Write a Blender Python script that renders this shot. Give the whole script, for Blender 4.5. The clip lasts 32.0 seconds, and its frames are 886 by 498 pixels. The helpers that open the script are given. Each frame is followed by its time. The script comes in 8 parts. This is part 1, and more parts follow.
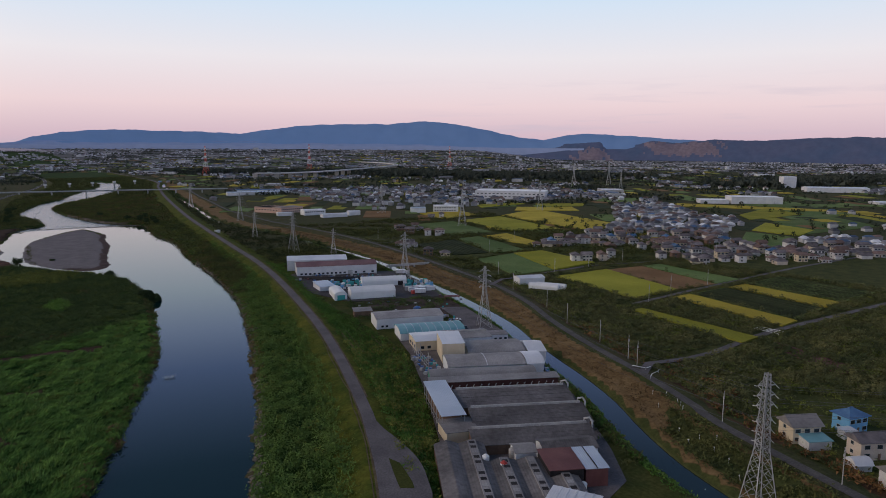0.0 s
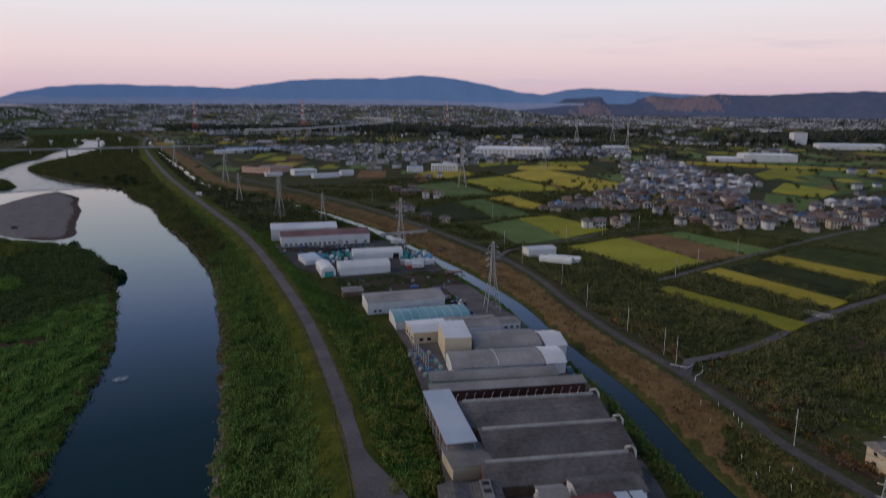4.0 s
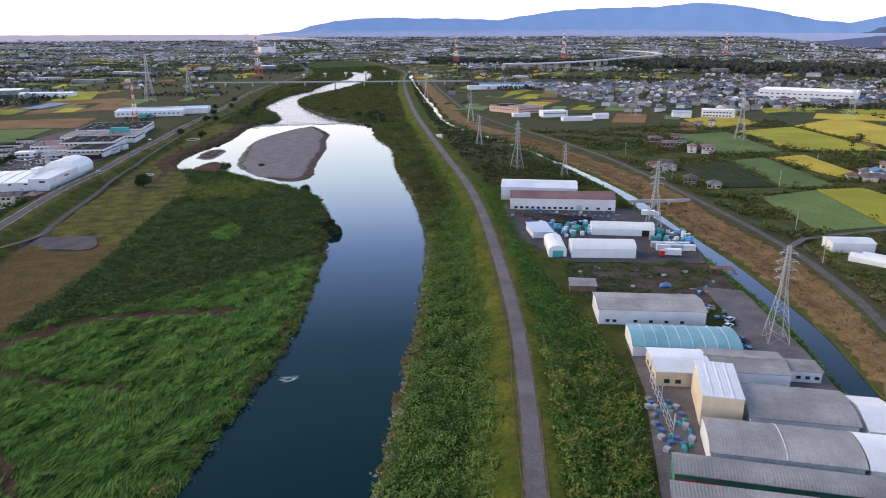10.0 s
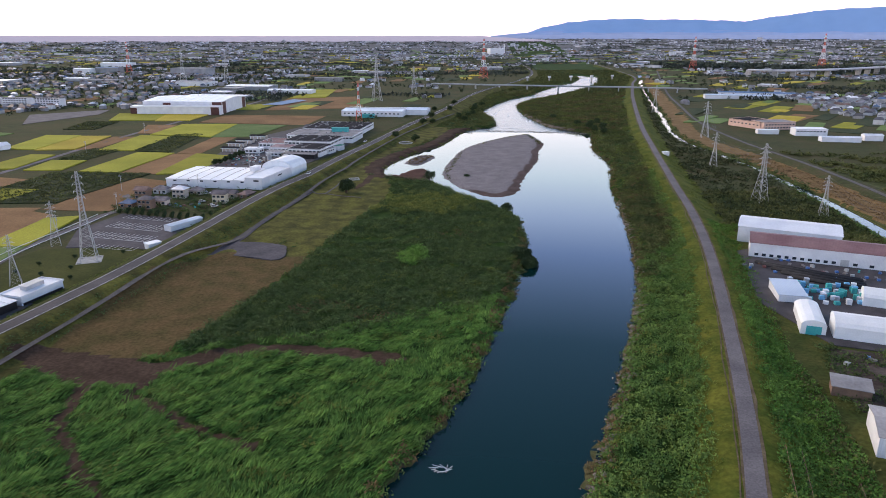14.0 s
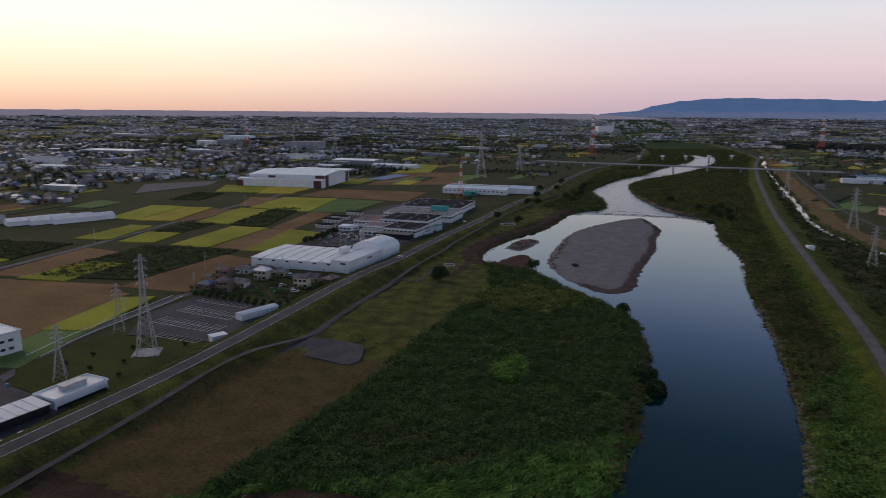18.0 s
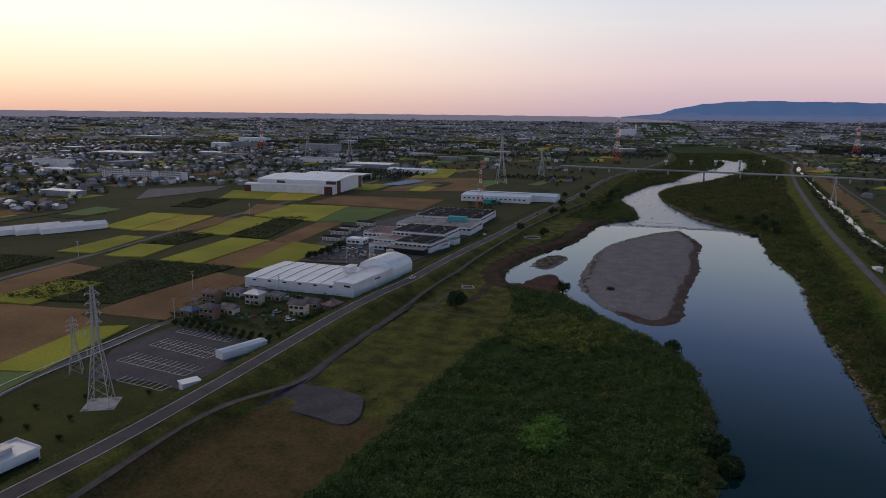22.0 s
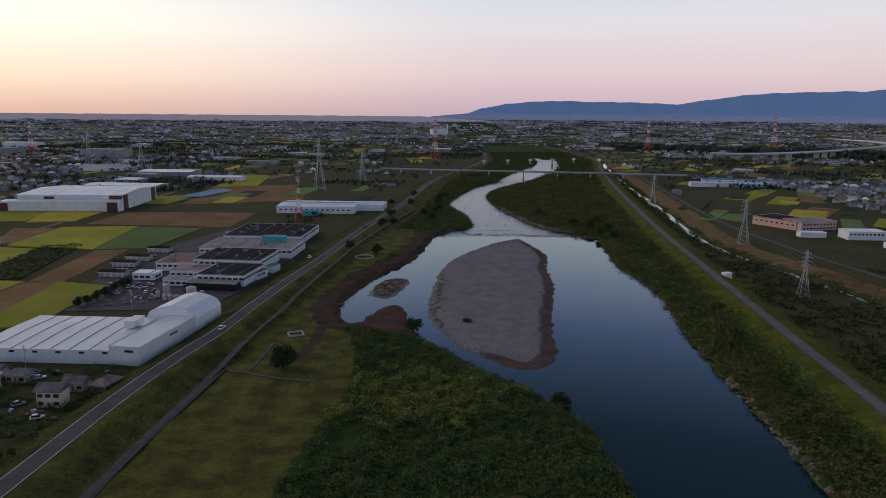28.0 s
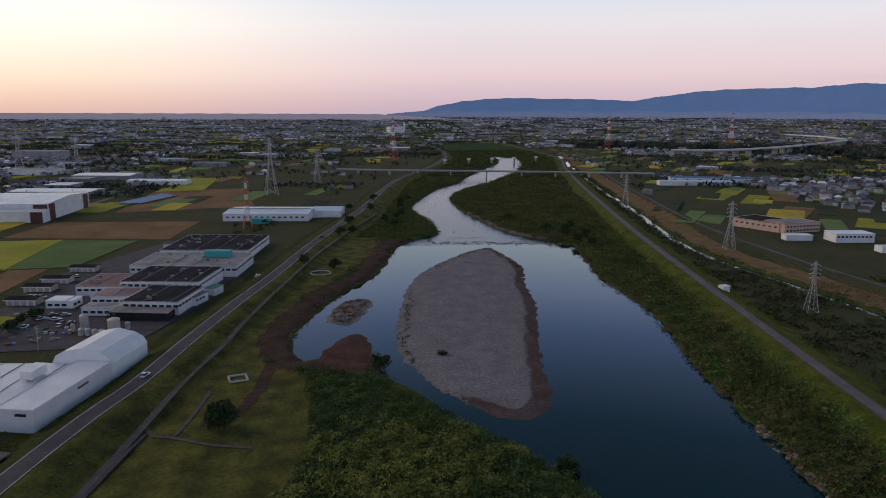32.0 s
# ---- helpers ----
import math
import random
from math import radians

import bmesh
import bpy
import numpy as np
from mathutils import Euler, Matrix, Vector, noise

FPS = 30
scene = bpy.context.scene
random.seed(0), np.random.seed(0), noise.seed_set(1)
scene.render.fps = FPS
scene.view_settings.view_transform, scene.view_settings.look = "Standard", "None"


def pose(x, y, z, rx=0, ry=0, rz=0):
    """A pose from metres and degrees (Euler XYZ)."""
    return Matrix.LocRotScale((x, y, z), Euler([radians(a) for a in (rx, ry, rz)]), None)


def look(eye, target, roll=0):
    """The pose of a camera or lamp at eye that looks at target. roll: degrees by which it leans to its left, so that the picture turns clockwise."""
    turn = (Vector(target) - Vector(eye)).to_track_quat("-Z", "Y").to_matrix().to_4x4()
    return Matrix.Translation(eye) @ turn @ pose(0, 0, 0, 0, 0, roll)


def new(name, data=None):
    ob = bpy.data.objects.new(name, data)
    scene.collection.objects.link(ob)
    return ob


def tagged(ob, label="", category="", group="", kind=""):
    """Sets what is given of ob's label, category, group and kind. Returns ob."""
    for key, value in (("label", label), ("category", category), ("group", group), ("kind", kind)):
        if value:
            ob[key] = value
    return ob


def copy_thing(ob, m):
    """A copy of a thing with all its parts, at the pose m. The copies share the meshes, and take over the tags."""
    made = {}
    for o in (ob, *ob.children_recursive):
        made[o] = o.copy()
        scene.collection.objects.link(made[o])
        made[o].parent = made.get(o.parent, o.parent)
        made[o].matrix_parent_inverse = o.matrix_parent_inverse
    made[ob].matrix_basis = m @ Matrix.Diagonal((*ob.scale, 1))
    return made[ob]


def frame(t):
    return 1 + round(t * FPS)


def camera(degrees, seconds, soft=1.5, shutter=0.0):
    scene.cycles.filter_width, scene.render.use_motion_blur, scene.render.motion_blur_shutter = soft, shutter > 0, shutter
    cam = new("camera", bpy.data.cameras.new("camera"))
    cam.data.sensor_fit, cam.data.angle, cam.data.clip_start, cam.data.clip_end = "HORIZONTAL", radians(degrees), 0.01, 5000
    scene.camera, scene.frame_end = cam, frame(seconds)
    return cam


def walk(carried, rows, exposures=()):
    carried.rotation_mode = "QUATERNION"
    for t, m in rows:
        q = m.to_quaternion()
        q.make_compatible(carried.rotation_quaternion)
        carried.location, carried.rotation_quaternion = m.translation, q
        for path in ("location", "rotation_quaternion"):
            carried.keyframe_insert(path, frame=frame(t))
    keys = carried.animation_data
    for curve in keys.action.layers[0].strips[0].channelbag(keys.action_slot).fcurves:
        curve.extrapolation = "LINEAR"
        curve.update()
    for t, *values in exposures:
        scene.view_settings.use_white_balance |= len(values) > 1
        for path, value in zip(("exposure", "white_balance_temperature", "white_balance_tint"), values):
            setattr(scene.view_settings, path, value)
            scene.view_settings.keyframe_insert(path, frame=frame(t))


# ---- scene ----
cam = camera(65.61, 32.0, soft=0.4, shutter=0.5)
PATH = [  # seconds, place, turn
    (0.0, -0.00, -0.00, 90.00, 81.54, -0.31, -39.00),
    (0.5, 3.78, 4.87, 89.99, 81.54, -0.22, -39.03),
    (1.0, 7.52, 9.72, 89.98, 81.55, -0.29, -39.03),
    (1.5, 11.21, 14.49, 89.97, 81.54, -0.20, -39.08),
    (2.0, 14.82, 19.27, 89.99, 81.53, -0.21, -39.11),
    (2.5, 18.34, 24.10, 90.05, 81.54, -0.21, -39.12),
    (3.0, 21.83, 28.84, 90.06, 81.53, -0.19, -39.16),
    (3.5, 25.23, 33.53, 90.04, 81.54, -0.29, -39.16),
    (4.0, 28.59, 38.31, 90.01, 77.91, -0.27, -39.25),
    (4.5, 32.00, 43.20, 90.09, 72.73, -0.18, -39.31),
    (5.0, 35.42, 48.02, 90.17, 72.72, -0.07, -39.36),
    (5.5, 38.86, 52.76, 90.26, 72.72, -0.04, -39.39),
    (6.0, 42.31, 57.45, 90.38, 72.72, -0.10, -39.42),
    (6.5, 45.78, 62.09, 90.55, 72.69, -0.19, -39.46),
    (7.0, 49.28, 66.68, 90.80, 72.68, -0.08, -39.51),
    (7.5, 52.78, 71.35, 91.10, 72.66, -0.02, -39.52),
    (8.0, 56.25, 76.11, 91.37, 72.59, -0.02, -36.04),
    (8.5, 59.73, 80.91, 91.62, 72.53, 0.05, -30.56),
    (9.0, 63.18, 85.74, 91.84, 72.48, 0.22, -25.27),
    (9.5, 66.60, 90.46, 91.96, 72.51, 0.27, -20.15),
    (10.0, 69.81, 95.06, 92.08, 72.53, 0.15, -18.13),
    (10.5, 72.50, 99.83, 92.28, 72.55, 0.15, -14.67),
    (11.0, 74.76, 104.98, 92.56, 72.56, 0.13, -7.66),
    (11.5, 76.85, 110.48, 92.81, 72.57, 0.03, -1.72),
    (12.0, 78.83, 116.19, 93.06, 72.57, -0.08, -0.04),
    (12.5, 80.52, 121.99, 93.26, 72.57, -0.14, 0.02),
    (13.0, 81.83, 127.95, 93.39, 72.61, -0.12, 0.05),
    (13.5, 82.78, 134.02, 93.46, 72.65, -0.11, 0.10),
    (14.0, 83.34, 140.13, 93.52, 72.66, -0.04, 0.14),
    (14.5, 83.58, 146.27, 93.56, 72.70, -0.03, 0.18),
    (15.0, 83.53, 152.45, 93.55, 73.00, -0.13, 0.21),
    (15.5, 83.27, 158.67, 93.49, 74.14, -0.33, 0.24),
    (16.0, 82.83, 164.95, 93.36, 77.44, -0.40, 0.27),
    (16.5, 82.41, 171.24, 93.13, 78.63, -0.50, 0.25),
    (17.0, 81.96, 177.45, 92.99, 78.68, -0.50, 0.64),
    (17.5, 81.45, 183.63, 92.83, 78.67, -0.50, 3.84),
    (18.0, 80.97, 189.87, 92.64, 78.67, -0.49, 8.84),
    (18.5, 80.57, 196.17, 92.44, 78.72, -0.57, 10.46),
    (19.0, 79.92, 202.54, 92.34, 78.76, -0.59, 10.45),
    (19.5, 79.10, 208.99, 92.35, 78.77, -0.63, 10.46),
    (20.0, 78.15, 215.19, 92.35, 78.80, -0.64, 10.45),
    (20.5, 77.10, 221.15, 92.38, 78.81, -0.64, 10.44),
    (21.0, 75.96, 227.11, 92.45, 78.82, -0.64, 10.43),
    (21.5, 74.64, 233.11, 92.52, 78.82, -0.66, 10.41),
    (22.0, 73.16, 239.10, 92.57, 78.84, -0.65, 10.37),
    (22.5, 71.73, 245.15, 92.59, 78.85, -0.67, 10.35),
    (23.0, 70.48, 251.22, 92.59, 78.86, -0.67, 10.51),
    (23.5, 69.19, 257.06, 92.61, 78.86, -0.65, 10.69),
    (24.0, 68.00, 263.00, 92.66, 78.87, -0.69, 11.00),
    (24.5, 66.77, 268.84, 92.72, 78.87, -0.69, 11.07),
    (25.0, 65.49, 274.70, 92.76, 78.89, -0.78, 9.57),
    (25.5, 64.11, 280.64, 92.81, 78.97, -0.69, 4.69),
    (26.0, 62.85, 286.68, 92.86, 79.00, -0.63, 0.72),
    (26.5, 61.71, 292.78, 92.92, 79.04, -0.59, -2.64),
    (27.0, 60.71, 298.72, 93.01, 79.04, -0.50, -4.41),
    (27.5, 59.86, 304.57, 93.11, 79.01, -0.50, -5.08),
    (28.0, 59.18, 310.39, 93.22, 78.97, -0.50, -5.13),
    (28.5, 58.70, 316.26, 93.34, 78.93, -0.42, -5.03),
    (29.0, 58.42, 322.25, 93.45, 78.91, -0.41, -5.25),
    (29.5, 58.30, 328.34, 93.59, 78.87, -0.38, -5.49),
    (30.0, 58.25, 334.42, 93.69, 78.83, -0.37, -5.87),
    (30.5, 58.24, 340.47, 93.71, 78.83, -0.31, -7.06),
    (31.0, 58.36, 346.51, 93.66, 78.80, -0.27, -7.07),
    (31.5, 58.58, 352.55, 93.56, 78.79, -0.26, -7.21),
    (32.0, 58.86, 358.61, 93.42, 78.79, -0.22, -8.76),
]
EXPOSURE = [
    (0.0, 0.05), (3.6, 0.03), (4.0, 0.0), (4.5, 1.12), (6.5, 1.42), (8.0, 1.5), (13.5, 1.45), (15.5, 1.32), (16.0, 0.45), (16.4, 0.02), (17.0, -0.04), (25.0, -0.1), (32.0, 0.02),
]
walk(cam, [(t, pose(*p)) for t, *p in PATH], EXPOSURE)

# ---- light: afterglow, the sun just under the horizon ----
GLOW = math.radians(58)  # to the left of +y
world = bpy.data.worlds.new("dusk_sky")
scene.world = world
world.use_nodes = True
wn, wl = world.node_tree.nodes, world.node_tree.links
wn.clear()


def wnode(kind, **values):
    n = wn.new(kind)
    for k, v in values.items():
        n.inputs[k].default_value = v
    return n


def ramp(nodes, stops, interpolation="EASE"):
    n = nodes.new("ShaderNodeValToRGB")
    r = n.color_ramp
    r.interpolation = interpolation
    while len(r.elements) < len(stops):
        r.elements.new(0.5)
    for e, (p, c) in zip(r.elements, stops):
        e.position, e.color = p, (*c, 1)
    return n


coord = wn.new("ShaderNodeTexCoord")
sep = wn.new("ShaderNodeSeparateXYZ")
wl.new(coord.outputs["Generated"], sep.inputs[0])
height = wn.new("ShaderNodeMapRange")
height.inputs["From Min"].default_value, height.inputs["From Max"].default_value = -0.02, 0.62
wl.new(sep.outputs["Z"], height.inputs["Value"])
# away from the glow: lavender belt, rose, then pale blue
cool = ramp(wn, [(0.0, (0.42, 0.38, 0.50)), (0.05, (0.62, 0.46, 0.54)), (0.12, (0.80, 0.63, 0.66)), (0.22, (0.80, 0.76, 0.80)), (0.34, (0.62, 0.74, 0.88)), (0.42, (0.46, 0.59, 0.90)), (0.5, (0.27, 0.39, 0.76)),
                 (0.68, (0.09, 0.155, 0.29)), (1.0, (0.05, 0.085, 0.155))], "LINEAR")
# towards it: rose at the rim, apricot and pale yellow above
warm = ramp(wn, [(0.0, (0.62, 0.40, 0.36)), (0.04, (0.92, 0.58, 0.42)), (0.10, (1.15, 0.90, 0.64)), (0.20, (1.28, 1.18, 0.98)), (0.40, (0.94, 1.0, 1.10)),
                 (0.6, (0.40, 0.49, 0.72)), (1.0, (0.09, 0.13, 0.22))], "LINEAR")
for r in (cool, warm):
    wl.new(height.outputs[0], r.inputs[0])
dot = wn.new("ShaderNodeVectorMath")
dot.operation = "DOT_PRODUCT"
dot.inputs[1].default_value = (-math.sin(GLOW), math.cos(GLOW), 0)
wl.new(coord.outputs["Generated"], dot.inputs[0])
side = wn.new("ShaderNodeMapRange")
side.interpolation_type = "SMOOTHSTEP"
side.inputs["From Min"].default_value, side.inputs["From Max"].default_value = 0.35, 1.05
wl.new(dot.outputs["Value"], side.inputs["Value"])
belt = wn.new("ShaderNodeMix")
belt.data_type = "RGBA"
wl.new(side.outputs[0], belt.inputs["Factor"])
wl.new(cool.outputs[0], belt.inputs["A"])
wl.new(warm.outputs[0], belt.inputs["B"])
air = wn.new("ShaderNodeTexSky")
air.sky_type, air.sun_disc = "NISHITA", False
air.sun_elevation, air.sun_rotation = math.radians(1.0), -GLOW
both = wn.new("ShaderNodeMix")
both.data_type, both.blend_type = "RGBA", "ADD"
both.inputs["Factor"].default_value = 0.006
wl.new(belt.outputs["Result"], both.inputs["A"])
wl.new(air.outputs[0], both.inputs["B"])
# thin low cloud streaks over the eastern hills
stretch = wn.new("ShaderNodeMapping")
stretch.inputs["Scale"].default_value = (2.2, 2.2, 26.0)
wl.new(coord.outputs["Generated"], stretch.inputs["Vector"])
wisp = wnode("ShaderNodeTexNoise", Scale=2.4, Detail=6.0)
wl.new(stretch.outputs[0], wisp.inputs["Vector"])
cut = wn.new("ShaderNodeMapRange")
cut.inputs["From Min"].default_value, cut.inputs["From Max"].default_value = 0.53, 0.72
wl.new(wisp.outputs["Fac"], cut.inputs["Value"])
low = ramp(wn, [(0.0, (0, 0, 0)), (0.045, (0, 0, 0)), (0.075, (0.5, 0.5, 0.5)), (0.13, (0.38, 0.38, 0.38)), (0.22, (0, 0, 0)), (1.0, (0, 0, 0))])
wl.new(height.outputs[0], low.inputs[0])
veil = wn.new("ShaderNodeMath")
veil.operation = "MULTIPLY"
east_ = wn.new("ShaderNodeMapRange")
east_.inputs["From Min"].default_value, east_.inputs["From Max"].default_value = 0.5, 0.75
wl.new(sep.outputs["X"], east_.inputs["Value"])
half_ = wn.new("ShaderNodeMath")
half_.operation = "MULTIPLY"
wl.new(cut.outputs[0], half_.inputs[0]), wl.new(east_.outputs[0], half_.inputs[1])
wl.new(half_.outputs[0], veil.inputs[0]), wl.new(low.outputs[0], veil.inputs[1])
cloudy = wn.new("ShaderNodeMix")
cloudy.data_type = "RGBA"
cloudy.inputs["B"].default_value = (0.50, 0.47, 0.58, 1)
wl.new(veil.outputs[0], cloudy.inputs["Factor"]), wl.new(both.outputs["Result"], cloudy.inputs["A"])
back = wn.new("ShaderNodeBackground")
back.inputs["Strength"].default_value = 1.0
wl.new(cloudy.outputs["Result"], back.inputs["Color"])
wl.new(back.outputs[0], wn.new("ShaderNodeOutputWorld").inputs["Surface"])
sun = new("sun", bpy.data.lights.new("sun", "SUN"))
sun.data.energy, sun.data.angle, sun.data.color = 0.8, math.radians(35), (1.0, 0.76, 0.56)
sun.matrix_world = look((-850, 530, 680), (0, 0, 0))

# ---- materials ----
MATS = {}


def surface(name, c1, c2, rough=0.8, scale=0.3, fine=4.0, bump=0.0, metal=0.0, spec=0.3, vary=0.0, island=0.0, stripes=0.0, stripe_axis="X", contrast=0.35, grit=0.28):
    """A plain surface of two tones: broad blotches, fine grain, relief; vary: from thing to thing; island: from piece to piece; stripes: metres between ribs."""
    m = bpy.data.materials.new(name)
    MATS[name] = m
    m.use_nodes = True
    n, l = m.node_tree.nodes, m.node_tree.links
    b = n["Principled BSDF"]
    tc = n.new("ShaderNodeTexCoord")
    big, small = n.new("ShaderNodeTexNoise"), n.new("ShaderNodeTexNoise")
    big.inputs["Scale"].default_value, big.inputs["Detail"].default_value = scale, 5
    small.inputs["Scale"].default_value, small.inputs["Detail"].default_value = fine, 4
    for k in (big, small):
        l.new(tc.outputs["Object"], k.inputs["Vector"])
    edge = n.new("ShaderNodeMapRange")
    edge.inputs["From Min"].default_value, edge.inputs["From Max"].default_value = contrast, 1 - contrast
    l.new(big.outputs["Fac"], edge.inputs["Value"])
    mix = n.new("ShaderNodeMix")
    mix.data_type = "RGBA"
    mix.inputs["A"].default_value, mix.inputs["B"].default_value = (*c1, 1), (*c2, 1)
    l.new(edge.outputs[0], mix.inputs["Factor"])
    grain = n.new("ShaderNodeMapRange")
    grain.inputs["From Min"].default_value, grain.inputs["From Max"].default_value = 0.25, 0.75
    grain.inputs["To Min"].default_value, grain.inputs["To Max"].default_value = 1 - grit, 1 + grit
    l.new(small.outputs["Fac"], grain.inputs["Value"])
    value = grain.outputs[0]
    for amount, kind, out in ((vary, "ShaderNodeObjectInfo", "Random"), (island, "ShaderNodeNewGeometry", "Random Per Island")):
        if amount:
            info, rng_ = n.new(kind), n.new("ShaderNodeMapRange")
            rng_.inputs["To Min"].default_value, rng_.inputs["To Max"].default_value = 1 - amount, 1 + amount
            l.new(info.outputs[out], rng_.inputs["Value"])
            times = n.new("ShaderNodeMath")
            times.operation = "MULTIPLY"
            l.new(value, times.inputs[0]), l.new(rng_.outputs[0], times.inputs[1])
            value = times.outputs[0]
    tint = n.new("ShaderNodeVectorMath")
    tint.operation = "SCALE"
    l.new(mix.outputs["Result"], tint.inputs[0]), l.new(value, tint.inputs["Scale"])
    l.new(tint.outputs[0], b.inputs["Base Color"])
    b.inputs["Roughness"].default_value, b.inputs["Metallic"].default_value, b.inputs["Specular IOR Level"].default_value = rough, metal, spec
    if bump or stripes:
        relief = n.new("ShaderNodeBump")
        relief.inputs["Strength"].default_value, relief.inputs["Distance"].default_value = max(bump, 0.3), 0.15
        src = small.outputs["Fac"]
        if stripes:
            w = n.new("ShaderNodeTexWave")
            w.bands_direction = stripe_axis
            w.inputs["Scale"].default_value = 0.314 / stripes
            l.new(tc.outputs["Object"], w.inputs["Vector"])
            src = w.outputs["Fac"]
        l.new(src, relief.inputs["Height"])
        l.new(relief.outputs[0], b.inputs["Normal"])
    return m


surface("asphalt", (0.055, 0.05, 0.053), (0.088, 0.08, 0.084), 0.85, 0.15, 3.0, 0.2)
surface("asphalt_old", (0.115, 0.104, 0.108), (0.17, 0.154, 0.156), 0.9, 0.12, 2.0, 0.2)
surface("road_paint", (0.6, 0.6, 0.6), (0.75, 0.74, 0.72), 0.7, 1.0, 6.0, grit=0.12)
surface("gravel_path", (0.075, 0.070, 0.066), (0.135, 0.122, 0.115), 0.95, 0.25, 2.0, 0.4, contrast=0.28)
surface("concrete", (0.36, 0.35, 0.34), (0.48, 0.47, 0.45), 0.85, 0.4, 4.0, 0.2)
surface("white_wall", (0.72, 0.72, 0.73), (0.83, 0.83, 0.83), 0.5, 0.15, 2.0, 0, spec=0.4, vary=0.06, stripes=0.5, grit=0.05)
surface("cream_wall", (0.62, 0.52, 0.36), (0.70, 0.60, 0.44), 0.7, 0.3, 2.0, 0, grit=0.05)
surface("beige_wall", (0.50, 0.42, 0.34), (0.58, 0.50, 0.42), 0.75, 0.3, 2.0, 0, vary=0.2, grit=0.12)
surface("house_wall", (0.54, 0.52, 0.505), (0.70, 0.68, 0.665), 0.75, 0.3, 2.0, 0, vary=0.25, grit=0.12)
surface("timber_wall", (0.16, 0.10, 0.07), (0.24, 0.15, 0.10), 0.8, 0.4, 3.0, 0.2, vary=0.2, grit=0.12)
surface("pink_wall", (0.60, 0.40, 0.32), (0.68, 0.47, 0.38), 0.7, 0.2, 1.5, 0, grit=0.12)
surface("blue_wall", (0.16, 0.42, 0.68), (0.22, 0.50, 0.75), 0.6, 0.3, 2.0, 0, grit=0.05)
surface("brown_panel", (0.085, 0.034, 0.028), (0.135, 0.055, 0.045), 0.6, 0.2, 2.0, 0, stripes=0.6, grit=0.12)
surface("tile_roof", (0.125, 0.112, 0.118), (0.235, 0.21, 0.215), 0.7, 0.3, 3.0, 0.3, spec=0.2, vary=0.4, stripes=0.35, stripe_axis="Y", grit=0.12)
surface("tile_roof_brown", (0.18, 0.125, 0.11), (0.27, 0.19, 0.165), 0.75, 0.3, 3.0, 0.3, spec=0.1, vary=0.3, stripes=0.35, stripe_axis="Y", grit=0.12)
surface("tile_roof_blue", (0.06, 0.13, 0.26), (0.10, 0.20, 0.36), 0.5, 0.3, 3.0, 0.3, vary=0.25, stripes=0.35, stripe_axis="Y", grit=0.12)
surface("white_roof", (0.70, 0.72, 0.76), (0.84, 0.85, 0.87), 0.32, 0.08, 1.0, 0, spec=0.6, vary=0.05, stripes=0.6, grit=0.05)
surface("pale_blue_roof", (0.46, 0.54, 0.64), (0.58, 0.65, 0.74), 0.32, 0.08, 1.0, 0, spec=0.6, stripes=0.6, grit=0.05)
surface("grey_roof", (0.22, 0.21, 0.208), (0.40, 0.385, 0.38), 0.7, 0.10, 1.2, 0, vary=0.14, stripes=0.7, contrast=0.28, grit=0.14)
surface("slate_roof", (0.16, 0.15, 0.15), (0.36, 0.34, 0.335), 0.8, 0.12, 1.0, 0.2, vary=0.15, stripes=0.7, contrast=0.25, grit=0.12)
surface("sooty_roof", (0.065, 0.06, 0.06), (0.225, 0.21, 0.21), 0.8, 0.11, 0.8, 0.2, vary=0.15, stripes=0.7, contrast=0.2, grit=0.3)
surface("dark_roof", (0.02, 0.02, 0.023), (0.042, 0.041, 0.046), 0.95, 0.08, 1.0, 0.2, spec=0.05, vary=0.1, grit=0.2)
surface("maroon_roof", (0.20, 0.10, 0.10), (0.28, 0.16, 0.15), 0.55, 0.1, 1.0, 0, stripes=0.6, grit=0.12)
surface("rust_roof", (0.15, 0.055, 0.05), (0.21, 0.085, 0.075), 0.6, 0.15, 1.5, 0, stripes=0.5, grit=0.12)
surface("teal_roof", (0.16, 0.38, 0.44), (0.24, 0.47, 0.52), 0.45, 0.15, 1.0, 0, stripes=0.7, grit=0.05)
surface("tent_cloth", (0.80, 0.82, 0.81), (0.88, 0.89, 0.88), 0.4, 0.2, 2.0, 0.1, spec=0.5, grit=0.05)
surface("teal_door", (0.05, 0.36, 0.36), (0.08, 0.42, 0.41), 0.6, 0.5, 3.0, grit=0.12)
surface("red_paint", (0.42, 0.06, 0.05), (0.52, 0.09, 0.07), 0.5, 0.5, 3.0, grit=0.12)
surface("green_paint", (0.04, 0.20, 0.13), (0.07, 0.26, 0.17), 0.6, 0.5, 3.0, grit=0.12)
surface("orange_white_red", (0.62, 0.13, 0.09), (0.70, 0.17, 0.12), 0.5, 0.5, 3.0, grit=0.12)
surface("galvanised", (0.42, 0.43, 0.43), (0.55, 0.55, 0.54), 0.5, 0.3, 4.0, 0, metal=0.3, grit=0.12)
surface("wire", (0.10, 0.10, 0.11), (0.16, 0.16, 0.17), 0.5, 0.5, 4.0, 0, metal=0.4)
surface("insulator", (0.65, 0.64, 0.60), (0.75, 0.74, 0.70), 0.3, 1.0, 4.0, grit=0.12)
surface("pole_concrete", (0.45, 0.43, 0.40), (0.55, 0.53, 0.50), 0.8, 0.5, 4.0, grit=0.12)
surface("rubber", (0.02, 0.02, 0.02), (0.035, 0.035, 0.035), 0.8, 1.0, 5.0)
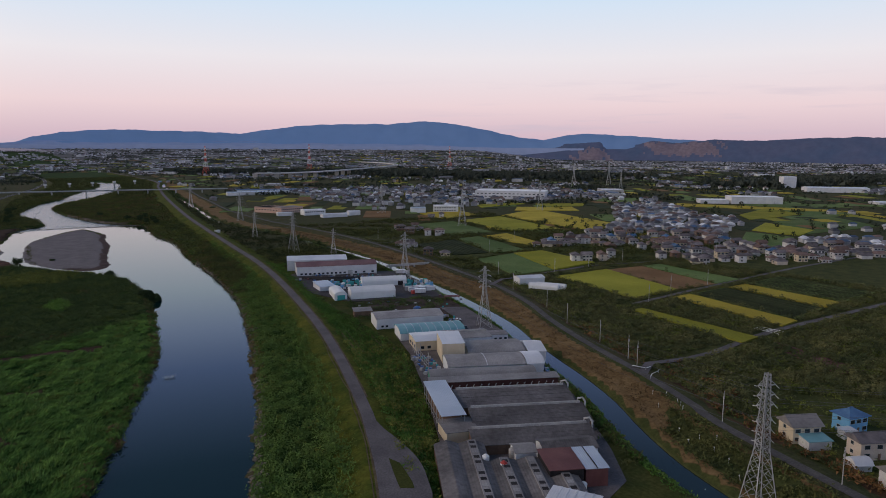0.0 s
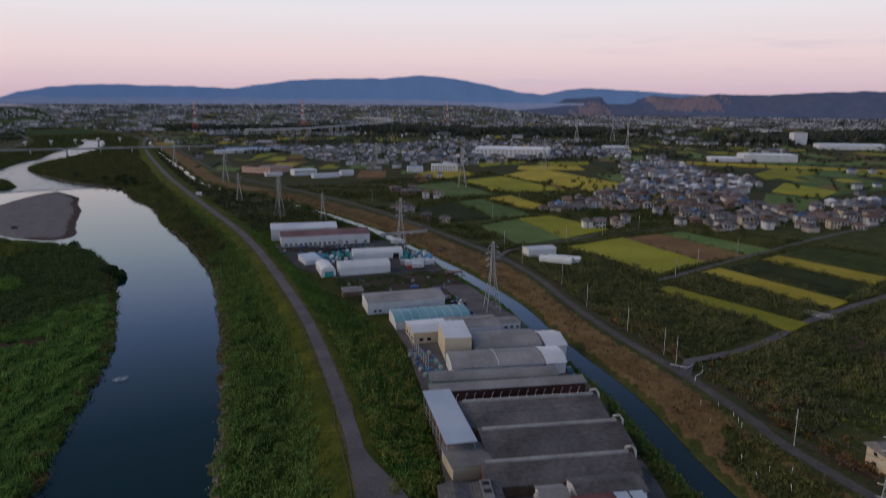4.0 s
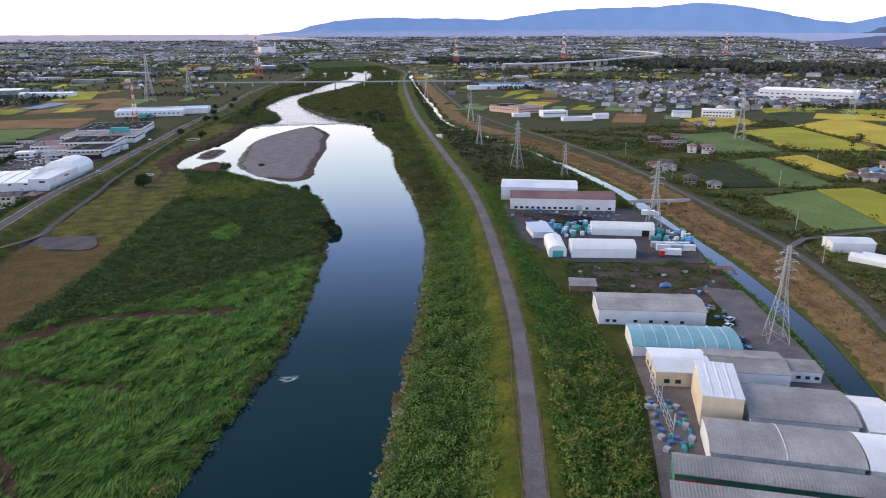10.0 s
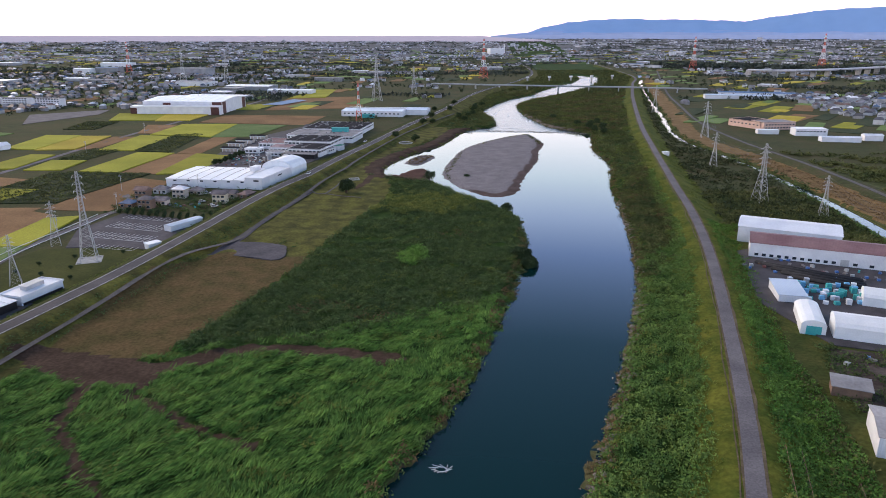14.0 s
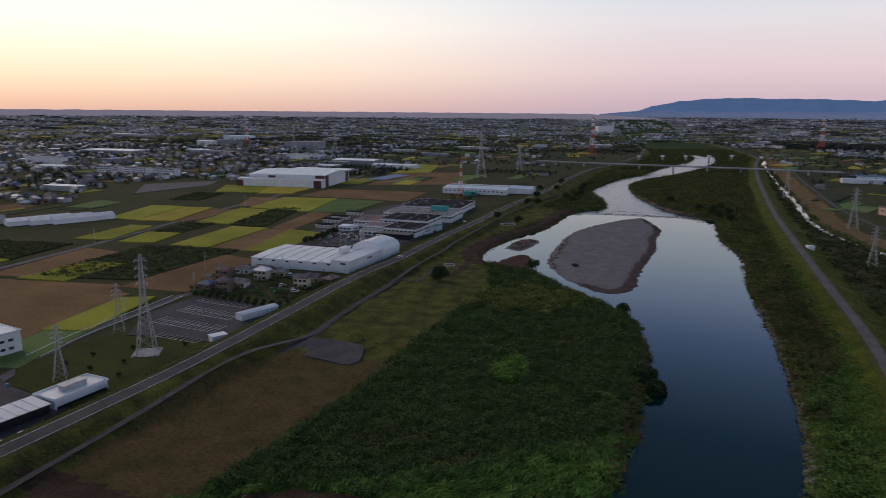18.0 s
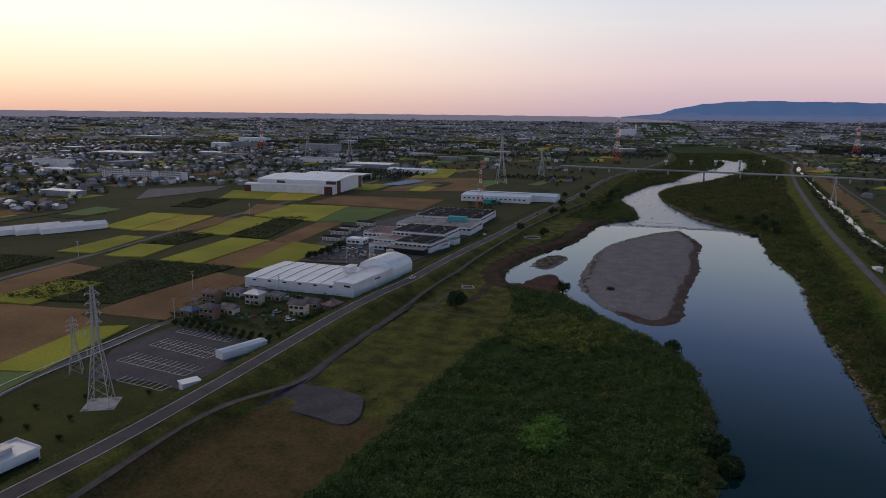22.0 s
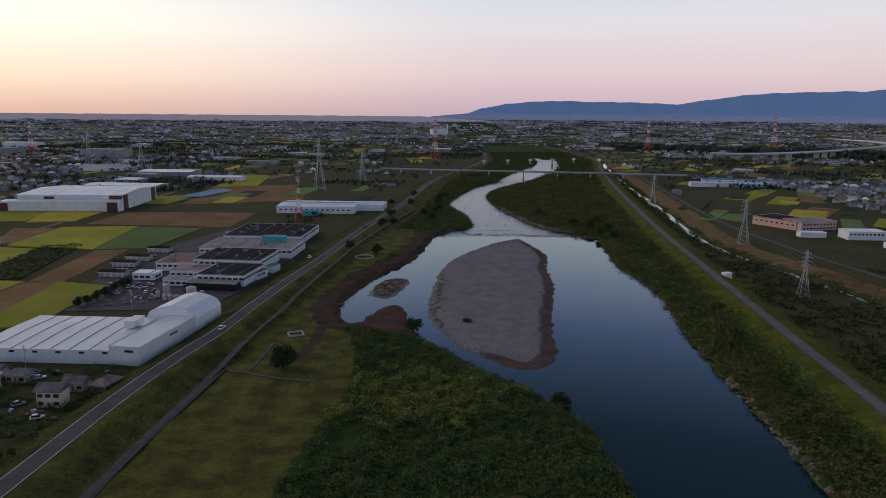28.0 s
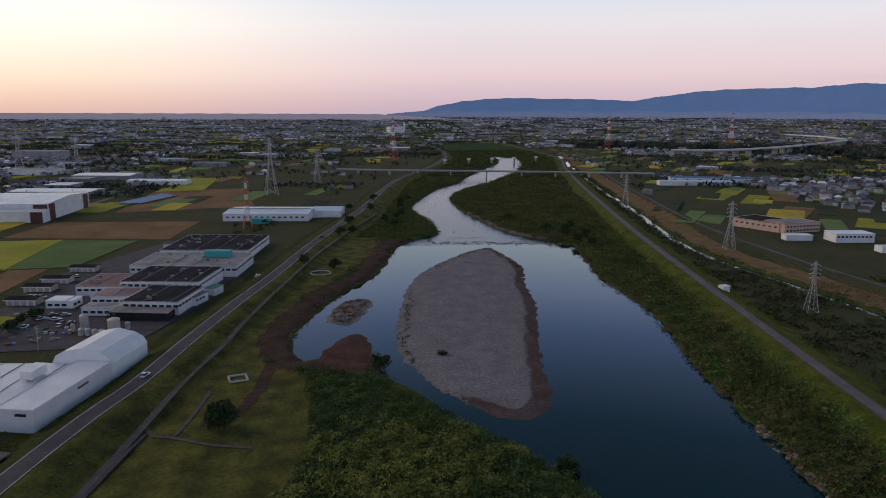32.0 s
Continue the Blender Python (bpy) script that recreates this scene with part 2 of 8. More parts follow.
surface("pad_asphalt", (0.052, 0.047, 0.055), (0.10, 0.09, 0.098), 0.9, 0.10, 0.9, 0.3, contrast=0.28)
surface("dirt_edge", (0.085, 0.062, 0.035), (0.15, 0.115, 0.06), 0.95, 0.3, 2.0, 0.4)
surface("clad_grey", (0.26, 0.26, 0.265), (0.36, 0.36, 0.36), 0.7, 0.1, 1.0, 0, vary=0.2, stripes=0.5, grit=0.1)
# near-black: dark parts, and painted shade inside doorways and open sheds
surface("dark_or_shade", (0.02, 0.018, 0.018), (0.035, 0.03, 0.03), 0.8, 0.5, 3.0)
surface("bark", (0.06, 0.045, 0.035), (0.10, 0.075, 0.055), 0.9, 1.0, 6.0, 0.4)
surface("stone", (0.13, 0.11, 0.095), (0.27, 0.23, 0.195), 0.9, 0.5, 2.0, 0.4, island=0.3)
surface("reed", (0.056, 0.135, 0.024), (0.142, 0.245, 0.046), 0.8, 0.07, 0.4, 0, spec=0.12, island=0.36, contrast=0.28)
# fresh green weeds, and the lit colour for reed ridge crests
surface("reed_fresh_or_lit", (0.10, 0.215, 0.036), (0.175, 0.30, 0.055), 0.8, 0.09, 0.4, 0, spec=0.12, island=0.3, contrast=0.3)
surface("kudzu", (0.048, 0.082, 0.026), (0.112, 0.152, 0.046), 0.8, 0.09, 0.4, 0, spec=0.12, island=0.36, contrast=0.28)
surface("bush", (0.058, 0.078, 0.026), (0.14, 0.142, 0.046), 0.85, 0.05, 0.4, 0, spec=0.1, island=0.35, contrast=0.3)
surface("bank_weed", (0.072, 0.145, 0.03), (0.175, 0.255, 0.06), 0.8, 0.07, 0.4, 0, spec=0.12, island=0.36, contrast=0.28)
surface("weed_pale", (0.14, 0.165, 0.035), (0.23, 0.24, 0.055), 0.8, 0.08, 0.5, 0, spec=0.12, island=0.3)
surface("weed_yellow", (0.085, 0.118, 0.02), (0.17, 0.19, 0.036), 0.8, 0.08, 0.5, 0, spec=0.15, island=0.28)
surface("rust_weed", (0.12, 0.08, 0.036), (0.20, 0.13, 0.058), 0.85, 0.06, 0.6, 0, spec=0.15, island=0.35)
# far foliage: haze is mixed into the colour, greyer and lighter than near leaves
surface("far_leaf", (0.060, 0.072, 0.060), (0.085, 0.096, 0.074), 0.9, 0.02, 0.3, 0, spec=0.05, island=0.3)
surface("orchard_leaf", (0.078, 0.098, 0.04), (0.18, 0.175, 0.07), 0.85, 0.05, 0.5, 0, spec=0.1, island=0.32)
surface("rust_bush", (0.13, 0.07, 0.03), (0.25, 0.135, 0.055), 0.85, 0.05, 0.5, 0, spec=0.1, island=0.4)
surface("scrub_dark", (0.03, 0.044, 0.018), (0.07, 0.078, 0.03), 0.85, 0.05, 0.4, 0, spec=0.1, island=0.35)
surface("tree_leaf", (0.028, 0.05, 0.018), (0.055, 0.082, 0.028), 0.75, 0.2, 1.5, 0, spec=0.2, island=0.35)
surface("rice_ripe", (0.42, 0.335, 0.045), (0.54, 0.43, 0.062), 0.85, 0.025, 1.2, 0.5, vary=0.14, spec=0.06)
surface("rice_green", (0.27, 0.275, 0.032), (0.38, 0.36, 0.046), 0.85, 0.025, 1.2, 0.5, vary=0.16, spec=0.06)
surface("green_crop", (0.115, 0.18, 0.055), (0.165, 0.225, 0.075), 0.85, 0.03, 1.2, 0.5, vary=0.18, spec=0.06)
surface("dark_crop", (0.03, 0.042, 0.02), (0.055, 0.066, 0.03), 0.85, 0.04, 1.0, 0.6, vary=0.2, spec=0.06)
surface("stubble", (0.22, 0.13, 0.065), (0.31, 0.185, 0.09), 0.95, 0.03, 1.5, 0.5, vary=0.12, spec=0.06)
surface("rustmulch", (0.12, 0.05, 0.05), (0.19, 0.085, 0.08), 0.8, 0.15, 1.2, 0.4, stripes=1.6)
surface("yard_soil", (0.055, 0.042, 0.035), (0.12, 0.095, 0.08), 0.95, 0.12, 1.0, 0.4, contrast=0.3, spec=0.06)
surface("black_sheet", (0.018, 0.018, 0.02), (0.035, 0.034, 0.036), 0.7, 0.3, 2.0)
surface("lawn", (0.05, 0.06, 0.015), (0.08, 0.085, 0.022), 0.9, 0.06, 1.5, 0.4, spec=0.06)
# town colours lightened and blued to carry the distance haze
surface("hazed_town_wall", (0.42, 0.42, 0.45), (0.62, 0.62, 0.64), 0.8, 0.02, 0.2, 0, island=0.4)
surface("hazed_town_roof", (0.24, 0.245, 0.275), (0.40, 0.405, 0.43), 0.8, 0.02, 0.2, 0, island=0.4)


def glass_material(name):
    m = bpy.data.materials.new(name)
    MATS[name] = m
    m.use_nodes = True
    b = m.node_tree.nodes["Principled BSDF"]
    b.inputs["Base Color"].default_value = (0.03, 0.04, 0.05, 1)
    b.inputs["Roughness"].default_value, b.inputs["Specular IOR Level"].default_value = 0.08, 0.7
    return m


glass_material("window_glass")


def car_paint(name, c):
    m = surface(name, c, tuple(v * 1.1 for v in c), 0.3, 0.5, 4.0, 0, spec=0.6)
    m.node_tree.nodes["Principled BSDF"].inputs["Coat Weight"].default_value = 0.5


car_paint("paint_white", (0.72, 0.72, 0.72))
car_paint("paint_silver", (0.4, 0.41, 0.43))
car_paint("paint_dark", (0.03, 0.03, 0.04))
car_paint("paint_blue", (0.06, 0.16, 0.42))
car_paint("paint_red", (0.45, 0.05, 0.04))


def water_material(name, deep, rough, ripple):
    m = bpy.data.materials.new(name)
    MATS[name] = m
    m.use_nodes = True
    n, l = m.node_tree.nodes, m.node_tree.links
    b = n["Principled BSDF"]
    b.inputs["Base Color"].default_value = (*deep, 1)
    b.inputs["Roughness"].default_value, b.inputs["IOR"].default_value = rough, 1.33
    b.inputs["Specular IOR Level"].default_value = 0.5
    tc, wave = n.new("ShaderNodeTexCoord"), n.new("ShaderNodeTexNoise")
    wave.inputs["Scale"].default_value, wave.inputs["Detail"].default_value = 0.7, 3
    relief = n.new("ShaderNodeBump")
    relief.inputs["Strength"].default_value, relief.inputs["Distance"].default_value = ripple, 0.05
    l.new(tc.outputs["Object"], wave.inputs["Vector"]), l.new(wave.outputs["Fac"], relief.inputs["Height"])
    l.new(relief.outputs[0], b.inputs["Normal"])
    return m


water_material("river_water", (0.002, 0.023, 0.023), 0.03, 0.045)
water_material("riffle_water", (0.02, 0.035, 0.04), 0.22, 0.6)
water_material("canal_water", (0.012, 0.03, 0.035), 0.05, 0.08)
water_material("rapids_water", (0.25, 0.27, 0.29), 0.25, 0.9)

# ---- mesh helpers ----
RNG = np.random.default_rng(7)


def mesh_of(name, verts, faces, material=None, smooth=False):
    me = bpy.data.meshes.new(name)
    verts = np.asarray(verts, dtype=np.float32).reshape(-1, 3)
    if isinstance(faces, np.ndarray):
        k = faces.shape[1]
        me.vertices.add(len(verts)), me.loops.add(faces.size), me.polygons.add(len(faces))
        me.vertices.foreach_set("co", verts.ravel())
        me.loops.foreach_set("vertex_index", faces.astype(np.int32).ravel())
        me.polygons.foreach_set("loop_start", np.arange(0, faces.size, k, dtype=np.int32))
        me.update(calc_edges=True)
    else:
        me.from_pydata([tuple(map(float, v)) for v in verts], [], faces)
    if material:
        me.materials.append(MATS[material])
    me.polygons.foreach_set("use_smooth", np.full(len(me.polygons), smooth, dtype=bool))
    return me


def thing(name, label, category, x=0, y=0, z=0, angle=0, group="", kind=""):
    ob = new(name)
    ob.empty_display_size = 0.5
    ob.matrix_basis = pose(x, y, z, 0, 0, angle)
    return tagged(ob, label, category, group, kind)


def part(name, me, parent, label="", at=None):
    ob = new(name, me)
    ob.parent = parent
    if at is not None:
        ob.matrix_basis = at
    if label:
        tagged(ob, label)
    return ob


def box_data(x0, y0, z0, x1, y1, z1):
    v = [(x, y, z) for z in (z0, z1) for y in (y0, y1) for x in (x0, x1)]
    return v, [(0, 2, 3, 1), (4, 5, 7, 6), (0, 1, 5, 4), (2, 6, 7, 3), (0, 4, 6, 2), (1, 3, 7, 5)]


def boxes(name, specs, material):
    """One mesh of axis-aligned blocks."""
    vs, fs = [], []
    for s in specs:
        v, f = box_data(*s)
        fs += [tuple(i + len(vs) for i in q) for q in f]
        vs += v
    return mesh_of(name, vs, fs, material)


def beams(name, segments, width, material):
    """One mesh of square bars from point to point."""
    vs, fs = [], []
    for a, b in segments:
        a, b = Vector(a), Vector(b)
        d = (b - a).normalized()
        u = d.cross(Vector((0, 0, 1)) if abs(d.z) < 0.9 else Vector((1, 0, 0))).normalized() * width / 2
        w = d.cross(u).normalized() * width / 2
        k = len(vs)
        for p in (a, b):
            vs += [p + u + w, p - u + w, p - u - w, p + u - w]
        fs += [(k + i, k + (i + 1) % 4, k + 4 + (i + 1) % 4, k + 4 + i) for i in range(4)]
        fs += [(k + 3, k + 2, k + 1, k), (k + 4, k + 5, k + 6, k + 7)]
    return mesh_of(name, vs, fs, material)


def tube(name, points, radius, material, sides=4):
    vs, fs = [], []
    pts = [Vector(p) for p in points]
    for i, p in enumerate(pts):
        d = (pts[min(i + 1, len(pts) - 1)] - pts[max(i - 1, 0)]).normalized()
        u = d.cross(Vector((0, 0, 1)) if abs(d.z) < 0.95 else Vector((1, 0, 0))).normalized()
        w = d.cross(u)
        r = radius[i] if isinstance(radius, (list, tuple)) else radius
        vs += [p + (u * math.cos(k * 2 * math.pi / sides) + w * math.sin(k * 2 * math.pi / sides)) * r for k in range(sides)]
        if i:
            b = (i - 1) * sides
            fs += [(b + k, b + (k + 1) % sides, b + sides + (k + 1) % sides, b + sides + k) for k in range(sides)]
    return mesh_of(name, vs, fs, material, smooth=True)


def smooth_line(points, step=6.0):
    """A rounded line through the points, about a step between its places."""
    p = np.array(points, float)
    q = np.vstack([2 * p[0] - p[1], p, 2 * p[-1] - p[-2]])
    out = []
    for i in range(1, len(q) - 2):
        n = max(1, int(np.hypot(*(q[i + 1] - q[i])[:2]) / step))
        for k in range(n):
            t = k / n
            out.append(0.5 * (2 * q[i] + (q[i + 1] - q[i - 1]) * t + (2 * q[i - 1] - 5 * q[i] + 4 * q[i + 1] - q[i + 2]) * t * t
                              + (3 * q[i] - q[i - 1] - 3 * q[i + 1] + q[i + 2]) * t ** 3))
    return np.array(out + [p[-1]])


def line_distance(x, y, line):
    """Distance to a line, and on which side (left positive)."""
    best, sign = np.full(x.shape, 1e9), np.ones(x.shape)
    for (ax, ay), (bx, by) in zip(line[:-1, :2], line[1:, :2]):
        dx, dy = bx - ax, by - ay
        t = np.clip(((x - ax) * dx + (y - ay) * dy) / (dx * dx + dy * dy + 1e-9), 0, 1)
        d = np.hypot(x - ax - t * dx, y - ay - t * dy)
        near = d < best
        best = np.where(near, d, best)
        sign = np.where(near, np.sign(dx * (y - ay) - dy * (x - ax)), sign)
    return best, sign


def inside(x, y, poly):
    hit_ = np.zeros(x.shape, bool)
    p = np.asarray(poly, float)
    for (ax, ay), (bx, by) in zip(p, np.roll(p, -1, 0)):
        if ay != by:
            hit_ ^= ((ay > y) != (by > y)) & (x < (bx - ax) * (y - ay) / (by - ay) + ax)
    return hit_


def wobble(x, y, scale, seed=0):
    """Cheap smooth noise from crossed waves, about -1 to 1."""
    r = np.random.default_rng(seed)
    out = np.zeros(np.shape(x))
    for k in range(7):
        a, f, p = r.uniform(0, 6.283), r.uniform(0.6, 2.2) / scale, r.uniform(0, 6.283)
        out += np.sin((x * np.cos(a) + y * np.sin(a)) * f * 6.283 + p)
    return out / 3.2


# ---- plan of the river, levees, canal and roads ----
BANK_L = smooth_line([(-70, -60), (-50, 20), (-10, 110), (28, 180), (48, 222), (62, 252), (74, 279), (88, 312), (95, 338), (103, 368), (113, 410), (121, 452), (123, 486), (120, 514),
                      (106, 542), (93, 560), (85, 579), (76, 593), (70, 612), (50, 617), (40, 624), (38, 650), (44, 679), (58, 718), (79, 761), (93, 817),
                      (103, 857), (124, 885), (138, 900), (140, 959), (132, 1052), (142, 1096), (187, 1232), (225, 1301), (262, 1410), (367, 1667), (390, 1800), (380, 1950), (372, 2100), (350, 2400)], 5)
BANK_R = smooth_line([(-25, -60), (0, 20), (40, 110), (70, 168), (87, 203), (96, 221), (107, 248), (120, 280), (135, 321), (155, 379), (168, 430), (181, 500), (187, 545),
                      (194, 588), (203, 627), (211, 660), (213, 700), (214, 740), (222, 785), (230, 830), (231, 843), (214, 868), (200, 888), (193, 922), (187, 972), (182, 1032),
                      (185, 1115), (198, 1169), (227, 1228), (272, 1295), (324, 1404), (378, 1530), (437, 1758), (446, 1815), (402, 1880), (386, 1960), (378, 2110), (356, 2400)], 5)
RIVER = np.vstack([BANK_L[::2], BANK_R[::-2]])
BAR = smooth_line([(168, 842), (173, 805), (174, 770), (165, 734), (158, 687), (148, 650), (137, 607), (131, 575), (122, 559), (111, 558), (104, 567), (93, 585), (87, 605),
                   (82, 625), (84, 659), (90, 696), (98, 736), (115, 778), (145, 822), (168, 842)], 5)
ISLET = smooth_line([(52, 672), (56, 696), (66, 710), (76, 704), (69, 679), (63, 666), (52, 672)], 3)
MUD = smooth_line([(47, 615), (54, 636), (63, 652), (70, 647), (70, 606), (47, 615)], 3)
LEVEE_L = smooth_line([(-130, -60), (-108, 100), (-90, 215), (-68, 300), (-60, 331), (-52, 364), (-44, 400), (-34, 461), (-25, 522), (-16, 565), (-9, 590), (-1, 634), (10, 688), (22, 740), (44, 849), (82, 1010),
                       (137, 1279), (240, 1600), (300, 1900), (330, 2400)], 8)
LEVEE_R = smooth_line([(-10, -60), (45, 60), (90, 132), (111, 172), (118, 187), (128.5, 212), (141.5, 244.5), (155.6, 283), (171.5, 333), (195.5, 415), (212.5, 485), (226.5, 558), (239, 622), (258, 718), (285, 850),
                       (330, 1045), (379, 1247), (440, 1480), (510, 1760), (560, 2400)], 8)
CANAL = smooth_line([(130, -60), (150, 40), (166, 95), (181, 125), (196, 148), (208, 171), (220, 199), (232, 224), (247, 254), (263, 301), (273, 337), (284, 385), (299, 441), (307, 502), (311, 550), (314, 630),
                     (312, 700), (306, 775), (315, 850), (346, 983), (397, 1215), (470, 1530), (574, 1942), (640, 2400)], 8)
ROAD_E = smooth_line([(150, -60), (180, 40), (202, 106), (210, 120), (217, 134), (225, 151), (233, 171), (245, 200), (261, 233), (280, 267), (299, 312), (313, 364), (327, 429), (345, 530), (352, 640), (350, 760),
                      (362, 900), (400, 1080), (440, 1260), (520, 1560), (640, 2000)], 8)
PATH_L = smooth_line([(-66, 250), (-56, 290), (-50, 313), (-45, 340), (-40, 366), (-36.5, 388), (-34, 408), (-29, 424), (-21, 442), (-16, 457), (-14, 483), (-10, 510), (-5, 539), (0, 567), (6, 606), (12, 634), (17, 668), (29, 729), (45, 809), (69, 906), (95, 1000)], 6)
TRACKS = [smooth_line(p, 5) for p in ([(-11, 320), (1, 325), (20, 335), (40, 335), (67, 329)], [(-17, 311), (-16, 294), (-6, 280), (4, 268), (14, 255), (22, 235)],
                                      [(-4, 308), (9, 298), (22, 289), (37, 282)], [(27, 572), (32, 600), (33, 640), (40, 665)])]
SOIL = [(-52, 333), (-43, 338), (-10, 329), (2, 322), (0, 312), (-17, 309), (-34, 318)]
MOWN_DRY = [(-41, 335), (-36, 404), (-17, 436), (24, 429), (12, 384), (-5, 329)]
MOWN = [(-14, 462), (-2, 530), (3, 580), (14, 650), (32, 740), (50, 815), (70, 880), (88, 880), (84, 830), (62, 760), (40, 715), (28, 660), (30, 615), (46, 600), (49, 545), (37, 500), (22, 430), (12, 430), (14, 447), (-14, 462)]
WATER_Z, FLOOD_Z, CREST_Z = -3.0, -0.8, 4.0
ORIGIN = (60.0, 180.0)


def far_rise(x, y):
    r = np.hypot(x - ORIGIN[0], y - ORIGIN[1])
    t = np.clip((r - 2300) / 2500, 0, 1)
    b = np.clip((np.degrees(np.arctan2(x - ORIGIN[0], y - ORIGIN[1])) - 42) / 8, 0, 1)  # flat up to the foot of the quarry hills
    return 74 * t * t * (3 - 2 * t) ** 0.5 * (1 - 0.93 * b * b * (3 - 2 * b))


def ground_height(x, y):
    """The lie of the land and the masks of its cover."""
    x, y = np.asarray(x, float), np.asarray(y, float)
    dl, sl = line_distance(x, y, LEVEE_L[::2])
    dr, sr = line_distance(x, y, LEVEE_R[::2])
    flood = (sl < 0) & (sr > 0)
    bl, _ = line_distance(x, y, BANK_L[::2])
    br, _ = line_distance(x, y, BANK_R[::2])
    shore = np.minimum(bl, br) + 1.9 * wobble(x, y, 17, 3) + 1.1 * wobble(x, y, 6, 4)
    wet = inside(x, y, RIVER)
    z = np.where(flood, FLOOD_Z, 0.0) + np.where(flood, 0.25, 0.1) * wobble(x, y, 40, 1)
    bank = WATER_Z + np.clip((shore + 0.6) * 0.55, -0.4, 3.0)
    z = np.where(~wet & flood, np.minimum(z, bank), z)
    z = np.where(wet, WATER_Z - np.clip((shore - 0.6) * 0.35, -0.5, 1.6), z)
    masks = {}
    bar = np.zeros(x.shape)
    for poly, slope, top in ((BAR, 0.10, 0.9), (ISLET, 0.2, 0.7), (MUD, 0.15, 0.6)):
        d, _ = line_distance(x, y, poly)
        d = np.where(inside(x, y, poly), d, -d) + 1.0 * wobble(x, y, 8, 5)
        lift = WATER_Z + np.clip(d * slope, -1.5, top) + np.where(d > 3, 0.12 * wobble(x, y, 22, 6), 0)
        z = np.where(wet | (d > 0), np.maximum(z, lift), z)
        bar = np.maximum(bar, np.clip(d / 2 + 0.5, 0, 1)) if poly is not MUD else bar
        if poly is MUD:
            masks["mud"] = np.clip(d / 3 + 0.8, 0, 1)
    masks["bar"] = bar
    db, _ = line_distance(x, y, BAR)
    lee = np.clip((x - (92 + (y - 560) * 0.21)) / 26, 0, 1) * np.clip((840 - y) / 60, 0, 1) + np.clip((600 - y) / 40, 0, 1)
    masks["wetbar"] = np.clip(bar * np.clip(lee, 0, 1.4) * (1.15 - db / 9), 0, 1)
    # levees: flat crest, even slopes
    for d, base, half, steep in ((dl, None, 5.0, 0.42), (dr, None, 4.5, 0.40)):
        z = np.maximum(z, np.minimum(CREST_Z, CREST_Z - (d - half) * steep))
    de, se = line_distance(x, y, ROAD_E[::2])
    z = np.where(flood, z, np.maximum(z, np.minimum(2.0, 2.0 - (de - 4.5) * 0.22)))
    dc, sc = line_distance(x, y, CANAL[::2])
    wide = np.interp(y, [500, 620, 900, 1300], [3.0, 1.5, 1.3, 2.2])
    cut = -3.0 + np.clip((dc - wide) * 0.75, -0.2, 8)
    z = np.where(dc < 14, np.minimum(z, cut), z)
    z = z + far_rise(x, y)
    reed = flood & ~wet & (dl > 13) & (sl < 0) & (dr > 12.5)
    d_dry, d_mown, d_soil = inside(x, y, MOWN_DRY), inside(x, y, MOWN), inside(x, y, SOIL)
    dp, _ = line_distance(x, y, PATH_L)
    left = bl < br
    strip = inside(x, y, [(-32, 440), (-18, 462), (-2, 456), (20, 442), (12, 418), (-14, 426)]) | left & ((dp < 7) | (dl < 20)) & (y > 240)
    track = np.zeros(x.shape)
    for tr in TRACKS:
        track = np.maximum(track, np.clip((3.9 if tr is TRACKS[0] else 2.5) - line_distance(x, y, tr)[0] * 0.85, 0, 1))
    plain = reed & ~d_dry & ~d_mown & ~d_soil & ~strip
    cove = left & flood & (bl < 13) & (y > 598) & (y < 872) & (x < 110)
    plain &= ~cove
    masks["reed"] = plain.astype(float) * (1 - track)
    masks["mown"] = (flood & (d_mown | strip)).astype(float)
    masks["dry"] = (flood & d_dry).astype(float)
    masks["soil"] = np.maximum(track * flood, np.maximum(d_soil.astype(float), (cove & ~wet).astype(float)))
    masks["slope"] = np.where(((dl < 14) | (dr < 13) | (dr < 16.5) & (sr < 0)), 1.0, 0.0)
    masks["inner"] = np.where(dl < 19, 1.0, 0.0)
    masks["shoal"] = np.where((sr > 0) & (br < 10 + 4 * wobble(x, y, 40, 14)) & (y > 862) & (y < 1010) & ~wet, 1.0, 0.0)
    east = (sc < 0) & (dc < 26) & (se > 0)
    masks["tawny"] = np.where(east & (dc > 6.4 + 0.8 * wobble(x, y, 16, 10)) & (de > 4.6) & ((y > 128 + 8 * wobble(x, y, 30, 8)) | (dc < 9.5) | (de < 7)), 1.0, 0.0)
    masks["scrubland"] = np.where((se < 0) & (sr < 0) & (x < 660) & (y < 640) & (de > 6) | east, 1.0, 0.0)
    masks["rustsoil"] = np.where((se < 0) & (sr < 0) & (y < 330) & (de > 6) & (de < 15) & (wobble(x, y, 40, 9) > -0.2), 1.0, 0.0)
    masks["dirt_yard"] = np.where((sr < 0) & (sc > 0) & (dr > 16) & (y < 560) & (y > 90), 1.0, 0.0)
    # built-up far ground, paled with distance to stand in for haze
    masks["far_haze"] = np.clip((np.hypot(x - ORIGIN[0], y - ORIGIN[1]) - 2300) / 900, 0, 1)
    masks["sand"] = np.clip(np.where(~wet & flood, 1.2 - (z - WATER_Z) * 1.4, 0), 0, 1)
    return z, masks


def spaced(a, b, step, limit, grow):
    """Even steps between a and b, longer and longer outside, out to the limit."""
    out, s = [a], step
    while out[0] > -limit:
        s *= grow
        out.insert(0, out[0] - s)
    out += list(np.arange(a + step, b, step)) + [b]
    s = step
    while out[-1] < limit:
        s *= grow
        out.append(out[-1] + s)
    return np.array(out)


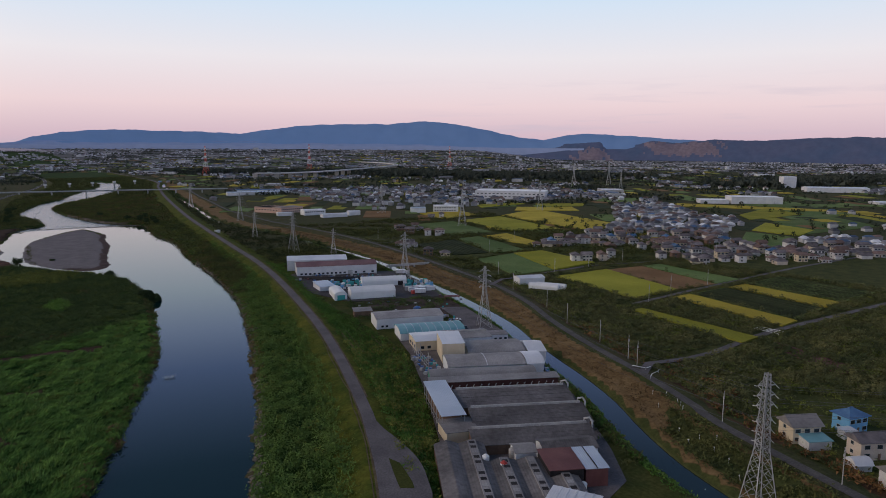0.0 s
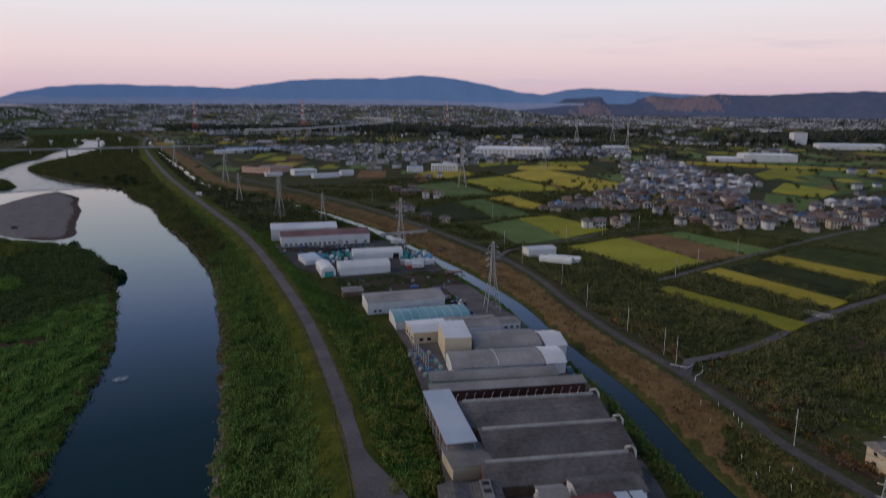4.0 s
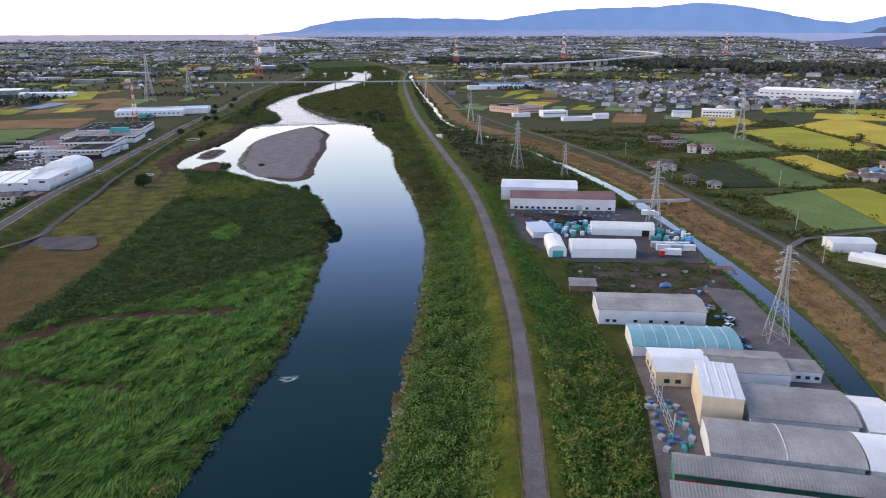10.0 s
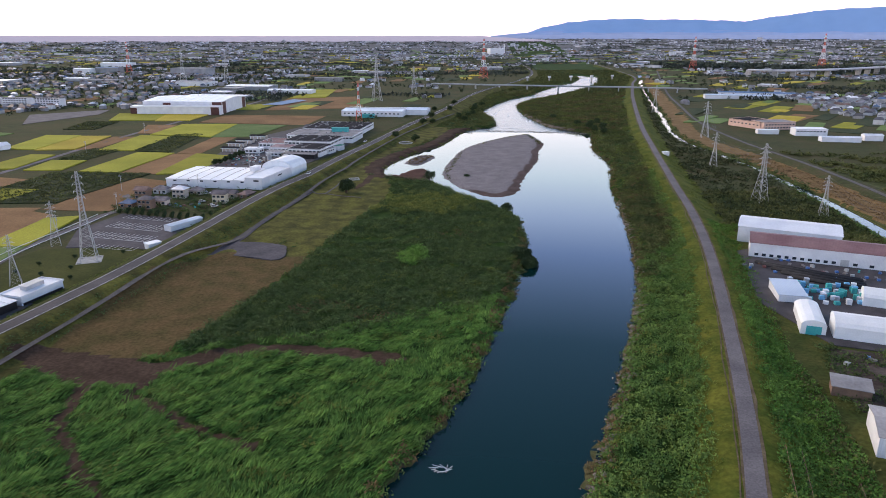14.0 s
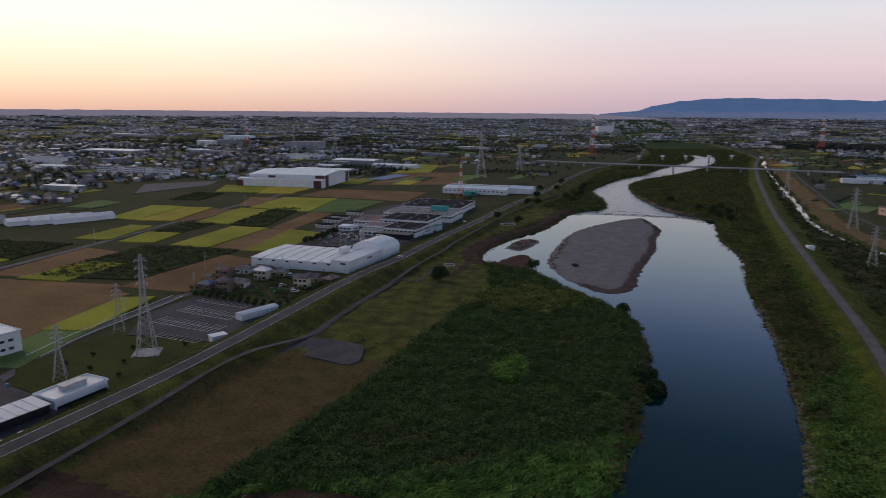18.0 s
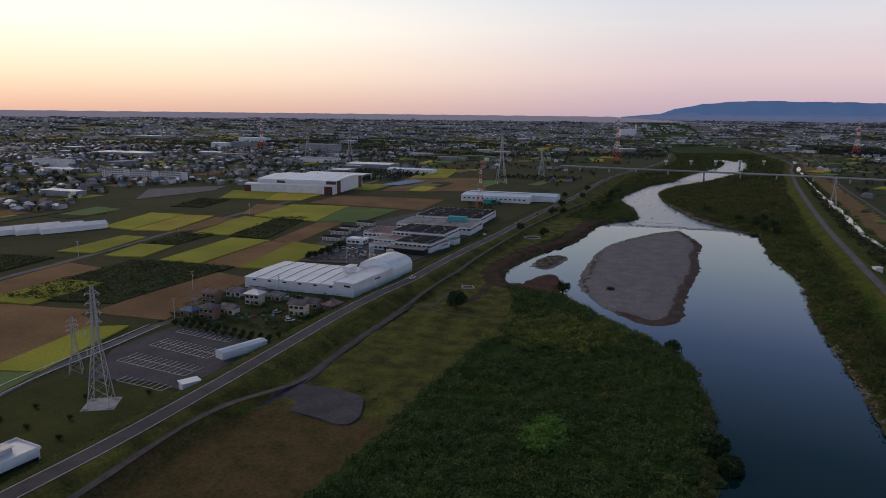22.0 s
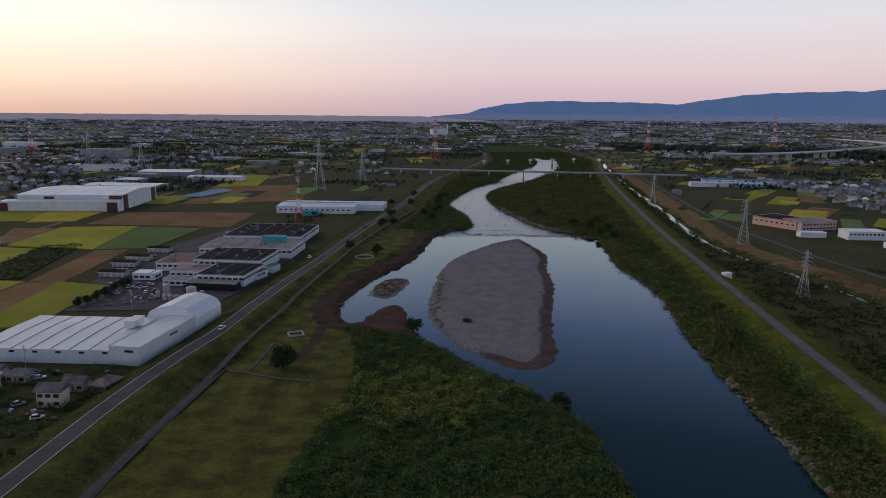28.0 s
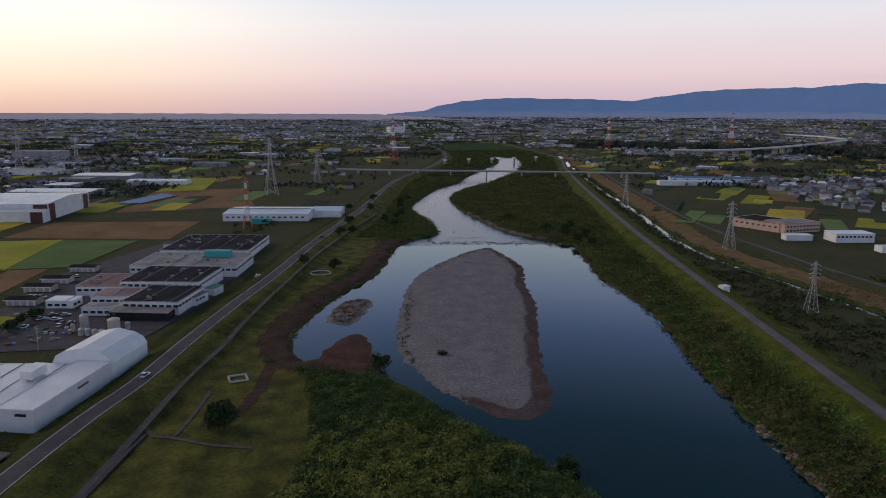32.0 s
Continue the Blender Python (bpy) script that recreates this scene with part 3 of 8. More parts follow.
gx, gy = spaced(-90, 340, 2.4, 4700, 1.06), spaced(60, 960, 2.4, 4800, 1.05)
gx, gy = gx[(gx > -4900) & (gx < 4900)], gy[(gy > -2500) & (gy < 5000)]
GX, GY = np.meshgrid(gx, gy)
GZ, MASKS = ground_height(GX, GY)
ALONG, ACROSS = GX * 0.62 + GY * 0.78, GX * 0.78 - GY * 0.62
WIND = 0.30 * wobble(ALONG * 0.22 + 6 * wobble(GX, GY, 60, 13), ACROSS, 9, 11) + 0.22 * wobble(ALONG * 0.3, ACROSS, 5.5, 12)  # grass combed into ridges
GZ = GZ + MASKS["reed"] * np.where(GY < 345, WIND * 2.3, 0.35 * wobble(GX, GY, 14, 11) + 0.25 * wobble(GX, GY, 6, 12))
nx, ny = len(gx), len(gy)
idx = np.arange(nx * ny).reshape(ny, nx)
quads = np.stack([idx[:-1, :-1], idx[:-1, 1:], idx[1:, 1:], idx[1:, :-1]], -1).reshape(-1, 4)
ground_mesh = mesh_of("ground", np.stack([GX, GY, GZ], -1).reshape(-1, 3), quads, smooth=True)
for key, values in MASKS.items():
    ground_mesh.attributes.new(key, "FLOAT", "POINT").data.foreach_set("value", values.astype(np.float32).ravel())


def ground_material():
    m = bpy.data.materials.new("ground_cover")
    m.use_nodes = True
    n, l = m.node_tree.nodes, m.node_tree.links
    b = n["Principled BSDF"]
    tc = n.new("ShaderNodeTexCoord")

    def noise_at(scale, detail=5):
        k = n.new("ShaderNodeTexNoise")
        k.inputs["Scale"].default_value, k.inputs["Detail"].default_value = scale, detail
        l.new(tc.outputs["Object"], k.inputs["Vector"])
        return k.outputs["Fac"]

    def spread(value, a, b_):
        k = n.new("ShaderNodeMapRange")
        k.inputs["From Min"].default_value, k.inputs["From Max"].default_value = a, b_
        l.new(value, k.inputs["Value"])
        return k.outputs[0]

    def blend(factor, a, b_):
        k = n.new("ShaderNodeMix")
        k.data_type = "RGBA"
        for slot, v in (("A", a), ("B", b_)):
            if isinstance(v, tuple):
                k.inputs[slot].default_value = (*v, 1)
            else:
                l.new(v, k.inputs[slot])
        l.new(factor, k.inputs["Factor"])
        return k.outputs["Result"]

    broad, mid, fine = noise_at(0.02), noise_at(0.12), noise_at(0.9)
    tone = spread(mid, 0.35, 0.65)
    colour = blend(spread(broad, 0.42, 0.58), blend(tone, (0.052, 0.06, 0.026), (0.078, 0.082, 0.034)), blend(tone, (0.095, 0.08, 0.04), (0.068, 0.076, 0.03)))
    layers = [("scrubland", (0.055, 0.068, 0.022), (0.095, 0.10, 0.033)), ("rustsoil", (0.085, 0.05, 0.03), (0.12, 0.075, 0.042)), ("dirt_yard", (0.045, 0.062, 0.016), (0.085, 0.088, 0.025)), ("slope", (0.055, 0.078, 0.012), (0.12, 0.125, 0.02)), ("inner", (0.032, 0.044, 0.012), (0.068, 0.074, 0.018)), ("tawny", (0.165, 0.105, 0.048), (0.24, 0.16, 0.075)),
              ("far_haze", (0.13, 0.135, 0.13), (0.21, 0.205, 0.205)), ("reed", (0.024, 0.052, 0.011), (0.046, 0.08, 0.016)), ("mown", (0.062, 0.06, 0.019), (0.132, 0.13, 0.03)), ("dry", (0.082, 0.066, 0.024), (0.128, 0.084, 0.036)),
              ("soil", (0.055, 0.035, 0.024), (0.085, 0.055, 0.038)), ("sand", (0.06, 0.05, 0.035), (0.10, 0.085, 0.065)), ("shoal", (0.12, 0.10, 0.085), (0.19, 0.165, 0.145)), ("mud", (0.075, 0.04, 0.03), (0.11, 0.06, 0.045)),
              ("bar", (0.19, 0.172, 0.175), (0.245, 0.222, 0.222)), ("wetbar", (0.085, 0.06, 0.052), (0.12, 0.085, 0.075))]
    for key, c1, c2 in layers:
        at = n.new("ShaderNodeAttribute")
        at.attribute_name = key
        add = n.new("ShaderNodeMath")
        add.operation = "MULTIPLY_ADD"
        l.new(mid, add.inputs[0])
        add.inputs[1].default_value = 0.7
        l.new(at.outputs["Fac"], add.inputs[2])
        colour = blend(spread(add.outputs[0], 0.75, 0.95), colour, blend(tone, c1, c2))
    grain = n.new("ShaderNodeVectorMath")
    grain.operation = "SCALE"
    lo = n.new("ShaderNodeMapRange")
    lo.inputs["From Min"].default_value, lo.inputs["From Max"].default_value = 0.3, 0.7
    lo.inputs["To Min"].default_value, lo.inputs["To Max"].default_value = 0.72, 1.28
    l.new(fine, lo.inputs["Value"])
    l.new(colour, grain.inputs[0]), l.new(lo.outputs[0], grain.inputs["Scale"])
    l.new(grain.outputs[0], b.inputs["Base Color"])
    b.inputs["Roughness"].default_value, b.inputs["Specular IOR Level"].default_value = 0.95, 0.06
    relief = n.new("ShaderNodeBump")
    relief.inputs["Strength"].default_value, relief.inputs["Distance"].default_value = 0.35, 0.15
    l.new(fine, relief.inputs["Height"]), l.new(relief.outputs[0], b.inputs["Normal"])
    return m


ground_mesh.materials.append(ground_material())
ground = tagged(new("ground", ground_mesh), "wide river plain of grass, reeds, bare soil and fields", "ground", kind="structure")


def height_at(x, y):
    """The ground's height, read off its grid."""
    x, y = np.atleast_1d(np.asarray(x, float)), np.atleast_1d(np.asarray(y, float))
    i, j = np.clip(np.searchsorted(gx, x) - 1, 0, nx - 2), np.clip(np.searchsorted(gy, y) - 1, 0, ny - 2)
    u, v = np.clip((x - gx[i]) / (gx[i + 1] - gx[i]), 0, 1), np.clip((y - gy[j]) / (gy[j + 1] - gy[j]), 0, 1)
    return (GZ[j, i] * (1 - u) + GZ[j, i + 1] * u) * (1 - v) + (GZ[j + 1, i] * (1 - u) + GZ[j + 1, i + 1] * u) * v


def mask_at(key, x, y):
    i, j = np.clip(np.searchsorted(gx, x) - 1, 0, nx - 2), np.clip(np.searchsorted(gy, y) - 1, 0, ny - 2)
    return MASKS[key][j, i]


def sheet(name, poly, z, material, label, category="water", kind="structure"):
    bm = bmesh.new()
    bm.faces.new([bm.verts.new((px, py, z)) for px, py in poly])
    bmesh.ops.triangulate(bm, faces=bm.faces)
    bmesh.ops.recalc_face_normals(bm, faces=bm.faces)
    me = bpy.data.meshes.new(name)
    bm.to_mesh(me), bm.free()
    if me.polygons[0].normal.z < 0:
        me.flip_normals()
    me.materials.append(MATS[material])
    return tagged(new(name, me), label, category, kind=kind)


def ribbon_data(line, half, z, x_offset=0.0):
    """Cross-wise pairs of places along a line."""
    line = np.asarray(line, float)
    d = np.gradient(line[:, :2], axis=0)
    d /= np.linalg.norm(d, axis=1)[:, None] + 1e-9
    nrm = np.stack([-d[:, 1], d[:, 0]], 1)
    zz = z if np.ndim(z) else np.full(len(line), z)
    a = np.column_stack([line[:, :2] + nrm * (x_offset + half), zz])
    b_ = np.column_stack([line[:, :2] + nrm * (x_offset - half), zz])
    return a, b_


def ribbon(name, line, half, z, material, thick=0.12, offset=0.0):
    """A slab that follows a line."""
    a, b_ = ribbon_data(line, half, z, offset)
    low = np.array([0, 0, thick])
    vs, k = np.vstack([a, b_, a - low, b_ - low]), len(a)
    fs = []
    for i in range(k - 1):
        fs += [(k + i, k + i + 1, i + 1, i), (2 * k + i, i, i + 1, 2 * k + i + 1), (k + i, 3 * k + i, 3 * k + i + 1, k + i + 1)]
    return mesh_of(name, vs, fs, material)


sheet("water", [(-400, -60), (-400, 872), (700, 832), (700, -60)], WATER_Z, "river_water", "calm dark river mirroring the evening sky")
sheet("water_upstream", [(-400, 872), (-400, 2400), (700, 2400), (700, 832)], WATER_Z, "riffle_water", "pale rippled river running down to the weir")
tagged(new("water_canal", ribbon("water_canal", CANAL, 5.6, -1.7, "canal_water", 0.05)), "narrow canal with still pale water", "water", kind="structure")
for off in (5.15, -5.15):
    tagged(new("bank_canal", ribbon("bank_canal", CANAL, 0.75, -1.45, "kudzu" if off > 0 else "bush", 0.8, off)), "overgrown earth berm at the canal's water line", "bank", kind="structure")

# ---- roads ----


def road(name, line, half, z, material, label, edge=None, centre=None):
    ob = tagged(new(name, ribbon(name, line, half, z, material)), label, "road", kind="structure")
    zz = z + 0.012 if np.ndim(z) == 0 else np.asarray(z) + 0.012
    for off in ([edge, -edge] if edge else []) + ([0.0] if centre else []):
        part("road_marking", ribbon("road_marking", line, 0.09, zz, "road_paint", 0.01, off), ob, "white painted line")
    return ob


road("road_levee_west", LEVEE_L, 3.3, CREST_Z + 0.12, "asphalt", "two-lane asphalt road along the levee crest with white edge lines", edge=2.9)
road("road_levee_east", LEVEE_R, 2.05, CREST_Z + 0.12, "asphalt_old", "narrow worn asphalt lane on the levee crest")
for k_, (o_, w_, z_) in enumerate(((2.25, 0.4, CREST_Z + 0.1), (-2.3, 0.45, CREST_Z + 0.1), (3.3, 0.16, CREST_Z + 0.07))):  # worn soil strips beside the lane
    q_ = LEVEE_R + np.stack([wobble(LEVEE_R[:, 0], LEVEE_R[:, 1], 23, 110 + k_), wobble(LEVEE_R[:, 0], LEVEE_R[:, 1], 31, 113 + k_)], 1) * (0.25 if k_ < 2 else 0.5)
    tagged(new("verge_levee", ribbon("verge_levee", q_[q_[:, 1] > (190 if o_ < 0 else 0)], w_, z_, "dirt_edge", 0.3, o_)), "worn strip of bare brown soil beside the levee lane", "verge", kind="structure")
road("road_canal", ROAD_E, 1.8, 2.12, "gravel_path", "narrow asphalt road beside the canal embankment")
path_z = height_at(PATH_L[:, 0], PATH_L[:, 1])
for spur in ([(-1, 564), (3, 558), (9, 556), (12, 572), (14, 590)], [(9, 556), (20, 550), (33, 546)]):
    ln = smooth_line(spur, 4)
    road("path_meadow", ln, 0.6, height_at(ln[:, 0], ln[:, 1]) + 0.2, "gravel_path", "faint gravel track crossing the mown meadow")
wide_ = PATH_L[(PATH_L[:, 1] > 446) & (PATH_L[:, 1] < 566)]
wz_ = height_at(wide_[:, 0], wide_[:, 1])
road("path_service", wide_, 2.6, np.array([wz_[max(0, i_ - 2):i_ + 3].max() for i_ in range(len(wz_))]) + 0.1, "pad_asphalt", "broad grey service track along the foot of the levee")
road("path_riverside", PATH_L, 1.25, np.array([path_z[max(0, i_ - 2):i_ + 3].max() for i_ in range(len(path_z))]) + 0.12, "gravel_path", "pale gravel path across the mown flood meadow")
for line, half, mat, lab in (
        ([(226, 153), (239, 159), (278, 154), (307, 155), (345, 154), (420, 146), (560, 132)], 1.9, "asphalt_old", "narrow farm road between orchards"),
        ([(298, 318), (330, 334), (362, 334), (428, 332), (464, 318), (510, 322)], 1.5, "asphalt_old", "narrow farm road between rice fields"),
        ([(333, 234), (426, 234), (551, 231), (700, 215)], 1.6, "asphalt_old", "narrow farm road between crop strips"),
        ([(-245, 420), (-236, 530), (-229, 618), (-224, 787), (-209, 960), (-191, 1106), (-173, 1441)], 2.6, "asphalt_old", "straight country road between rice fields"),
        ([(-104, 385), (-109, 434), (-104, 470), (-101, 499), (-96, 525), (-120, 560)], 2.4, "asphalt_old", "narrow lane behind the car park")):
    ln = smooth_line(line, 10)
    hz = np.pad(np.maximum(height_at(ln[:, 0], ln[:, 1]), 0.05), 1, "edge")
    road("road_farm", ln, half, np.maximum(np.maximum(hz[:-2], hz[2:]), hz[1:-1]) + 0.14, mat, lab)

# ---- far hills ----


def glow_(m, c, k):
    """Emission that stands in for the air light over far hills."""
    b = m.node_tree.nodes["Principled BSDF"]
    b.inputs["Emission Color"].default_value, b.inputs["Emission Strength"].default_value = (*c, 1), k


for nm, lab, pts, dist, cols, scale_ in (
        ("backdrop_mountains", "long blue mountain range under the evening sky",
         [(5.6, 0.0), (6.8, 0.12), (7.9, 0.5), (10, 0.94), (12.2, 1.1), (14.4, 1.18), (17.6, 1.1), (20, 1.08), (23, 0.95), (25.2, 1.3), (27.4, 1.6), (29.6, 1.76), (32.3, 1.84), (35.1, 1.83), (36.5, 1.98),
          (38.2, 2.12), (39.7, 2.0), (42, 1.7), (44.4, 1.2), (46.2, 0.8), (48.3, 0.6), (50.3, 0.96), (51.6, 1.13), (53.4, 1.05), (57.7, 0.76), (60.1, 0.6), (66, 0.5), (74, 0.4), (90, 0.1)], 4760, "hill_blue", 1.0),
        ("backdrop_quarry_hills", "dark wooded hills with a bare quarried face", [(45.5, -0.6), (46.2, -0.4), (48.5, -0.02), (50.3, 0.26), (53, 0.45), (53.6, 0.02), (55.1, 0.02), (57.2, 0.54), (59.3, 0.38), (61.7, 0.64), (65.6, 0.57), (68.5, 0.76), (71.5, 0.83), (78, 0.7), (90, 0.4)], 4640, "hill_dark", 1.0)):
    if nm == "backdrop_mountains":
        # haze is painted on both ranges: bluish base colours plus emission
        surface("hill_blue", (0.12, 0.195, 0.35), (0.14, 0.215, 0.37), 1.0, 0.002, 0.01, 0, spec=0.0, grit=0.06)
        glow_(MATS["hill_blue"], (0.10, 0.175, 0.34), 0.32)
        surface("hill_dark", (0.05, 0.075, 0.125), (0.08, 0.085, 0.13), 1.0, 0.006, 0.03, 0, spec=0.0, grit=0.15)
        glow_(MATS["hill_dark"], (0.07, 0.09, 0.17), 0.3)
    a = np.arange(pts[0][0], pts[-1][0], 0.12)
    h = np.interp(a, [p[0] for p in pts], [p[1] for p in pts])
    h = h + (0.03 * wobble(a * 10, a * 0, 22, 21) + 0.012 * wobble(a * 10, a * 0, 7, 22)) * np.clip(h * 3, 0, 1)
    top = 92 + np.tan(np.radians(h * scale_)) * dist
    ax_, ay_ = ORIGIN[0] + np.sin(np.radians(a)) * dist, ORIGIN[1] + np.cos(np.radians(a)) * dist
    fx, fy = ORIGIN[0] + np.sin(np.radians(a)) * (dist - 160), ORIGIN[1] + np.cos(np.radians(a)) * (dist - 160)
    foot = 78.0 if nm == "backdrop_mountains" else 4.0
    rows_ = [np.column_stack([fx, fy, np.full(len(a), foot - 38.0)])]
    steps_ = np.linspace(0, 1, 13)[1:]
    for k in steps_:
        zig = 5 * wobble(a * 10, a * 0 + k * 9, 34, 23) * (1 - k)
        rows_.append(np.column_stack([fx + (ax_ - fx) * k, fy + (ay_ - fy) * k, foot + (top - foot) * k ** 0.8 + zig * np.clip(h, 0, 1)]))
    vs = np.vstack(rows_)
    k = len(a)
    fs = np.array([(r * k + i, r * k + i + 1, (r + 1) * k + i + 1, (r + 1) * k + i) for r in range(12) for i in range(k - 1)])
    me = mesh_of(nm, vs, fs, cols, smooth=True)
    if nm == "backdrop_quarry_hills":
        # the bare face gets the same emission for haze
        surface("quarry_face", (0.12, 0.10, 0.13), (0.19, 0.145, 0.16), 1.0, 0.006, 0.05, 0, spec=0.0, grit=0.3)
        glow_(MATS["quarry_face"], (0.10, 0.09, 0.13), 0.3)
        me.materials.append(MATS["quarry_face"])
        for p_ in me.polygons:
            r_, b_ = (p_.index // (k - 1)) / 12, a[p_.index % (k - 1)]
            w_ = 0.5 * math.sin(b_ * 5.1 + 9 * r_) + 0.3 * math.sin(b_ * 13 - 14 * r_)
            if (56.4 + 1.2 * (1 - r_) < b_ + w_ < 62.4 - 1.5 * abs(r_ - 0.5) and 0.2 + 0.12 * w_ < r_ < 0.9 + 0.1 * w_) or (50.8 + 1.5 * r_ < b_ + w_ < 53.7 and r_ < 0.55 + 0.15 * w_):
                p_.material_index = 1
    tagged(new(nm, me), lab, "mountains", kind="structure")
# emissive strip added before the last houses in place of horizon haze
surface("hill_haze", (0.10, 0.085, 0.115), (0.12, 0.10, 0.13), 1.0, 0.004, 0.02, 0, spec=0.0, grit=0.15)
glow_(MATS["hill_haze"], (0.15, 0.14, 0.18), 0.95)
a = np.radians(np.arange(-80, 12, 0.25))
up = 84.5 - 34 * np.clip((np.degrees(a) - 3) / 8, 0, 1) + 1.2 * wobble(np.degrees(a), a * 0, 1.4, 24)
ring_ = [np.column_stack([ORIGIN[0] + np.sin(a) * r_, ORIGIN[1] + np.cos(a) * r_, z_]) for r_, z_ in ((4180, up * 0 + 40), (4260, up * 0.5 + 30), (4400, up))]
k = len(a)
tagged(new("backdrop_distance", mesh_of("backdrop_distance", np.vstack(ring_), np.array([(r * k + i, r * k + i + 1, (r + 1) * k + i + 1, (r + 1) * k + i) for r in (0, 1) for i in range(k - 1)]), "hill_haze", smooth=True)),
       "glowing violet strip standing for haze over the far plain", "distance", kind="structure")

# three made-up glowing strips, stepped in colour as a haze gradient
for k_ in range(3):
    nm_ = f"haze_foot_{'abc'[k_]}"
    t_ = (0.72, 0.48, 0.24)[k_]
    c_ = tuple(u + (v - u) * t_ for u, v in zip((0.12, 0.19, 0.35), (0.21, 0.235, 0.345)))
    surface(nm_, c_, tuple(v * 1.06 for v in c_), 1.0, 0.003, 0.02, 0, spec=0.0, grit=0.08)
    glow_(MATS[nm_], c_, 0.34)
    a = np.radians(np.arange(4, 52, 0.25))
    fade_ = np.clip((np.degrees(a) - 4) / 5, 0, 1) * np.clip((45 - np.degrees(a)) / 9, 0, 1)
    dist_ = 4570 + 40 * k_
    up = 84 + (9 + 13 * k_ + 4 * wobble(np.degrees(a), a * 0, 3.1, 25 + k_)) * fade_
    ring_ = [np.column_stack([ORIGIN[0] + np.sin(a) * r_, ORIGIN[1] + np.cos(a) * r_, z_]) for r_, z_ in ((dist_ - 12, up * 0 + 40), (dist_ - 6, up * 0.5 + 30), (dist_, up))]
    k = len(a)
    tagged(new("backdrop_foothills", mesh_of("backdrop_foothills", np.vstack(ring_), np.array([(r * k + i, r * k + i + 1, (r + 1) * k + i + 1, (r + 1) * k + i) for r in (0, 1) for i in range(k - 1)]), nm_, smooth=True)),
           "stacked pale strips standing for haze below the mountain range", "mountains", kind="structure")

# ---- halls, sheds and houses ----
WINDOW_MESHES = {}


def window_mesh(w, h, panes=1):
    """A glazed opening with a raised frame, facing -y, its foot in the middle at z = 0."""
    key = (round(w, 2), round(h, 2), panes)
    if key not in WINDOW_MESHES:
        f = 0.09
        rects = [(w / 2 + f, -f, h + f, 0.05), (w / 2 + f, -f, h + f, -0.08), (w / 2, 0.0, h, -0.08), (w / 2, 0.0, h, -0.03)]
        vs = [p for hw, lo, hi, yy in rects for p in ((-hw, yy, lo), (hw, yy, lo), (hw, yy, hi), (-hw, yy, hi))]
        fs = [(4 * r + i, 4 * r + (i + 1) % 4, 4 * r + 4 + (i + 1) % 4, 4 * r + 4 + i) for r in range(3) for i in range(4)] + [(12, 13, 14, 15)]
        me = mesh_of("window", vs, fs, "window_glass")
        me.materials.append(MATS["galvanised"])
        me.polygons.foreach_set("material_index", [1] * 12 + [0])
        WINDOW_MESHES[key] = me
    return WINDOW_MESHES[key]


def profile_of(roof, d, h, rise):
    if roof == "gable":
        return [(0, h), (d / 2, h + rise), (d, h)]
    if roof == "kiln":  # ridge set far back
        return [(0, h), (d * 0.4, h + rise * 0.55), (d * 0.79, h + rise), (d, h + rise * 0.45)]
    if roof == "shed":
        return [(0, h), (d, h + rise)]
    if roof == "barrel":
        return [(d / 2 - d / 2 * math.cos(a), h + rise * math.sin(a)) for a in np.linspace(0, math.pi, 13)]
    if roof == "tent":
        return [(0, h), (d * 0.06, h + rise * 0.45), (d * 0.2, h + rise * 0.75), (d / 2, h + rise), (d * 0.8, h + rise * 0.75), (d * 0.94, h + rise * 0.45), (d, h)]
    if roof == "saw":
        n = max(2, int(d / 6))
        out = []
        for k in range(n):
            out += [(d * k / n, h), (d * (k + 0.85) / n, h + rise), (d * (k + 0.86) / n, h)]
        return out + [(d, h)]
    return [(0, h), (d, h)]


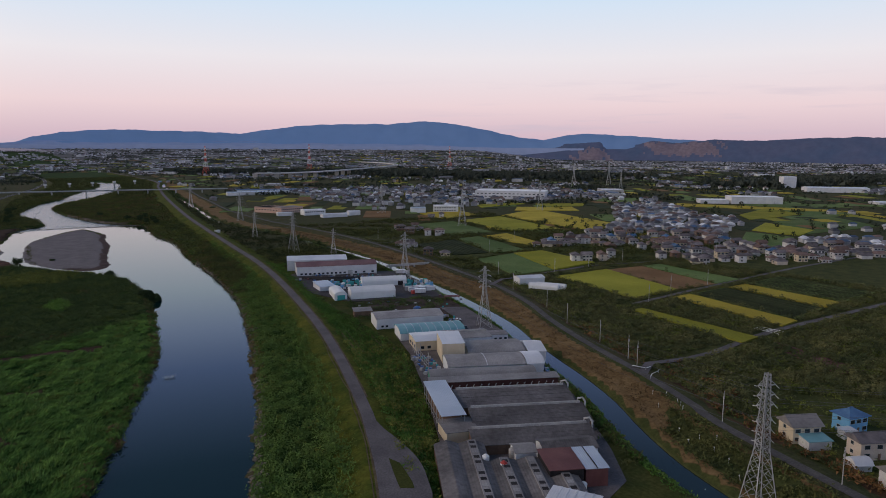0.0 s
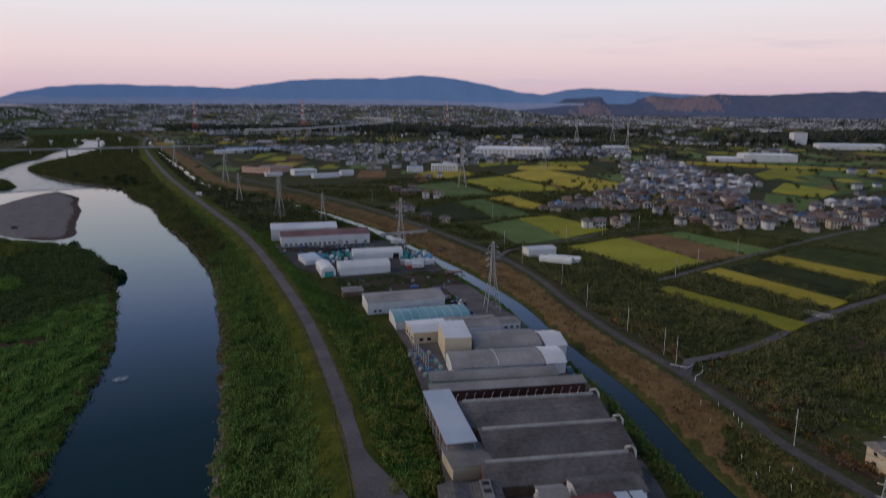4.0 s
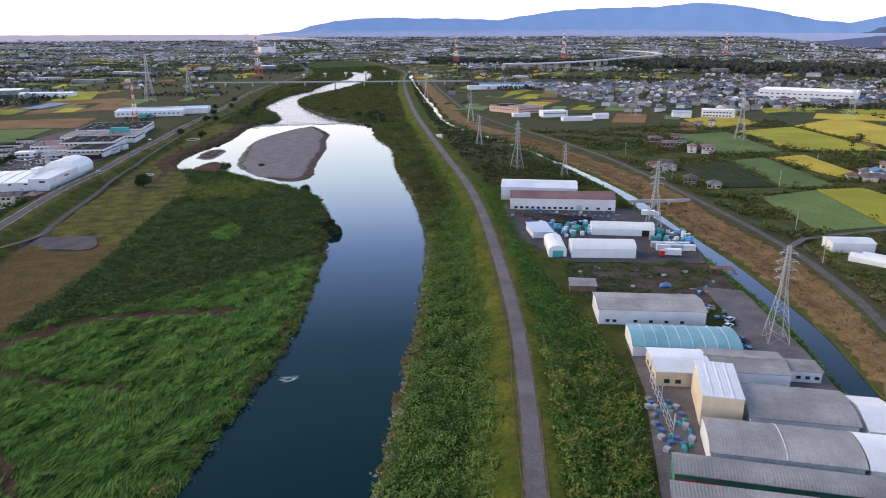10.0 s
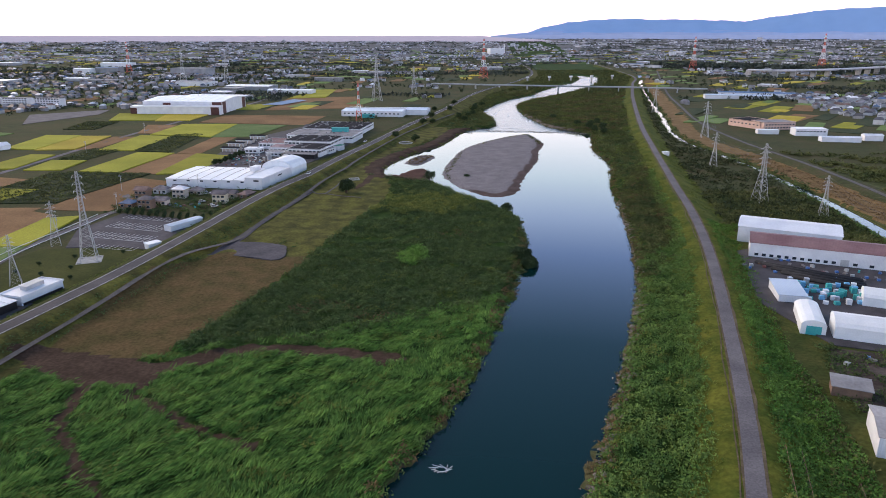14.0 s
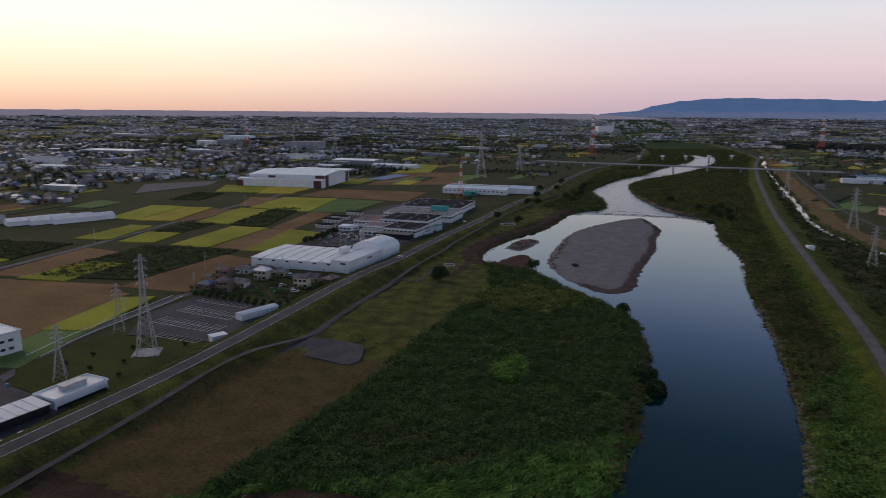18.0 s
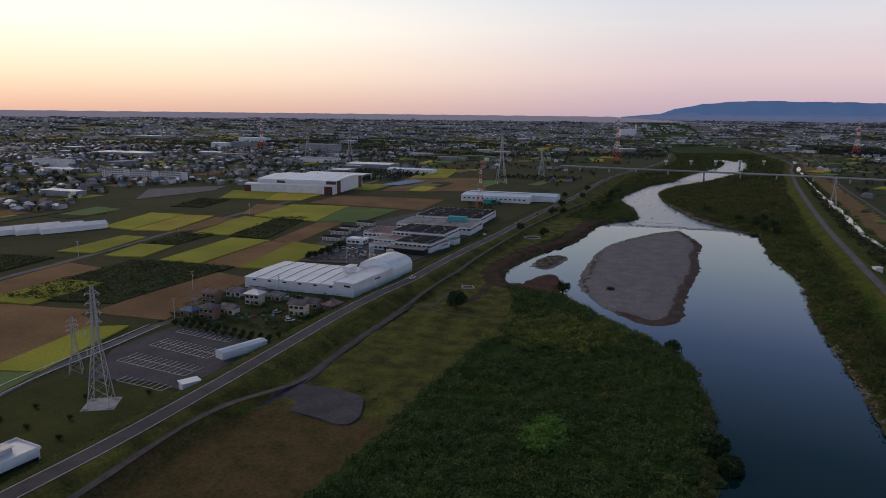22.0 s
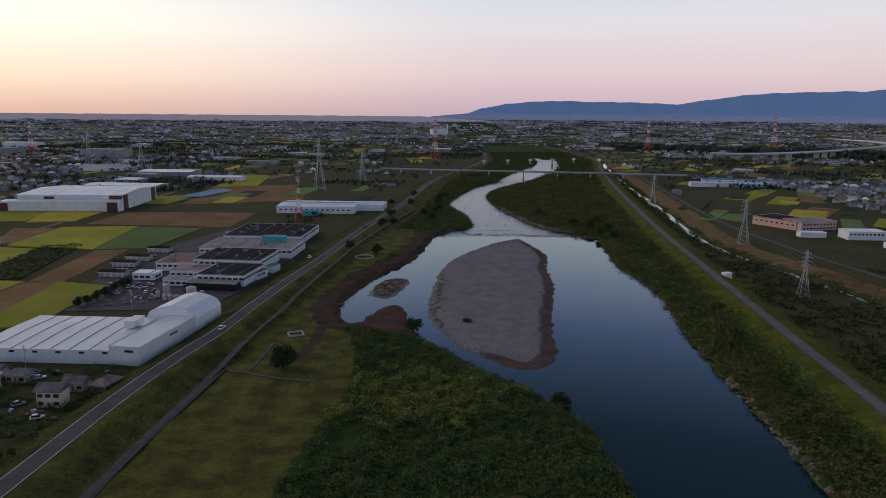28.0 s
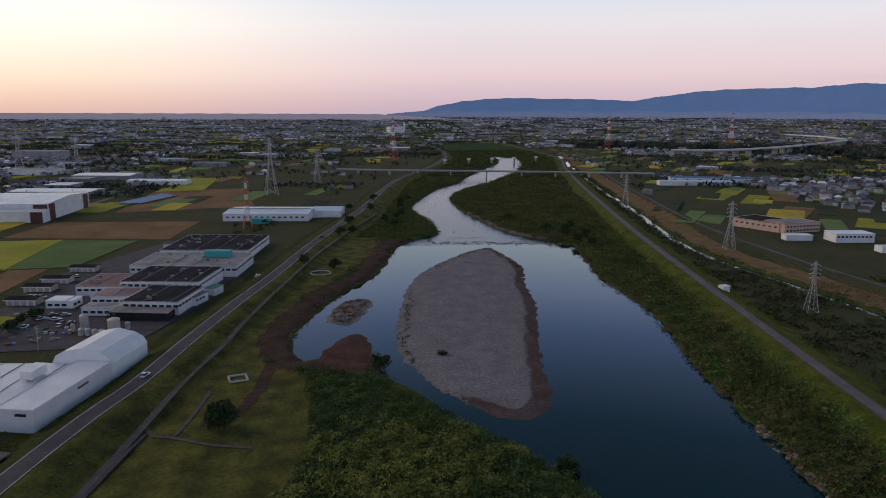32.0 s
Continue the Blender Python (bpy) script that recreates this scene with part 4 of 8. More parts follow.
def hall(name, label, x, y, angle, length, depth, h, roof="gable", rise=1.5, wall="white_wall", top="grey_roof", over=0.35, windows=(), turned=False, z=0.0, doors=(), seams=0.0,
         parapet=0.0, group="", ridge=False, seam_mat=None):
    """A long building: its front left foot at x, y, its front along the angle, its depth to the left of that. turned: the ridge runs front to back.
    windows: side, first, step, count, width, height, sill."""
    root = thing(name, label, "building", x, y, z, angle, group)
    span, run = (length, depth) if turned else (depth, length)
    prof = profile_of(roof, span, h, rise)

    def place(along, across, up):
        return (across, along, up) if turned else (along, across, up)

    k = len(prof)
    vs = [place(a, p, q) for a in (0, run) for p, q in prof] + [place(a, p, -0.6) for a in (0, run) for p in (0, span)]
    b0 = 2 * k
    fs = [[*range(k), b0 + 1, b0], [*range(2 * k - 1, k - 1, -1), b0 + 2, b0 + 3], [0, b0, b0 + 2, k], [k - 1, 2 * k - 1, b0 + 3, b0 + 1]]
    if turned:
        fs = [f[::-1] for f in fs]
    part("wall", mesh_of("wall", vs, fs, wall), root)
    o = over
    edge = [(prof[0][0] - o, prof[0][1] - o * 0.15), *prof[1:-1], (prof[-1][0] + o, prof[-1][1] - o * 0.15)]
    vs, fs = [], []
    for a in (-o, run + o):
        vs += [place(a, p, q + 0.22) for p, q in edge] + [place(a, p, q + 0.04) for p, q in edge]
    for i in range(k - 1):
        fs += [(i, i + 1, 2 * k + i + 1, 2 * k + i), (k + i, 3 * k + i, 3 * k + i + 1, k + i + 1), (i, k + i, k + i + 1, i + 1), (2 * k + i, 2 * k + i + 1, 3 * k + i + 1, 3 * k + i)]
    fs += [(0, 2 * k, 3 * k, k), (k - 1, 2 * k - 1, 4 * k - 1, 3 * k - 1)]
    if not turned:
        fs = [f[::-1] for f in fs]
    part("roof", mesh_of("roof", vs, fs, top), root)
    if seams:
        n = int(run / seams)
        for i in range(1, n):
            segs = [(place(i * run / n, p, q + 0.27), place(i * run / n, p2, q2 + 0.27)) for (p, q), (p2, q2) in zip(edge[:-1], edge[1:])]
            part("roof_seam", beams("roof_seam", segs, 0.22, seam_mat or top), root)
    if ridge:
        mid = max(prof, key=lambda e: e[1])
        part("ridge_duct", beams("ridge_duct", [(place(0.5, mid[0], mid[1] + 0.45), place(run - 0.5, mid[0], mid[1] + 0.45))], 0.7, "concrete"), root, "pale ridge duct")
    if parapet:
        t = 0.25
        part("parapet", boxes("parapet", [(-t, -t, h, length + t, 0, h + parapet), (-t, depth, h, length + t, depth + t, h + parapet), (-t, 0, h, 0, depth, h + parapet),
                                          (length, 0, h, length + t, depth, h + parapet)], wall), root)
    for s, first, step, count, w, hh, sill in windows:
        for i in range(count):
            a = first + i * step
            m = {"f": pose(a, 0, sill, 0, 0, 0), "b": pose(a, depth, sill, 0, 0, 180), "l": pose(0, a, sill, 0, 0, -90), "r": pose(length, a, sill, 0, 0, 90)}[s]
            part("window", window_mesh(w, hh), root, at=m)
    for s, a, w, hh, mat in doors:
        me = boxes("door", [(-w / 2, -0.07, -0.2, w / 2, 0.06, hh)] + [(-w / 2, -0.11, hh * q, w / 2, -0.06, hh * q + 0.05) for q in (0.25, 0.5, 0.75)], mat)
        part("door", me, root, at={"f": pose(a, 0, 0), "b": pose(a, depth, 0, 0, 0, 180), "l": pose(0, a, 0, 0, 0, -90), "r": pose(length, a, 0, 0, 0, 90)}[s])
    return root


# works between the levee and the canal, from far to near
hall("warehouse", "long white warehouse with a pale grey gable roof", 222, 453, -26, 43, 22, 7.5, "gable", 1.6, "white_wall", "white_roof", windows=[("l", 4, 6, 3, 1.6, 1.0, 4)])
hall("warehouse", "white warehouse with a maroon roof and low windows", 217.5, 429, -23, 56, 19, 6.6, "gable", 2.0, "white_wall", "maroon_roof",
     windows=[("f", 3, 3.0, 11, 1.5, 1.1, 1.0), ("f", 41, 6, 3, 1.6, 1.1, 1.0)], doors=[("f", 37, 3.2, 3.2, "galvanised")])
# the doorway is a near-black panel for the shade inside
hall("storage_tent", "white barrel-roofed storage hall with a dark doorway", 234, 371, -25, 29, 9, 3.4, "tent", 2.4, "tent_cloth", "tent_cloth", 0.1, doors=[("f", 25, 3.4, 3.2, "dark_or_shade")])
hall("storage_tent", "white fabric storage hall with rounded shoulders", 208.5, 343, -21, 27, 11, 4.2, "tent", 2.6, "tent_cloth", "tent_cloth", 0.1)
hall("storage_tent", "small white fabric hall with a teal folding door", 200, 347.5, -20, 7.5, 20, 3.2, "tent", 1.8, "tent_cloth", "tent_cloth", 0.1, doors=[("f", 3.9, 4.6, 3.0, "teal_door")], turned=True)
hall("open_shed", "low shed with a dull blue-grey metal roof", 205.5, 374.8, -12, 9.5, 15.5, 3.0, "shed", 0.8, "white_wall", "pale_blue_roof")
hall("open_shed", "small weathered shed with a flat grey roof", 188.5, 307, -24, 9.5, 6.5, 2.8, "shed", 0.6, "timber_wall", "grey_roof")
hall("warehouse", "white warehouse with a weathered grey gable roof", 183.6, 278.3, -22.6, 34.5, 15.3, 5.2, "gable", 1.2, "white_wall", "grey_roof", windows=[("f", 3, 2.2, 2, 1.2, 0.9, 0.9), ("f", 12, 5, 4, 1.2, 0.9, 0.9)])
hall("factory_hall", "low hall with a ribbed teal barrel roof", 180.8, 253.8, -24, 31, 15, 3.6, "barrel", 1.8, "white_wall", "teal_roof", seams=3.4, seam_mat="pale_blue_roof")
hall("office_block", "low cream office with a pale metal roof", 176.5, 236.2, -24, 15, 14.5, 4.6, "gable", 0.7, "cream_wall", "white_roof", windows=[("l", 3, 4, 3, 2.2, 1.2, 1.2), ("f", 3, 3, 2, 1.5, 1.2, 1.2)])
hall("factory_hall", "grey-roofed workshop with small roof vents", 190.5, 233.5, -27, 22, 14, 4.0, "gable", 0.9, "white_wall", "grey_roof", ridge=True)
hall("annex", "small white annex with a flat grey roof", 213, 226.5, -27, 8, 7, 3.6, "flat", 0, "white_wall", "slate_roof", windows=[("f", 2, 2.4, 3, 1.2, 0.9, 1.3)])
hall("tall_shed", "tall tan clad tower shed with a pale ribbed roof", 174.8, 215.5, -31, 9.5, 18, 8.6, "shed", 0.5, "cream_wall", "white_roof", 0.1, seams=2.0)
# dark panels paint the shade of the open bays
hall("factory_hall", "grey barrel-roofed hall with open bays and a white gable end", 184.5, 209.8, -29, 24, 16.5, 4.2, "barrel", 1.8, "white_wall", "grey_roof", windows=[],
     doors=[("f", 3 + 4.2 * k, 2.8, 2.8, "dark_or_shade") for k in range(6)])
hall("factory_hall", "long grey barrel-roofed hall with a pale end bay", 166, 200.7, -29.8, 31, 14, 4.2, "barrel", 1.9, "white_wall", "grey_roof", ridge=False, seams=15.4, seam_mat="white_roof")
hall("factory_hall", "white end bay with a folded metal roof", 206.5, 196.2, -29, 7.5, 16.5, 4.0, "gable", 2.0, "white_wall", "white_roof")
hall("factory_hall", "white end bay with a rounded metal roof", 193.6, 184.6, -29.8, 6.8, 14, 4.2, "barrel", 2.1, "white_wall", "white_roof")
hall("factory_hall", "narrow shed with a pale rounded roof over red and green walls", 154.3, 197.3, -31, 41, 7.2, 3.8, "barrel", 1.1, "green_paint", "grey_roof", doors=[("f", 5, 9.5, 2.6, "red_paint"), ("f", 35, 8, 2.6, "white_wall")])
brown = hall("open_kiln_shed", "dark brown open-fronted shed with a row of pale arched ribs", 148.6, 189.9, -30, 48.5, 4.0, 4.6, "shed", 0.6, "brown_panel", "grey_roof", 0.5)
for k in range(17):
    part("rib", tube("rib", [(2 + k * 2.75, -0.25, 0), (2 + k * 2.75, -0.35, 2.2), (2.25 + k * 2.75, -0.3, 3.0), (2.7 + k * 2.75, -0.25, 3.4)], 0.13, "tent_cloth"), brown, "pale curved rib")
lean = thing("lean_to", "long open lean-to with a smooth blue-white metal roof on posts", "shed", 129.6, 159.7, 0, -27)
part("roof", mesh_of("roof", [(-0.4, -0.4, 6.5), (7.8, -0.4, 6.5), (7.8, 31.4, 7.0), (-0.4, 31.4, 7.0), (-0.4, -0.4, 6.3), (7.8, -0.4, 6.3), (7.8, 31.4, 6.8), (-0.4, 31.4, 6.8)],
                     [(0, 1, 2, 3), (7, 6, 5, 4), (0, 4, 5, 1), (1, 5, 6, 2), (2, 6, 7, 3), (3, 7, 4, 0)], "pale_blue_roof"), lean)
part("inner_wall", boxes("inner_wall", [(1.2, 2.0, -0.4, 7.2, 30.8, 3.6)], "timber_wall"), lean, "low dark block set in under the roof")
for q in range(8):
    for sx_ in (0.0, 7.3):
        part("post", boxes("post", [(sx_ - 0.1, 0.1 + q * 4.4, -0.4, sx_ + 0.1, 0.3 + q * 4.4, 6.4)], "galvanised"), lean, "grey steel post")
part("rail", boxes("rail", [(-0.12, 0.2, 3.0, -0.04, 31.0, 3.15), (-0.12, 0.2, 1.4, -0.04, 31.0, 1.55)], "galvanised"), lean)
for k, (sx, sy, ln_, dp) in enumerate(((143.2, 167.2, 40, 14.2), (136.4, 151.6, 38, 13.6), (127.5, 142.0, 37, 8.6))):
    r = hall("factory_hall", "low sooty slate-roofed kiln hall with a pale rear roof strip", sx, sy, -30.5, ln_, dp, 3.4, "kiln", 2.2, "timber_wall", "sooty_roof", 0.5, ridge=True, group="kiln halls side by side")
    ya, yb, za, zb = dp * 0.81, dp + 0.5, 5.6 + 0.24, 4.39 + 0.12
    part("rear_sheet", mesh_of("rear_sheet", [(-0.5, ya, za), (ln_ + 0.5, ya, za), (ln_ + 0.5, yb, zb), (-0.5, yb, zb), (-0.5, ya, za - 0.1), (ln_ + 0.5, ya, za - 0.1), (ln_ + 0.5, yb, zb - 0.1), (-0.5, yb, zb - 0.1)],
                               [(0, 1, 2, 3), (7, 6, 5, 4), (0, 4, 5, 1), (1, 5, 6, 2), (2, 6, 7, 3), (3, 7, 4, 0)], "grey_roof"), r, "pale weathered sheets behind the ridge")
    part("end_vent", tube("end_vent", [(ln_ - 1.2, ya + 0.6, 5.5), (ln_ - 0.9, ya + 0.6, 6.9), (ln_ + 0.6, ya + 0.2, 7.2), (ln_ + 1.3, ya - 0.6, 6.2), (ln_ + 1.1, ya - 0.8, 4.4)], 0.35, "galvanised", 8), r, "bent grey vent pipe")
    for q in range(3):
        part("seam_strip", beams("seam_strip", [((0.3, dp * (0.2 + 0.19 * q), 3.4 + (2.2 * 0.55 * (0.2 + 0.19 * q) / 0.4 if 0.2 + 0.19 * q < 0.4 else 2.2 * (0.55 + 0.45 * (0.19 * q - 0.2) / 0.39)) + 0.25), (ln_ - 0.3, dp * (0.2 + 0.19 * q), 3.4 + (2.2 * 0.55 * (0.2 + 0.19 * q) / 0.4 if 0.2 + 0.19 * q < 0.4 else 2.2 * (0.55 + 0.45 * (0.19 * q - 0.2) / 0.39)) + 0.25))], 0.14, "sooty_roof"), r)
hall("annex", "small shed with a dark roof and a yellow side wall", 125.9, 152.9, -24, 10.2, 10.5, 3.9, "flat", 0, "cream_wall", "slate_roof", 0.3)
for k in range(5):
    r = hall("factory_hall", "low dark hall with skylight hatches along its ridge", 98.5 + 6.1 * k, 119.5 - 4.1 * k, -33.5, 7.0, 36 if k < 2 else 24, 3.6, "gable", 1.1, "timber_wall", "sooty_roof", 0.2, turned=True, group="hatch-roofed halls")
    for q in range(11 if k == 1 else 7):
        if k in (1, 2, 3, 4):
            part("skylight", boxes("skylight", [(2.7, 1.5 + q * 3.2, 4.4, 4.3, 3.0 + q * 3.2, 5.0)], "dark_or_shade" if (q + k) % 3 else "grey_roof"), r, "raised roof hatch")
    if k:
        part("ridge_strip", boxes("ridge_strip", [(2.3, 0.2, 4.2, 4.7, 35.8 if k == 1 else 23.8, 4.93)], "slate_roof"), r, "pale ridge strip")
# solid near-black walls stand for the shaded inside of this open shed
hall("open_shed", "open shed with a rust-red metal roof", 129.8, 114.6, -31, 9.3, 12, 5.6, "shed", 0.4, "dark_or_shade", "rust_roof", 0.3)
hall("open_shed", "shed with two pale blue roof panels over red walls", 138.4, 109.6, -31, 6.2, 12.2, 5.4, "shed", 0.4, "rust_roof", "pale_blue_roof", 0.3, seams=3.1, seam_mat="dark_or_shade")
hall("annex", "small white works hut with a grey gable roof", 131, 128.5, -30, 6, 6, 5.0, "gable", 1.0, "white_wall", "grey_roof", windows=[("f", 2, 2, 2, 1.0, 1.0, 2.6)])
hall("factory_hall", "low grey-roofed hall beside the works hut", 138.5, 124.5, -28, 16, 8, 4.8, "gable", 1.2, "white_wall", "sooty_roof")
# near-black walls in place of the shade under the sheets
hall("canopy", "raised canopy of white roofing sheets over the kiln works", 116.2, 104.2, -65, 12, 8, 5.8, "shed", 0.4, "dark_or_shade", "white_roof", 0.3, seams=2.0)
for sx, sy, mats_ in ((124.3, 126.4, ("tent_cloth", "red_paint")), (123.2, 132.5, ("tent_cloth", "tent_cloth")), (132, 131, ("concrete", "concrete")), (134.5, 111.2, ("tent_cloth", "tent_cloth")), (136.2, 108.6, ("tent_cloth", "tent_cloth"))):
    s = thing("storage_tank", "squat pale storage silo with a conical lid beside the kiln sheds", "tank", sx, sy, 2.6 if sy > 125 else 0, 0)
    part("shell", tube("shell", [(0, 0, 0), (0, 0, 0.1), (0, 0, 2.4)], [0.8, 1.0, 1.0], mats_[0], 14), s)
    part("lid", tube("lid", [(0, 0, 2.4), (0, 0, 2.9), (0, 0, 3.1)], [1.05, 0.5, 0.05], mats_[1], 14), s)

# works and houses beyond the western levee
hall("warehouse", "large white warehouse with a pale ribbed low roof", -95, 573, -7.5, 60, 42, 5.4, "gable", 0.5, "white_wall", "white_roof", seams=7.5, seam_mat="slate_roof", turned=False,
     windows=[("f", 6, 9, 6, 2.0, 0.8, 4.0)])
hall("warehouse", "long white flat-roofed wing beside the levee road", -31, 563, 76, 42, 12, 7.2, "flat", 0, "white_wall", "white_roof", parapet=0.4, windows=[("l", 4, 4, 1, 3.5, 0.9, 5.2), ("f", 22, 1.5, 4, 1.2, 0.7, 5.0)])
hall("storage_tent", "big white rounded tent hall", -21, 603, 76, 24, 22, 6.0, "tent", 5.4, "tent_cloth", "tent_cloth", 0.1)
hall("warehouse", "huge pale warehouse with brown corner panels", -289, 1002, -3, 99, 88, 14.5, "gable", 2.5, "white_wall", "white_roof", windows=[], doors=[("f", 30, 10, 13, "brown_panel"), ("f", 93, 12, 14, "brown_panel"), ("r", 8, 12, 14, "brown_panel"), ("r", 80, 12, 14, "brown_panel")], seams=11, seam_mat="pale_blue_roof")
hall("warehouse", "lower pale wing of the huge warehouse", -300, 990, -3, 111, 11.5, 9.5, "shed", 0.8, "white_wall", "white_roof", doors=[("f", 4, 8, 8, "brown_panel"), ("f", 105, 10, 9, "brown_panel")])
hall("factory_hall", "wide white factory with a blue-grey roof and roof vents", -40, 972, -7, 74, 46, 6.5, "gable", 1.2, "white_wall", "pale_blue_roof", windows=[("f", 4, 5, 14, 2.2, 1.2, 3)], ridge=True, seams=6)
hall("factory_hall", "small blue-grey hall beside the white factory", 36, 985, -7, 26, 30, 6, "gable", 1.8, "white_wall", "pale_blue_roof")
hall("annex", "green hut below the striped tower", -14, 955, -7, 14, 8, 4, "flat", 0, "teal_door", "teal_door")
hall("parking_shed", "long low pale blue shed beside the car park", -51.6, 466.3, 60, 20, 5, 3.0, "gable", 0.5, "white_wall", "pale_blue_roof", 0.2)
hall("hut", "small white hut at the car park entrance", -50, 436, 50, 6, 4, 3.0, "flat", 0, "white_wall", "white_roof")
hall("plant_building", "pale blue industrial block with a strip of windows", -132, 378, 70, 40, 26, 8.5, "flat", 0, "white_wall", "pale_blue_roof", parapet=0.5, windows=[("f", 4, 3.2, 11, 1.8, 1.0, 5.2), ("f", 4, 3.2, 11, 1.8, 1.0, 2)])
hall("plant_building", "white two-storey plant building beside the levee", -84, 318, 72, 33, 20, 7.0, "flat", 0, "white_wall", "white_roof", parapet=0.5, windows=[("f", 3, 3.2, 10, 1.8, 1.1, 4.4), ("f", 3, 3.2, 10, 1.8, 1.1, 1.2)])
# the carport's open sides are closed with shade-coloured walls
hall("carport", "open carport with a pale ribbed roof", -74, 352, 70, 16, 9, 3.2, "shed", 0.5, "dark_or_shade", "pale_blue_roof", 0.4, seams=2.7)
hall("plant_building", "long low white plant shed with dark clerestory and rooftop units", -68, 369, 74, 19, 10, 3.4, "flat", 0, "white_wall", "white_roof", parapet=0.7, doors=[("f", 9.5, 18, 1.2, "dark_or_shade")])
fac = [("dark flat-roofed factory with white fascia bands", -42, 688, -12, 27, 30, 6.5, "dark_roof"), ("dark flat-roofed factory wing with a white parapet", -53, 724, -10, 41, 36, 7.5, "dark_roof"),
       ("low white office with long window bands", -60, 766, -8, 61, 38, 6.5, "slate_roof"), ("vast black-roofed factory hall beside the levee", -55, 815, -8, 57, 56, 6.0, "dark_roof"), ("low maroon-roofed factory shed", -75, 725, -8, 25, 28, 5.5, "rust_roof"),
       ("pink-fronted factory shed with a maroon roof", -61, 704, -8, 19, 16, 5, "maroon_roof"), ("white box shed in the works yard", -81, 703, -9, 13, 9, 4, "white_roof"), ("low grey store beside the loading yard", -60, 688, -10, 15, 9, 4, "slate_roof")]
for lab, x_, y_, a_, l_, d_, h_, top_ in fac:
    r = hall("factory_hall", lab, x_, y_, a_, l_, d_, h_, "flat", 0, "white_wall", top_, parapet=0.25, windows=[("f", 2, 3.4, int((l_ - 3) / 3.4) + 1, 2.4, 1.2, h_ - 2.6), ("r", 2, 3.6, int((d_ - 3) / 3.6) + 1, 2.4, 1.2, h_ - 2.6)],
         group="factory beside the levee")
    g_ = np.random.default_rng(int(l_ * d_))
    for q in range(int(l_ * d_ / 170)):
        u_, v_, w_, e_ = g_.uniform(2, l_ - 4), g_.uniform(2, d_ - 4), g_.uniform(0.8, 2.2), g_.uniform(0.7, 1.6)
        part("roof_vent", boxes("roof_vent", [(u_, v_, h_ + 0.1, u_ + w_, v_ + e_, h_ + g_.uniform(0.7, 1.5))], ("slate_roof", "clad_grey", "slate_roof")[q % 3]), r, "small grey roof vent")
    for q in range(1, int(l_ / 13) + 1):
        part("roof_seam", beams("roof_seam", [((q * 13 - 3, 0.2, h_ + 0.27), (q * 13 - 3, d_ - 0.2, h_ + 0.27))], 0.2, "slate_roof" if top_ != "slate_roof" else "clad_grey"), r)
hall("roof_plant", "turquoise rooftop plant box on the black roof", -22, 785, -8, 15, 6, 3.6, "flat", 0, "teal_door", "teal_door", z=6.6)
for k, (tx, ty, tr, th) in enumerate(((-38, 662, 2.6, 5.5), (-52, 668, 1.8, 6.0), (-50, 658, 1.2, 2.8), (-47, 657, 1.2, 2.8), (-44, 656, 1.2, 2.8), (-41, 655, 1.2, 2.8), (-55, 663, 1.0, 3.4), (-33, 664, 1.1, 3.0))):
    s = thing("storage_tank", "upright pale storage tank in the factory yard", "tank", tx, ty, 0, 0, "tanks in the yard")
    part("shell", tube("shell", [(0, 0, 0), (0, 0, th)], [tr, tr], "galvanised" if k % 2 else "beige_wall", 12), s)
    part("lid", tube("lid", [(0, 0, th), (0, 0, th + 0.5), (0, 0, th + 0.7)], [tr * 1.04, tr * 0.6, 0.05], "galvanised", 12), s)

# east of the canal, farther up the valley
hall("factory_block", "long pink-walled works with a dark flat roof", 391, 893, -66, 42, 30, 7, "flat", 0, "pink_wall", "dark_roof", parapet=0.5, windows=[("f", 4, 5, 8, 2.2, 1.2, 3.5)])
hall("factory_block", "grey-pink office wing with bands of windows", 410, 850, 10, 36, 22, 7.5, "flat", 0, "pink_wall", "slate_roof", parapet=0.5, windows=[("f", 3, 3.4, 10, 2.0, 1.2, 4.6), ("f", 3, 3.4, 10, 2.0, 1.2, 1.4)])
hall("office_block", "white office block with a pale roof", 423, 809, -7.6, 29, 16, 6.5, "flat", 0, "white_wall", "white_roof", parapet=0.4, windows=[("f", 2, 3, 9, 1.8, 1.2, 3.8)])
hall("warehouse", "low white shed with a flat roof", 392, 822, -8, 20, 8, 4, "flat", 0, "white_wall", "white_roof")
hall("warehouse", "low white shed beside the orchard", 428, 770, -8, 34, 9, 4, "gable", 0.8, "white_wall", "white_roof")
hall("warehouse", "white farm shed with a pale roof", 470, 775, -8, 16, 9, 5, "gable", 1.2, "white_wall", "white_roof")
hall("factory_block", "huge white factory with three rows of windows", 806, 905, -52, 122, 60, 14, "flat", 0, "white_wall", "white_roof", parapet=0.6, windows=[("f", 5, 7, 17, 3.4, 1.3, 4), ("f", 5, 7, 17, 3.4, 1.3, 9), ("l", 5, 7, 7, 3.4, 1.3, 9)])
hall("factory_block", "white food works on the plain", 1077, 577, -46, 80, 40, 11, "flat", 0, "white_wall", "white_roof", parapet=0.5)
hall("factory_block", "lower white works wing on the plain", 1042, 612, -46, 45, 30, 6, "flat", 0, "white_wall", "white_roof")
hall("warehouse", "pale-roofed works beside the green field", 1500, 640, -50, 120, 40, 9, "gable", 2, "white_wall", "white_roof")
hall("rubber_works", "white factory with a sloping conveyor tower", 1612, 742, -40, 30, 22, 26, "flat", 0, "white_wall", "white_roof")
hall("warehouse", "pale corrugated greenhouse block", 560, 760, -30, 20, 14, 6, "gable", 1.5, "white_wall", "pale_blue_roof")
